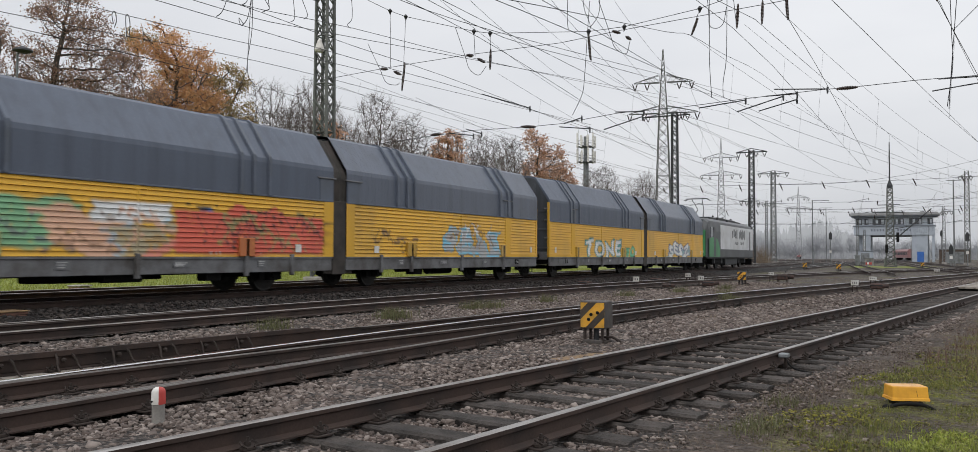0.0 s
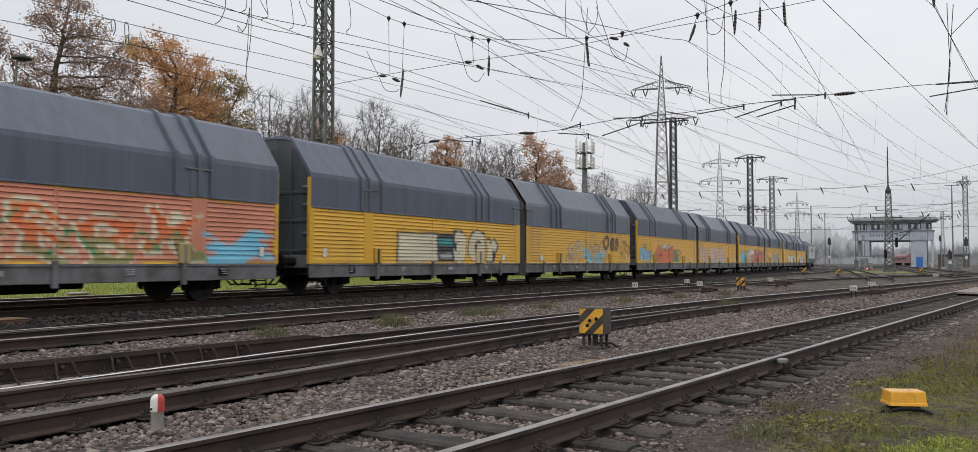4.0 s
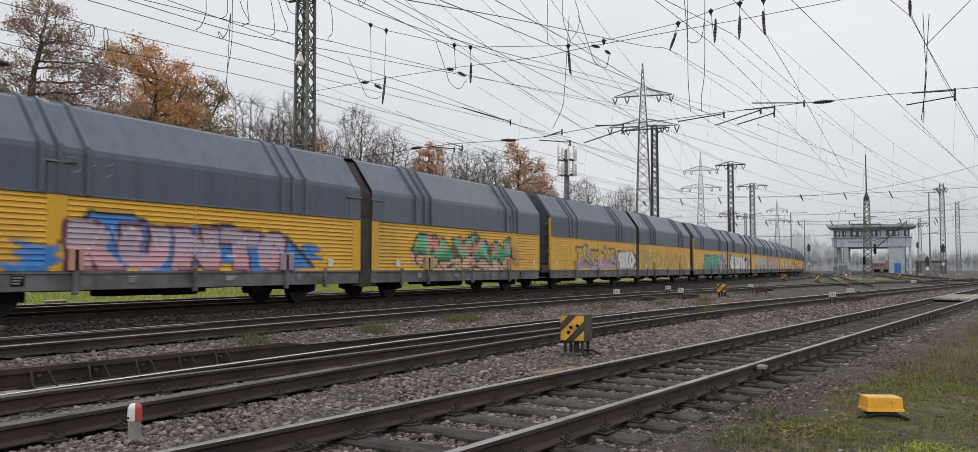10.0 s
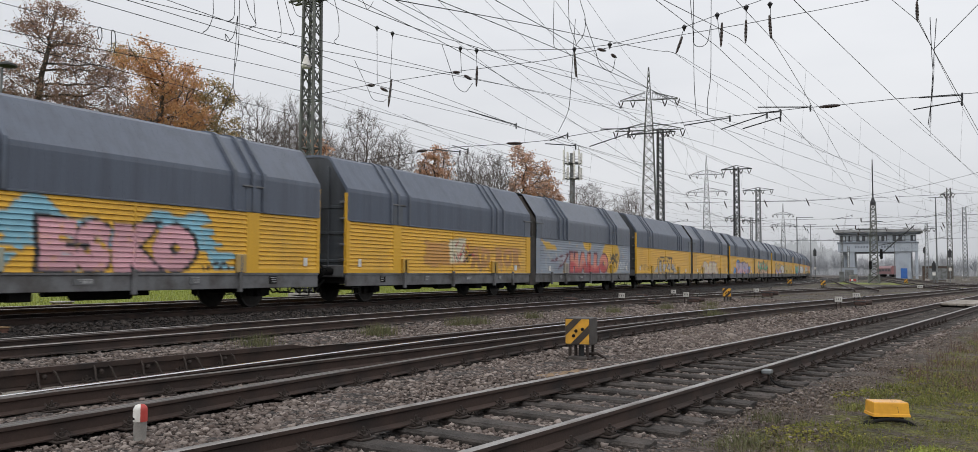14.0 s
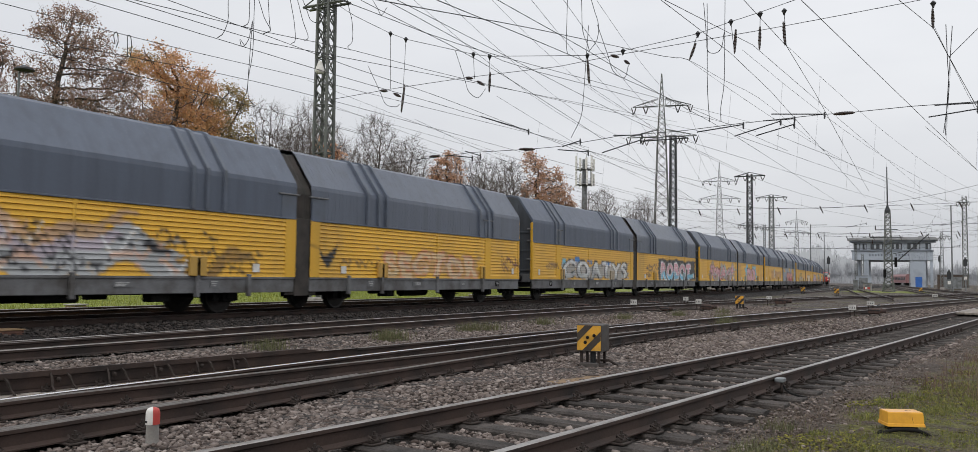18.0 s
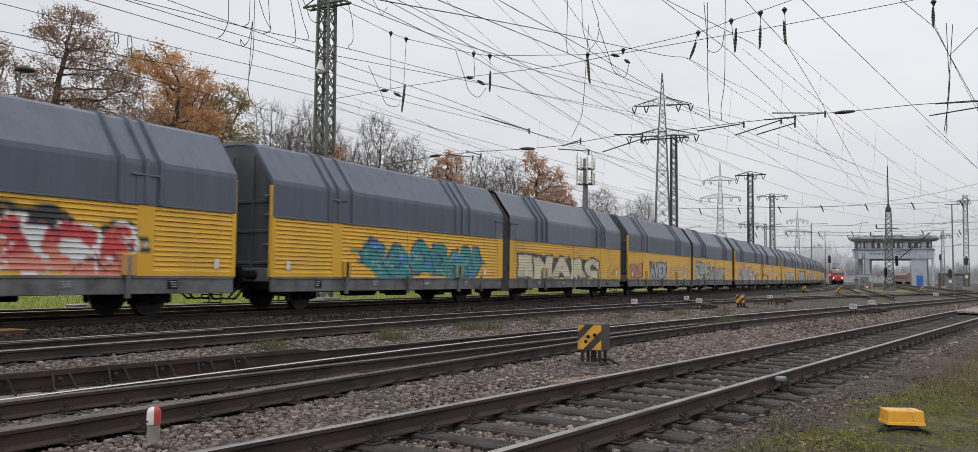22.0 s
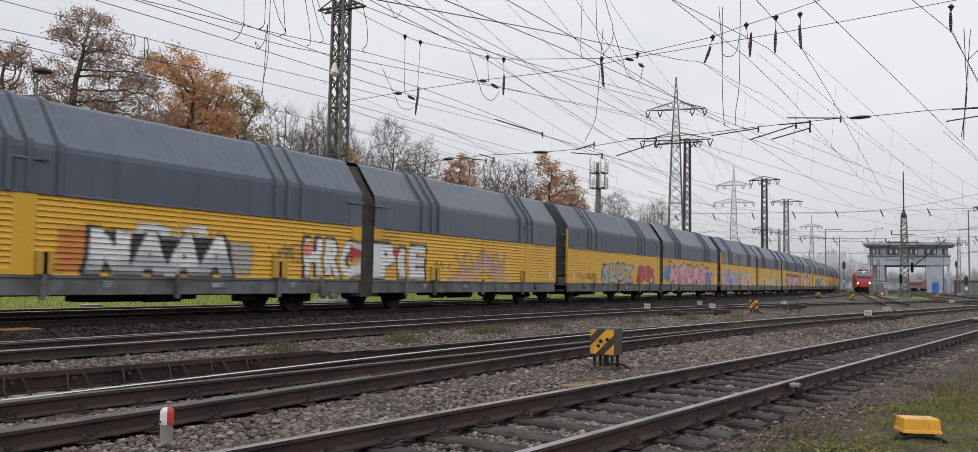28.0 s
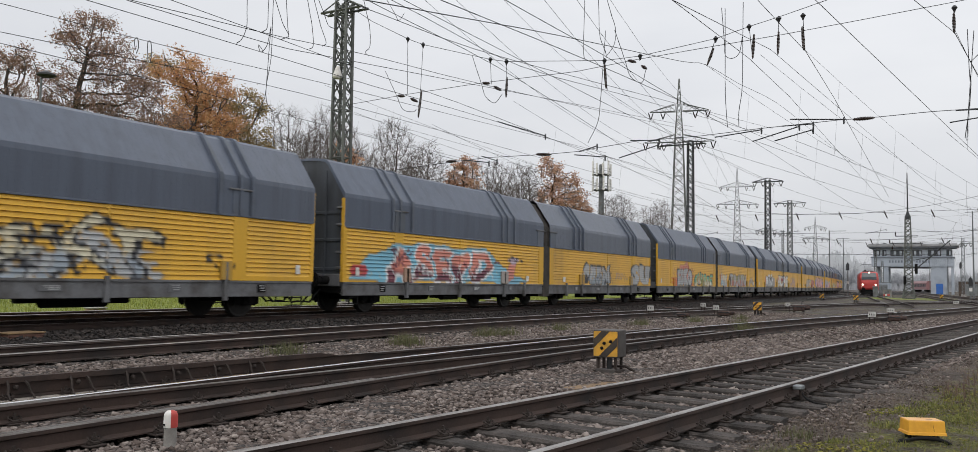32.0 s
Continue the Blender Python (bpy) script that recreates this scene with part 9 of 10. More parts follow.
def number_board(x, y, label, w=0.25, h=0.20, post=0.30):
    z = float(ground_z(np.array(x), np.array(y)))
    t = thing("number_board", pose(x, y, z, 0, 0, 4), label, "sign board", "small white boards")
    part("board", Shape().box(-w / 2, w / 2, -0.015, 0.015, post, post + h, 0.006), M["board_white"], t)
    for i, (a, b) in enumerate(((-0.36, -0.24), (-0.09, 0.05), (0.20, 0.32))):
        part("digit_bar", Shape().box(a * w, b * w, -0.019, -0.0152, post + h * 0.3, post + h * 0.68), M["digit"], t)
    for s in (-1, 1):
        part("leg", Shape().box(s * w * 0.3 - 0.02, s * w * 0.3 + 0.02, 0.0, 0.03, -0.05, post + 0.02, 0.004), M["clip"], t)


number_board(-11.1, 32.4, "small white numbered board on short legs between the tracks")
number_board(-9.7, 36.9, "small white numbered board on short legs between the tracks")
number_board(-3.35, 35.2, "small white numbered board beside the rusty track", 0.27, 0.20, 0.26)
number_board(-3.05, 39.6, "small white numbered board beside the rusty track", 0.30, 0.15, 0.36)
number_board(-11.4, 41.0, "small white numbered board on short legs between the tracks", 0.25, 0.18)
number_board(-1.3, 84.0, "small white numbered board on the far gravel", 0.45, 0.25, 0.1)
number_board(-8.6, 47.2, "small white numbered board beside a point machine", 0.28, 0.16, 0.35)


def point_machine(x, y, label, s=1.0):
    z = float(ground_z(np.array(x), np.array(y)))
    t = thing("point_machine", pose(x, y, z, 0, 0, 5), label, "point machine", "point machines")
    part("casing", Shape().box(-0.24 * s, 0.20 * s, -0.16 * s, 0.16 * s, 0.08, 0.30 * s, 0.04), M["rust_iron"], t)
    part("cover_rim", Shape().box(-0.26 * s, 0.22 * s, -0.18 * s, 0.18 * s, 0.22 * s, 0.25 * s, 0.01), M["dark_steel"], t)
    part("motor_drum", Shape().rod((0.20 * s, 0, 0.2 * s), (0.42 * s, 0, 0.2 * s), 0.10 * s, 0.085 * s, 10), M["rust_iron"], t)
    part("lever", Shape().tube([(0.05, 0.1, 0.25 * s), (0.12, 0.16, 0.42 * s), (0.2, 0.16, 0.46 * s)], 0.02, 5), M["dark_steel"], t)
    part("drive_rod", Shape().rod((-0.24 * s, 0, 0.1), (-1.1 * s, 0.05, 0.05), 0.022, None, 6), M["clip"], t)
    for q in (-0.2, 0.16):
        part("foot_beam", Shape().box(q * s - 0.05, q * s + 0.05, -0.24 * s, 0.24 * s, -0.06, 0.09, 0.01), M["sleeper"], t)


M["rust_iron"] = material("rusty_cast_iron", (0.085, 0.05, 0.04), 0.85, 0.1, 0.4, 8, 60, 0.4, 0.004, dirt=(0.035, 0.028, 0.026))
point_machine(-9.2, 36.4, "dark iron point machine beside the track")
point_machine(-10.2, 33.6, "dark iron point machine beside the track", 0.8)
point_machine(-8.1, 47.8, "dark iron point machine beside the track", 1.3)
point_machine(-2.7, 36.9, "low dark iron point machine beside the rusty track", 1.0)
point_machine(-12.6, 39.5, "dark iron point machine between the main tracks", 0.9)
point_machine(-13.6, 33.0, "dark iron point machine between the main tracks", 0.9)


def raised_check_rail():
    """The high guard rail of the crossing on its bent brackets, and the plain check rail opposite."""
    t = thing("check_rail", Matrix.Identity(4), "rusty raised check rail on bent iron brackets", "check rail", kind="structure")
    off = -GAUGE / 2 + 0.075
    sh = Shape()
    ys = list(np.arange(2.2, 11.01, 0.4))
    rings = []
    for y in ys:
        x = line_branch(y) + off - 0.06
        lo = 0.045 if 2.6 < y < 10.2 else -0.02
        rings.append([(x - 0.012, y, -0.13), (x + 0.012, y, -0.13), (x + 0.016, y, -0.01), (x + 0.05, y, 0.0), (x + 0.05, y, lo + 0.015), (x - 0.016, y, lo + 0.015)])
    sh.loft(rings)
    part("guard_bar", sh, M["rail_side"], t)
    for y in (4.1, 4.77, 5.45, 6.13, 6.8, 7.42, 8.03, 8.6):
        for q in (-0.09, 0.09):
            b = Shape()
            x = line_branch(y) + off - 0.06
            b.tube([(x + 0.03, y + q, 0.03), (x + 0.09, y + q * 1.2, -0.02), (x + 0.13, y + q * 1.4, -0.11), (x + 0.19, y + q * 1.5, -0.165)], 0.014, 5)
            part("bracket", b, M["clip"], t)
        part("bolt", Shape().disc_stack((line_branch(y) + off - 0.02, y, -0.05), (line_branch(y) + off + 0.02, y, -0.05), (0.03, 0.03, 0.015), 8), M["clip"], t)
    c = part("check_rail_bar", rail_mesh("check_rail_bar", line_middle, 1, 1.0, 8.4, 0.4, -0.012, off=GAUGE / 2 - 0.13, top="rail_dull"), None, t)
    part("wing_rail", rail_mesh("wing_rail", line_middle, -1, -2.0, 5.2, 0.4, -0.004, off=-GAUGE / 2 + 0.14, top="rail_dull"), None, t)
    part("check_rail_bar", rail_mesh("check_rail_bar", line_third, -1, 0.0, 12.6, 0.6, THIRD_Z - 0.012, off=-GAUGE / 2 + 0.15, top="rail_dull"), None, t)
    part("check_rail_bar", rail_mesh("check_rail_bar", line_third, 1, -2.0, 17.0, 0.6, THIRD_Z - 0.006, off=GAUGE / 2 - 0.14, top="rail_dull"), None, t)


raised_check_rail()


def plank_walk():
    """The boarded crossing between the rails of the siding, and long timbers lying in the ballast."""
    t = thing("boarded_crossing", Matrix.Identity(4), "pale worn timber boards of a crossing between the rails", "track crossing")
    rng = random.Random(9)
    for i in range(5):
        x = -0.62 + i * 0.31
        s = Shape()
        s.box(x - 0.14, x + 0.14, 0, 6.0, -0.10, -0.012 + rng.uniform(-0.006, 0.006), 0.012)
        b = part("board", s, M["pale_plank"], t)
        b.matrix_basis = pose(line_near(38.3), 38.3, 0, 0, 0, -7.3)
    for i in range(3):
        s = Shape()
        s.box(0.95 + i * 0.34, 1.25 + i * 0.34, 0, 6.0, -0.14, -0.03, 0.012)
        b = part("board", s, M["pale_plank"], t)
        b.matrix_basis = pose(line_near(38.3), 38.3, 0, 0, 0, -7.3)
    for x, y, l, turn, w, mat in ((-9.0, 4.2, 7.5, -6, 0.20, "pale_plank"), (-8.45, 11.6, 12.0, -3, 0.18, "pale_plank"), (-4.50, 10.0, 1.2, -14, 0.24, "rust_plank")):
        s = Shape()
        s.box(-w / 2, w / 2, 0, l, -0.06, 0.02 if l < 1.3 else 0.035, 0.012)
        solid("timber", s, M[mat], "long weathered timber lying in the ballast", "timber", "loose timbers", m=pose(x, y, float(ground_z(np.array(x), np.array(y))), 0, 0, turn))


M["pale_plank"] = material("weathered_plank", (0.288, 0.258, 0.222), 0.9, 0, 0.35, 3, 30, 0.5, 0.006, dirt=(0.18, 0.156, 0.132), per_object=0.3)
M["rust_plank"] = material("ochre_board", (0.225, 0.1425, 0.07125), 0.9, 0, 0.3, 4, 40, 0.4, 0.004, dirt=(0.15, 0.1013, 0.06))
plank_walk()


def loose_boxes():
    t = thing("wooden_crate", pose(-15.5, 9.5, -0.06, 0, 0, 4), "low reddish-brown wooden crate beside the main line", "crate")
    part("body", Shape().box(-0.22, 0.22, -0.36, 0.34, 0.0, 0.12, 0.012), M["crate_red"], t)
    for z in (0.015, 0.07):
        part("slat", Shape().box(0.222, 0.238, -0.37, 0.35, z, z + 0.045, 0.004), M["crate_red"], t)
    part("lid", Shape().box(-0.25, 0.26, -0.39, 0.37, 0.12, 0.145, 0.008), M["rust_plank"], t)
    for x, y, s in ((-25.2, 18.0, 0.5), (-25.6, 31.0, 0.45), (-25.0, 44.0, 0.5)):
        t = thing("cable_stone", pose(x, y, -0.3, 0, 0, 12), "ochre cable marker stone in the grass beyond the train", "marker stone", "marker stones")
        part("block", Shape().box(-s / 2, s / 2, -s / 2, s / 2, 0, s * 0.75, 0.04), M["rust_plank"], t)
        part("cap", Shape().box(-s * 0.55, s * 0.55, -s * 0.55, s * 0.55, s * 0.75, s * 0.85, 0.02), M["concrete"], t)
    t = thing("striped_barrier", pose(-10.3, 128.0, -0.2), "small red and white warning barrier on the grass", "barrier")
    part("board", Shape().box(-0.4, 0.4, -0.05, 0.05, 0.3, 0.6, 0.01), M["red"], t)
    part("board", Shape().box(-0.2, 0.06, -0.06, 0.06, 0.31, 0.59, 0.005), M["white"], t)
    for s in (-0.3, 0.3):
        part("leg", Shape().box(s - 0.05, s + 0.05, -0.05, 0.05, -0.05, 0.3, 0.005), M["steel"], t)


M["crate_red"] = material("red_brown_boards", (0.17, 0.085, 0.06), 0.85, 0, 0.3, 4, 40, 0.4, 0.004, dirt=(0.09, 0.05, 0.04))
loose_boxes()


# ---- ballast stones, weeds and grass ----
def stone_kind(seed):
    """A broken stone: a skewed block with uneven corners."""
    rng = np.random.default_rng(seed)
    v = np.array([(x, y, z) for z in (-1, 1) for x, y in ((-1, -1), (1, -1), (1, 1), (-1, 1))], float)
    v *= rng.uniform(0.62, 1.0, (8, 1)) * rng.uniform(0.7, 1.25, 3)
    v += rng.normal(0, 0.16, (8, 3))
    v[:, 0] += v[:, 2] * rng.uniform(-0.5, 0.5)
    f = np.array([(0, 3, 2), (0, 2, 1), (4, 5, 6), (4, 6, 7), (0, 1, 5), (0, 5, 4), (1, 2, 6), (1, 6, 5), (2, 3, 7), (2, 7, 6), (3, 0, 4), (3, 4, 7)])
    return v, f


def scatter_stones(name, n, pick, size, label, seed, mat="stone", category="gravel"):
    rng = np.random.default_rng(seed)
    x, y = pick(rng, n)
    n = len(x)
    z = ground_z(x, y)
    allv, allf = [], []
    base = 0
    for kind in range(10):
        sel = np.arange(n) % 10 == kind
        m = int(sel.sum())
        v, f = stone_kind(seed * 7 + kind)
        q = rng.normal(0, 1, (m, 4))
        q /= np.linalg.norm(q, axis=1)[:, None]
        a, b, c, d = q.T
        rot = np.stack([1 - 2 * (c * c + d * d), 2 * (b * c - a * d), 2 * (b * d + a * c), 2 * (b * c + a * d), 1 - 2 * (b * b + d * d), 2 * (c * d - a * b), 2 * (b * d - a * c), 2 * (c * d + a * b), 1 - 2 * (b * b + c * c)], -1).reshape(m, 3, 3)
        s = size * rng.lognormal(0, 0.3, m)
        pts = np.einsum("nij,kj->nki", rot, v) * s[:, None, None]
        pts[:, :, 2] *= 0.62
        pts += np.stack([x[sel], y[sel], z[sel] + s * 0.3], -1)[:, None, :]
        allv.append(pts.reshape(-1, 3))
        allf.append((f[None] + (base + 8 * np.arange(m))[:, None, None]).reshape(-1, 3))
        base += 8 * m
    vs, fs = np.concatenate(allv), np.concatenate(allf)
    me = bpy.data.meshes.new(name)
    me.vertices.add(len(vs))
    me.vertices.foreach_set("co", vs.ravel().astype(np.float32))
    me.loops.add(fs.size)
    me.loops.foreach_set("vertex_index", fs.ravel().astype(np.int32))
    me.polygons.add(len(fs))
    me.polygons.foreach_set("loop_start", np.arange(0, fs.size, 3, dtype=np.int32))
    me.update(calc_edges=True)
    me.materials.append(M[mat])
    return tagged(new(name, me), label, category, kind="stuff")


def off_rails(x, y):
    """Keeps stones clear of the rails."""
    ok = np.ones(len(x), bool)
    for line in (line_near, line_middle, line_branch, line_third):
        c = np.array([line(v) for v in y])
        for s in (-1, 1):
            ok &= np.abs(x - c - s * GAUGE / 2) > 0.105
    return ok


def near_bed(rng, n):
    y = 2.2 + 20 * rng.uniform(0, 1, n) ** 1.7
    x = rng.uniform(-9.6, 0.2, n) + 0.06 * (y - 5)
    edge = x - (-4.08 + 0.1285 * y)
    keep = (edge < 0.85 + rng.uniform(-0.35, 0.25, n)) & off_rails(x, y)
    on_sleeper = np.zeros(n, bool)
    for line, q in LAID:
        if line is line_near and q < 24:
            d = y - q + 0.1285 * (x - line(q))
            on_sleeper |= (np.abs(d) < 0.135) & (np.abs(edge) < 1.27)
    on_sleeper &= rng.uniform(0, 1, n) < 0.97
    return x[keep & ~on_sleeper], y[keep & ~on_sleeper]


def far_bed(rng, n):
    y = 5 + 40 * rng.uniform(0, 1, n) ** 1.5
    x = rng.uniform(-14.1, -8.2, n) + 0.05 * np.clip(y - 14, 0, None)
    keep = off_rails(x, y)
    return x[keep], y[keep]


def mid_bed(rng, n):
    """Between the farther tracks of the yard."""
    y = 16 + 46 * rng.uniform(0, 1, n) ** 1.4
    x = rng.uniform(-9.0, 1.0, n) + 0.1285 * (y - 16)
    keep = off_rails(x, y) & (x - (-4.08 + 0.1285 * y) < 1.5)
    return x[keep], y[keep]


def verge_bed(rng, n):
    """Sunken stones in the soil beside the siding."""
    y = 2.5 + 20 * rng.uniform(0, 1, n) ** 1.5
    e = 0.9 + np.abs(rng.normal(0, 0.75, n))
    return -4.08 + 0.1285 * y + e, y


def main_bed(rng, n):
    """The shoulder of the main line."""
    y = 4 + 56 * rng.uniform(0, 1, n) ** 1.4
    x = rng.uniform(-16.4, -13.5, n)
    return x, y


M["dark_stone"] = island_material("sooty_ballast_stone", [(0.012, 0.0095, 0.0085), (0.034, 0.027, 0.024), (0.058, 0.047, 0.041), (0.022, 0.017, 0.015)])
scatter_stones("ballast", 112000, near_bed, 0.0185, "loose grey-brown ballast stones round the sleepers", 3)
scatter_stones("ballast", 44000, far_bed, 0.023, "loose grey ballast stones between the farther tracks", 4)
scatter_stones("ballast", 38000, mid_bed, 0.024, "loose grey ballast stones in the middle of the yard", 5)
scatter_stones("ballast", 4500, verge_bed, 0.012, "small stones sunken in the soil of the verge", 6)
scatter_stones("ballast", 16000, main_bed, 0.030, "soot-dark ballast stones beside the main line", 8, "dark_stone")


def blades(name, x, y, height, width, mat, label, bend=0.5, seed=1):
    rng = np.random.default_rng(seed)
    n = len(x)
    z = ground_z(x, y) - 0.01
    h = height * rng.uniform(0.4, 1.25, n)
    ang, lean = rng.uniform(0, 6.283, n), rng.normal(0, bend, n) * h
    la = rng.uniform(0, 6.283, n)
    base = np.stack([x, y, z], -1)
    side = np.stack([np.cos(ang), np.sin(ang), np.zeros(n)], -1) * (width * rng.uniform(0.6, 1.4, n))[:, None]
    off = np.stack([np.cos(la) * lean, np.sin(la) * lean, np.zeros(n)], -1)
    mid = base + off * 0.35 + np.stack([np.zeros(n), np.zeros(n), h * 0.6], -1)
    tip = base + off + np.stack([np.zeros(n), np.zeros(n), h * (1 - 0.25 * np.abs(lean) / (h + 1e-6))], -1)
    v = np.stack([base - side, base + side, mid + side * 0.7, mid - side * 0.7, tip], 1).reshape(-1, 3)
    k = np.arange(n) * 5
    me = bpy.data.meshes.new(name)
    me.from_pydata(v.tolist(), [], np.stack([k, k + 1, k + 2, k + 3], -1).tolist() + np.stack([k + 3, k + 2, k + 4], -1).tolist())
    me.materials.append(M[mat])
    return tagged(new(name, me), label, "grass", kind="stuff")


M["grass"] = island_material("fresh_grass", [(0.072, 0.0855, 0.018), (0.135, 0.1485, 0.027), (0.198, 0.198, 0.045), (0.135, 0.117, 0.045)], 0.8, 0)
M["moss_blade"] = island_material("moss_blade", [(0.060, 0.062, 0.014), (0.140, 0.134, 0.021), (0.225, 0.205, 0.032), (0.095, 0.083, 0.022), (0.060, 0.045, 0.025)], 0.9, 0)
M["dull_grass"] = island_material("dusty_weed", [(0.064, 0.072, 0.028), (0.104, 0.112, 0.048), (0.136, 0.136, 0.064), (0.112, 0.088, 0.048)], 0.85, 0)
M["dark_leaf"] = island_material("rotting_leaf", [(0.030, 0.021, 0.016), (0.062, 0.042, 0.030), (0.095, 0.066, 0.046), (0.045, 0.034, 0.022)], 0.9, 0)
M["red_dry"] = island_material("dead_red_weed", [(0.085, 0.0527, 0.0425), (0.136, 0.085, 0.068), (0.204, 0.1445, 0.1105), (0.1105, 0.068, 0.0527)], 0.9, 0)
M["dry"] = island_material("dry_stalk", [(0.085, 0.0612, 0.04675), (0.153, 0.1148, 0.085), (0.238, 0.187, 0.136), (0.1105, 0.08075, 0.06375)], 0.9, 0)


def weeds():
    rng = np.random.default_rng(12)

    def clumps(n_cl, xs, ys, per, spread):
        cx, cy = rng.uniform(*xs, n_cl), rng.uniform(*ys, n_cl)
        i = rng.integers(0, n_cl, n_cl * per)
        return cx[i] + rng.normal(0, spread, len(i)), cy[i] + rng.normal(0, spread, len(i))

    def right_of_siding(x, y, lo, hi=9.0):
        e = x - (-4.08 + 0.1285 * y)
        return (e > lo) & (e < hi)

    def patchy(x, y, f, ph):
        """Slow waves that gather plants into patches."""
        return np.sin(x * f + 1.3 * np.sin(y * f * 0.7 + ph)) + np.sin(y * f * 0.8 + 1.1 * np.sin(x * f * 1.3 + ph * 2)) + 0.6 * np.sin((x - y) * f * 2.1 + ph)

    # cushions of moss, and short grass over them
    def moss_bed(g, n):
        x, y = g.uniform(-1.8, 4.5, n), 4.6 + 13 * g.uniform(0, 1, n) ** 1.2
        edge = x - (-4.08 + 0.1285 * y)
        k = (edge > 2.0 + 0.3 * np.sin(y * 2.3)) & (patchy(x, y, 3.1, 0.4) > -0.7 + 0.9 * smooth(11.0, 16.0, y) + g.normal(0, 0.4, n))
        return x[k], y[k]

    scatter_stones("moss", 60000, moss_bed, 0.009, "cushions of yellow-green moss round the cable box", 7, "moss_blade", "moss")
    x, y = moss_bed(rng, 52000)
    blades("moss_grass", x, y, 0.035, 0.0022, "grass", "short green grass in the moss round the cable box", 0.9, 2)
    x, y = clumps(900, (-1.8, 5.5), (4.5, 20.0), 55, 0.08)
    k = right_of_siding(x, y, 2.1)
    blades("grass_tufts", x[k], y[k], 0.07, 0.0032, "grass", "small green grass tufts beside the siding", 0.9, 8)
    x, y = clumps(26, (-1.8, 4.5), (4.5, 14.0), 150, 0.11)
    k = right_of_siding(x, y, 1.5)
    blades("grass_tufts", x[k], y[k], 0.11, 0.003, "dull_grass", "dusty grey-green weeds on the verge", 0.9, 10)
    x, y = rng.uniform(-1.6, 4.6, 60000), 4.4 + 9.5 * rng.uniform(0, 1, 60000) ** 1.2
    k = right_of_siding(x, y, 2.3) & (patchy(x, y, 2.3, 1.1) > -1.1)
    blades("grass_tufts", x[k], y[k], 0.05, 0.0022, "dull_grass", "low grey-green herbs over the verge", 1.1, 16)
    x, y = clumps(16, (-0.55, 0.9), (6.5, 7.9), 190, 0.11)
    blades("grass_tufts", x, y, 0.055, 0.006, "lawn", "bright green broad-leaved weeds in the verge", 1.2, 17)
    x, y = clumps(40, (-1.5, 1.6), (7.6, 11.5), 120, 0.10)
    k = right_of_siding(x, y, 1.9)
    blades("grass_tufts", x[k], y[k], 0.07, 0.0045, "grass", "green herbs round the cable box", 1.0, 18)
    # dead stalks and litter lying on the soil
    x, y = rng.uniform(-3.4, 5.0, 60000), 3.2 + 18 * rng.uniform(0, 1, 60000) ** 1.3
    k = right_of_siding(x, y, 0.95) & (patchy(x, y, 4.3, 1.9) > -0.9)
    blades("plant_litter", x[k], y[k], 0.03, 0.003, "dry", "litter of dead stalks and leaves on the soil", 2.6, 11)
    x, y = rng.uniform(-3.4, 4.0, 30000), 3.2 + 13 * rng.uniform(0, 1, 30000) ** 1.3
    k = right_of_siding(x, y, 0.85) & (patchy(x, y, 2.9, 0.7) > -0.6)
    blades("plant_litter", x[k], y[k], 0.045, 0.0016, "dry", "long dead straws lying across the soil", 3.2, 14)
    x, y = rng.uniform(-3.4, 4.0, 26000), 3.2 + 13 * rng.uniform(0, 1, 26000) ** 1.3
    k = right_of_siding(x, y, 0.85) & (patchy(x, y, 3.7, 2.7) > -0.8)
    blades("plant_litter", x[k], y[k], 0.028, 0.0055, "dark_leaf", "rotting dark brown leaves on the soil", 1.6, 15)
    x, y = clumps(420, (-2.6, 6.5), (3.5, 26.0), 34, 0.2)
    k = right_of_siding(x, y, 1.5)
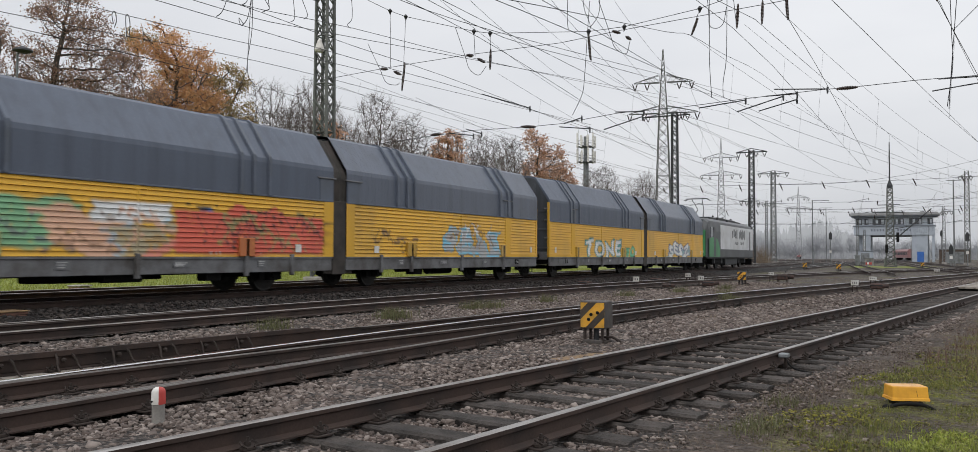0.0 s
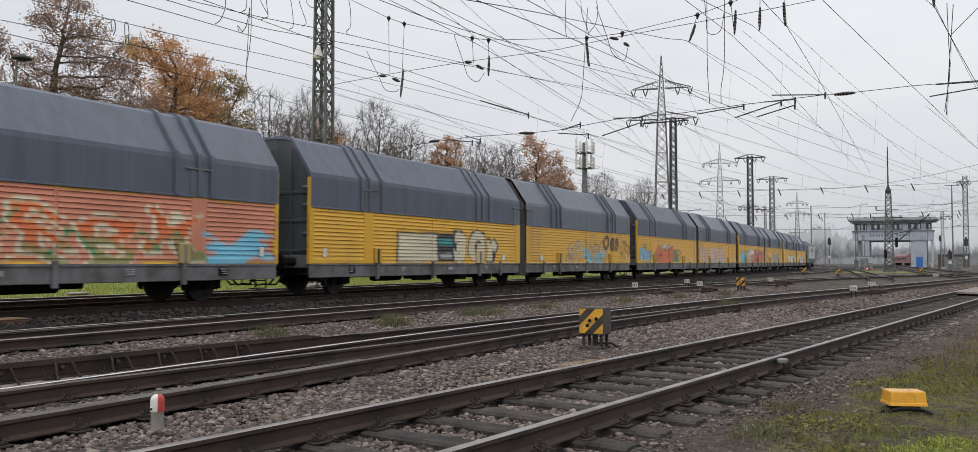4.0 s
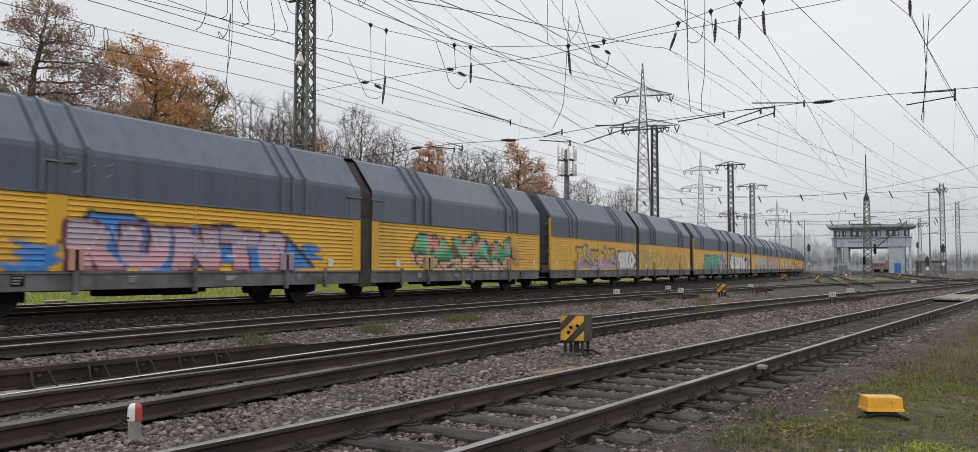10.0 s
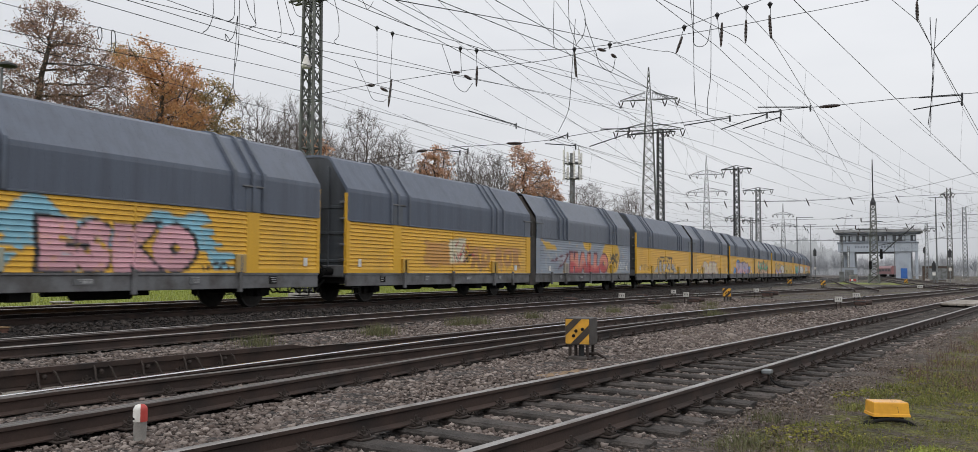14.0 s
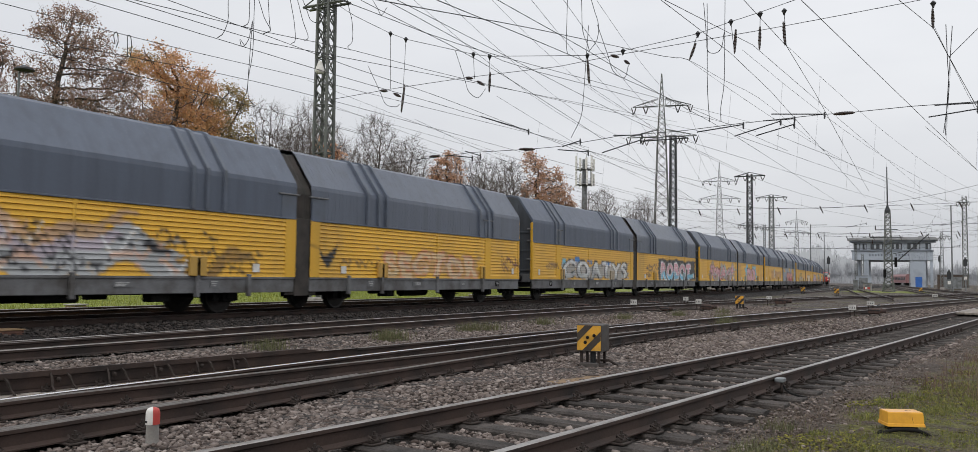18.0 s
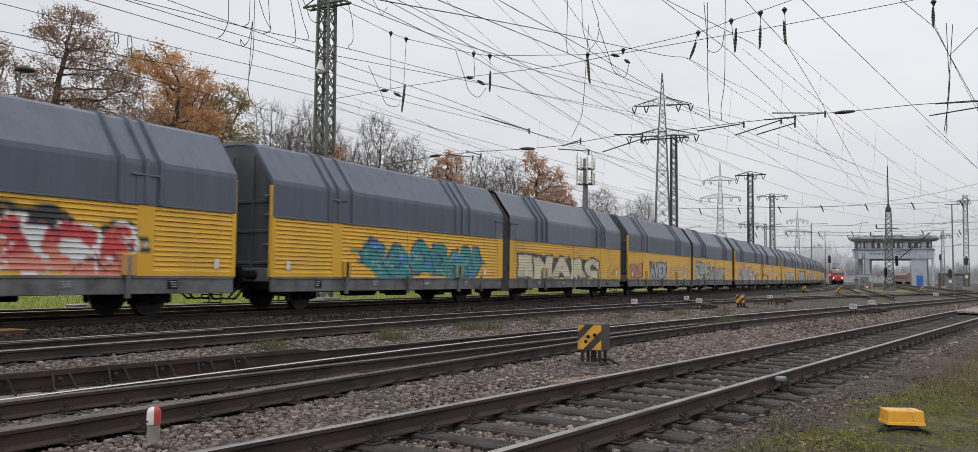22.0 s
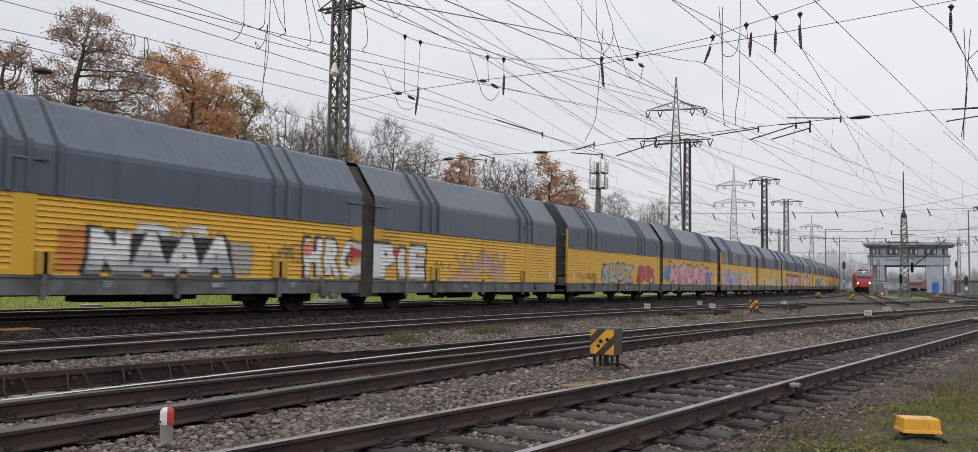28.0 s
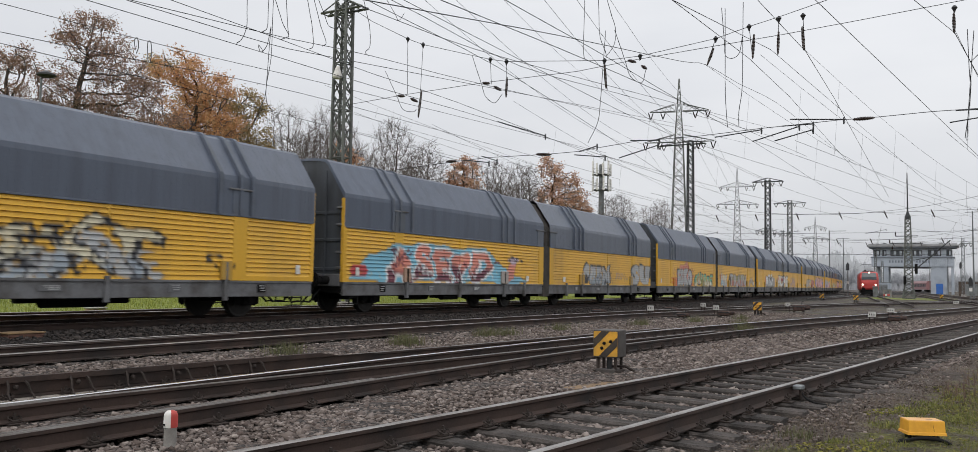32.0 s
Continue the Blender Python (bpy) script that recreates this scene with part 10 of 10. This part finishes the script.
    blades("dry_weeds", x[k], y[k], 0.09, 0.0018, "dry", "dry brown stalks and dead weeds beside the siding", 1.5, 3)
    x, y = clumps(620, (-1.4, 9.0), (10.5, 42.0), 90, 0.22)
    k = right_of_siding(x, y, 2.1, 14.0) & (y > 12.2 - 0.8 * (x + 0.5))
    blades("dry_weeds", x[k], y[k], 0.26, 0.003, "red_dry", "knee-high reddish-brown dead weeds along the siding", 0.9, 4)
    x, y = clumps(90, (-1.0, 9.0), (11.0, 42.0), 60, 0.25)
    k = right_of_siding(x, y, 2.5, 14.0)
    blades("grass_tufts", x[k], y[k], 0.22, 0.005, "grass", "green stalks among the dead weeds", 0.5, 9)
    spots = np.array([(-10.31, 14.7), (-10.5, 14.9), (-10.5, 18.3), (-10.34, 19.0), (-10.3, 22.3), (-9.6, 27.0), (-8.9, 31.0), (-10.6, 11.4), (-6.0, 26.0), (-5.4, 24.4), (-8.2, 35.0), (-7.0, 30.0)])
    i = rng.integers(0, len(spots), 3600)
    x, y = spots[i, 0] + rng.normal(0, 0.16, len(i)), spots[i, 1] + rng.normal(0, 0.22, len(i))
    k = off_rails(x, y)
    blades("grass_tufts", x[k], y[k], 0.26, 0.004, "dull_grass", "grey-green weed tufts in the ballast between the tracks", 0.4, 5)
    x, y = clumps(70, (-12.0, -4.0), (18.0, 60.0), 70, 0.3)
    k = off_rails(x, y)
    blades("dry_weeds", x[k], y[k], 0.14, 0.004, "dry", "thin dry weeds in the ballast between the tracks", 0.8, 6)
    x = rng.uniform(-40, -24.4, 26000)
    y = rng.uniform(6, 75, 26000)
    blades("lawn", x, y, 0.16, 0.012, "lawn", "bright green grass strip beyond the train", 0.4, 7)


M["lawn"] = island_material("lawn_grass", [(0.15, 0.18, 0.03), (0.23, 0.27, 0.04), (0.30, 0.31, 0.07)], 0.8, 0)
weeds()


# ---- what moves ----
def motions():
    for ob, start, turned in TRAIN_UNITS:
        walk(ob, unit_rows(start, turned))
    walk(RED_LOCO, red_rows())


motions()
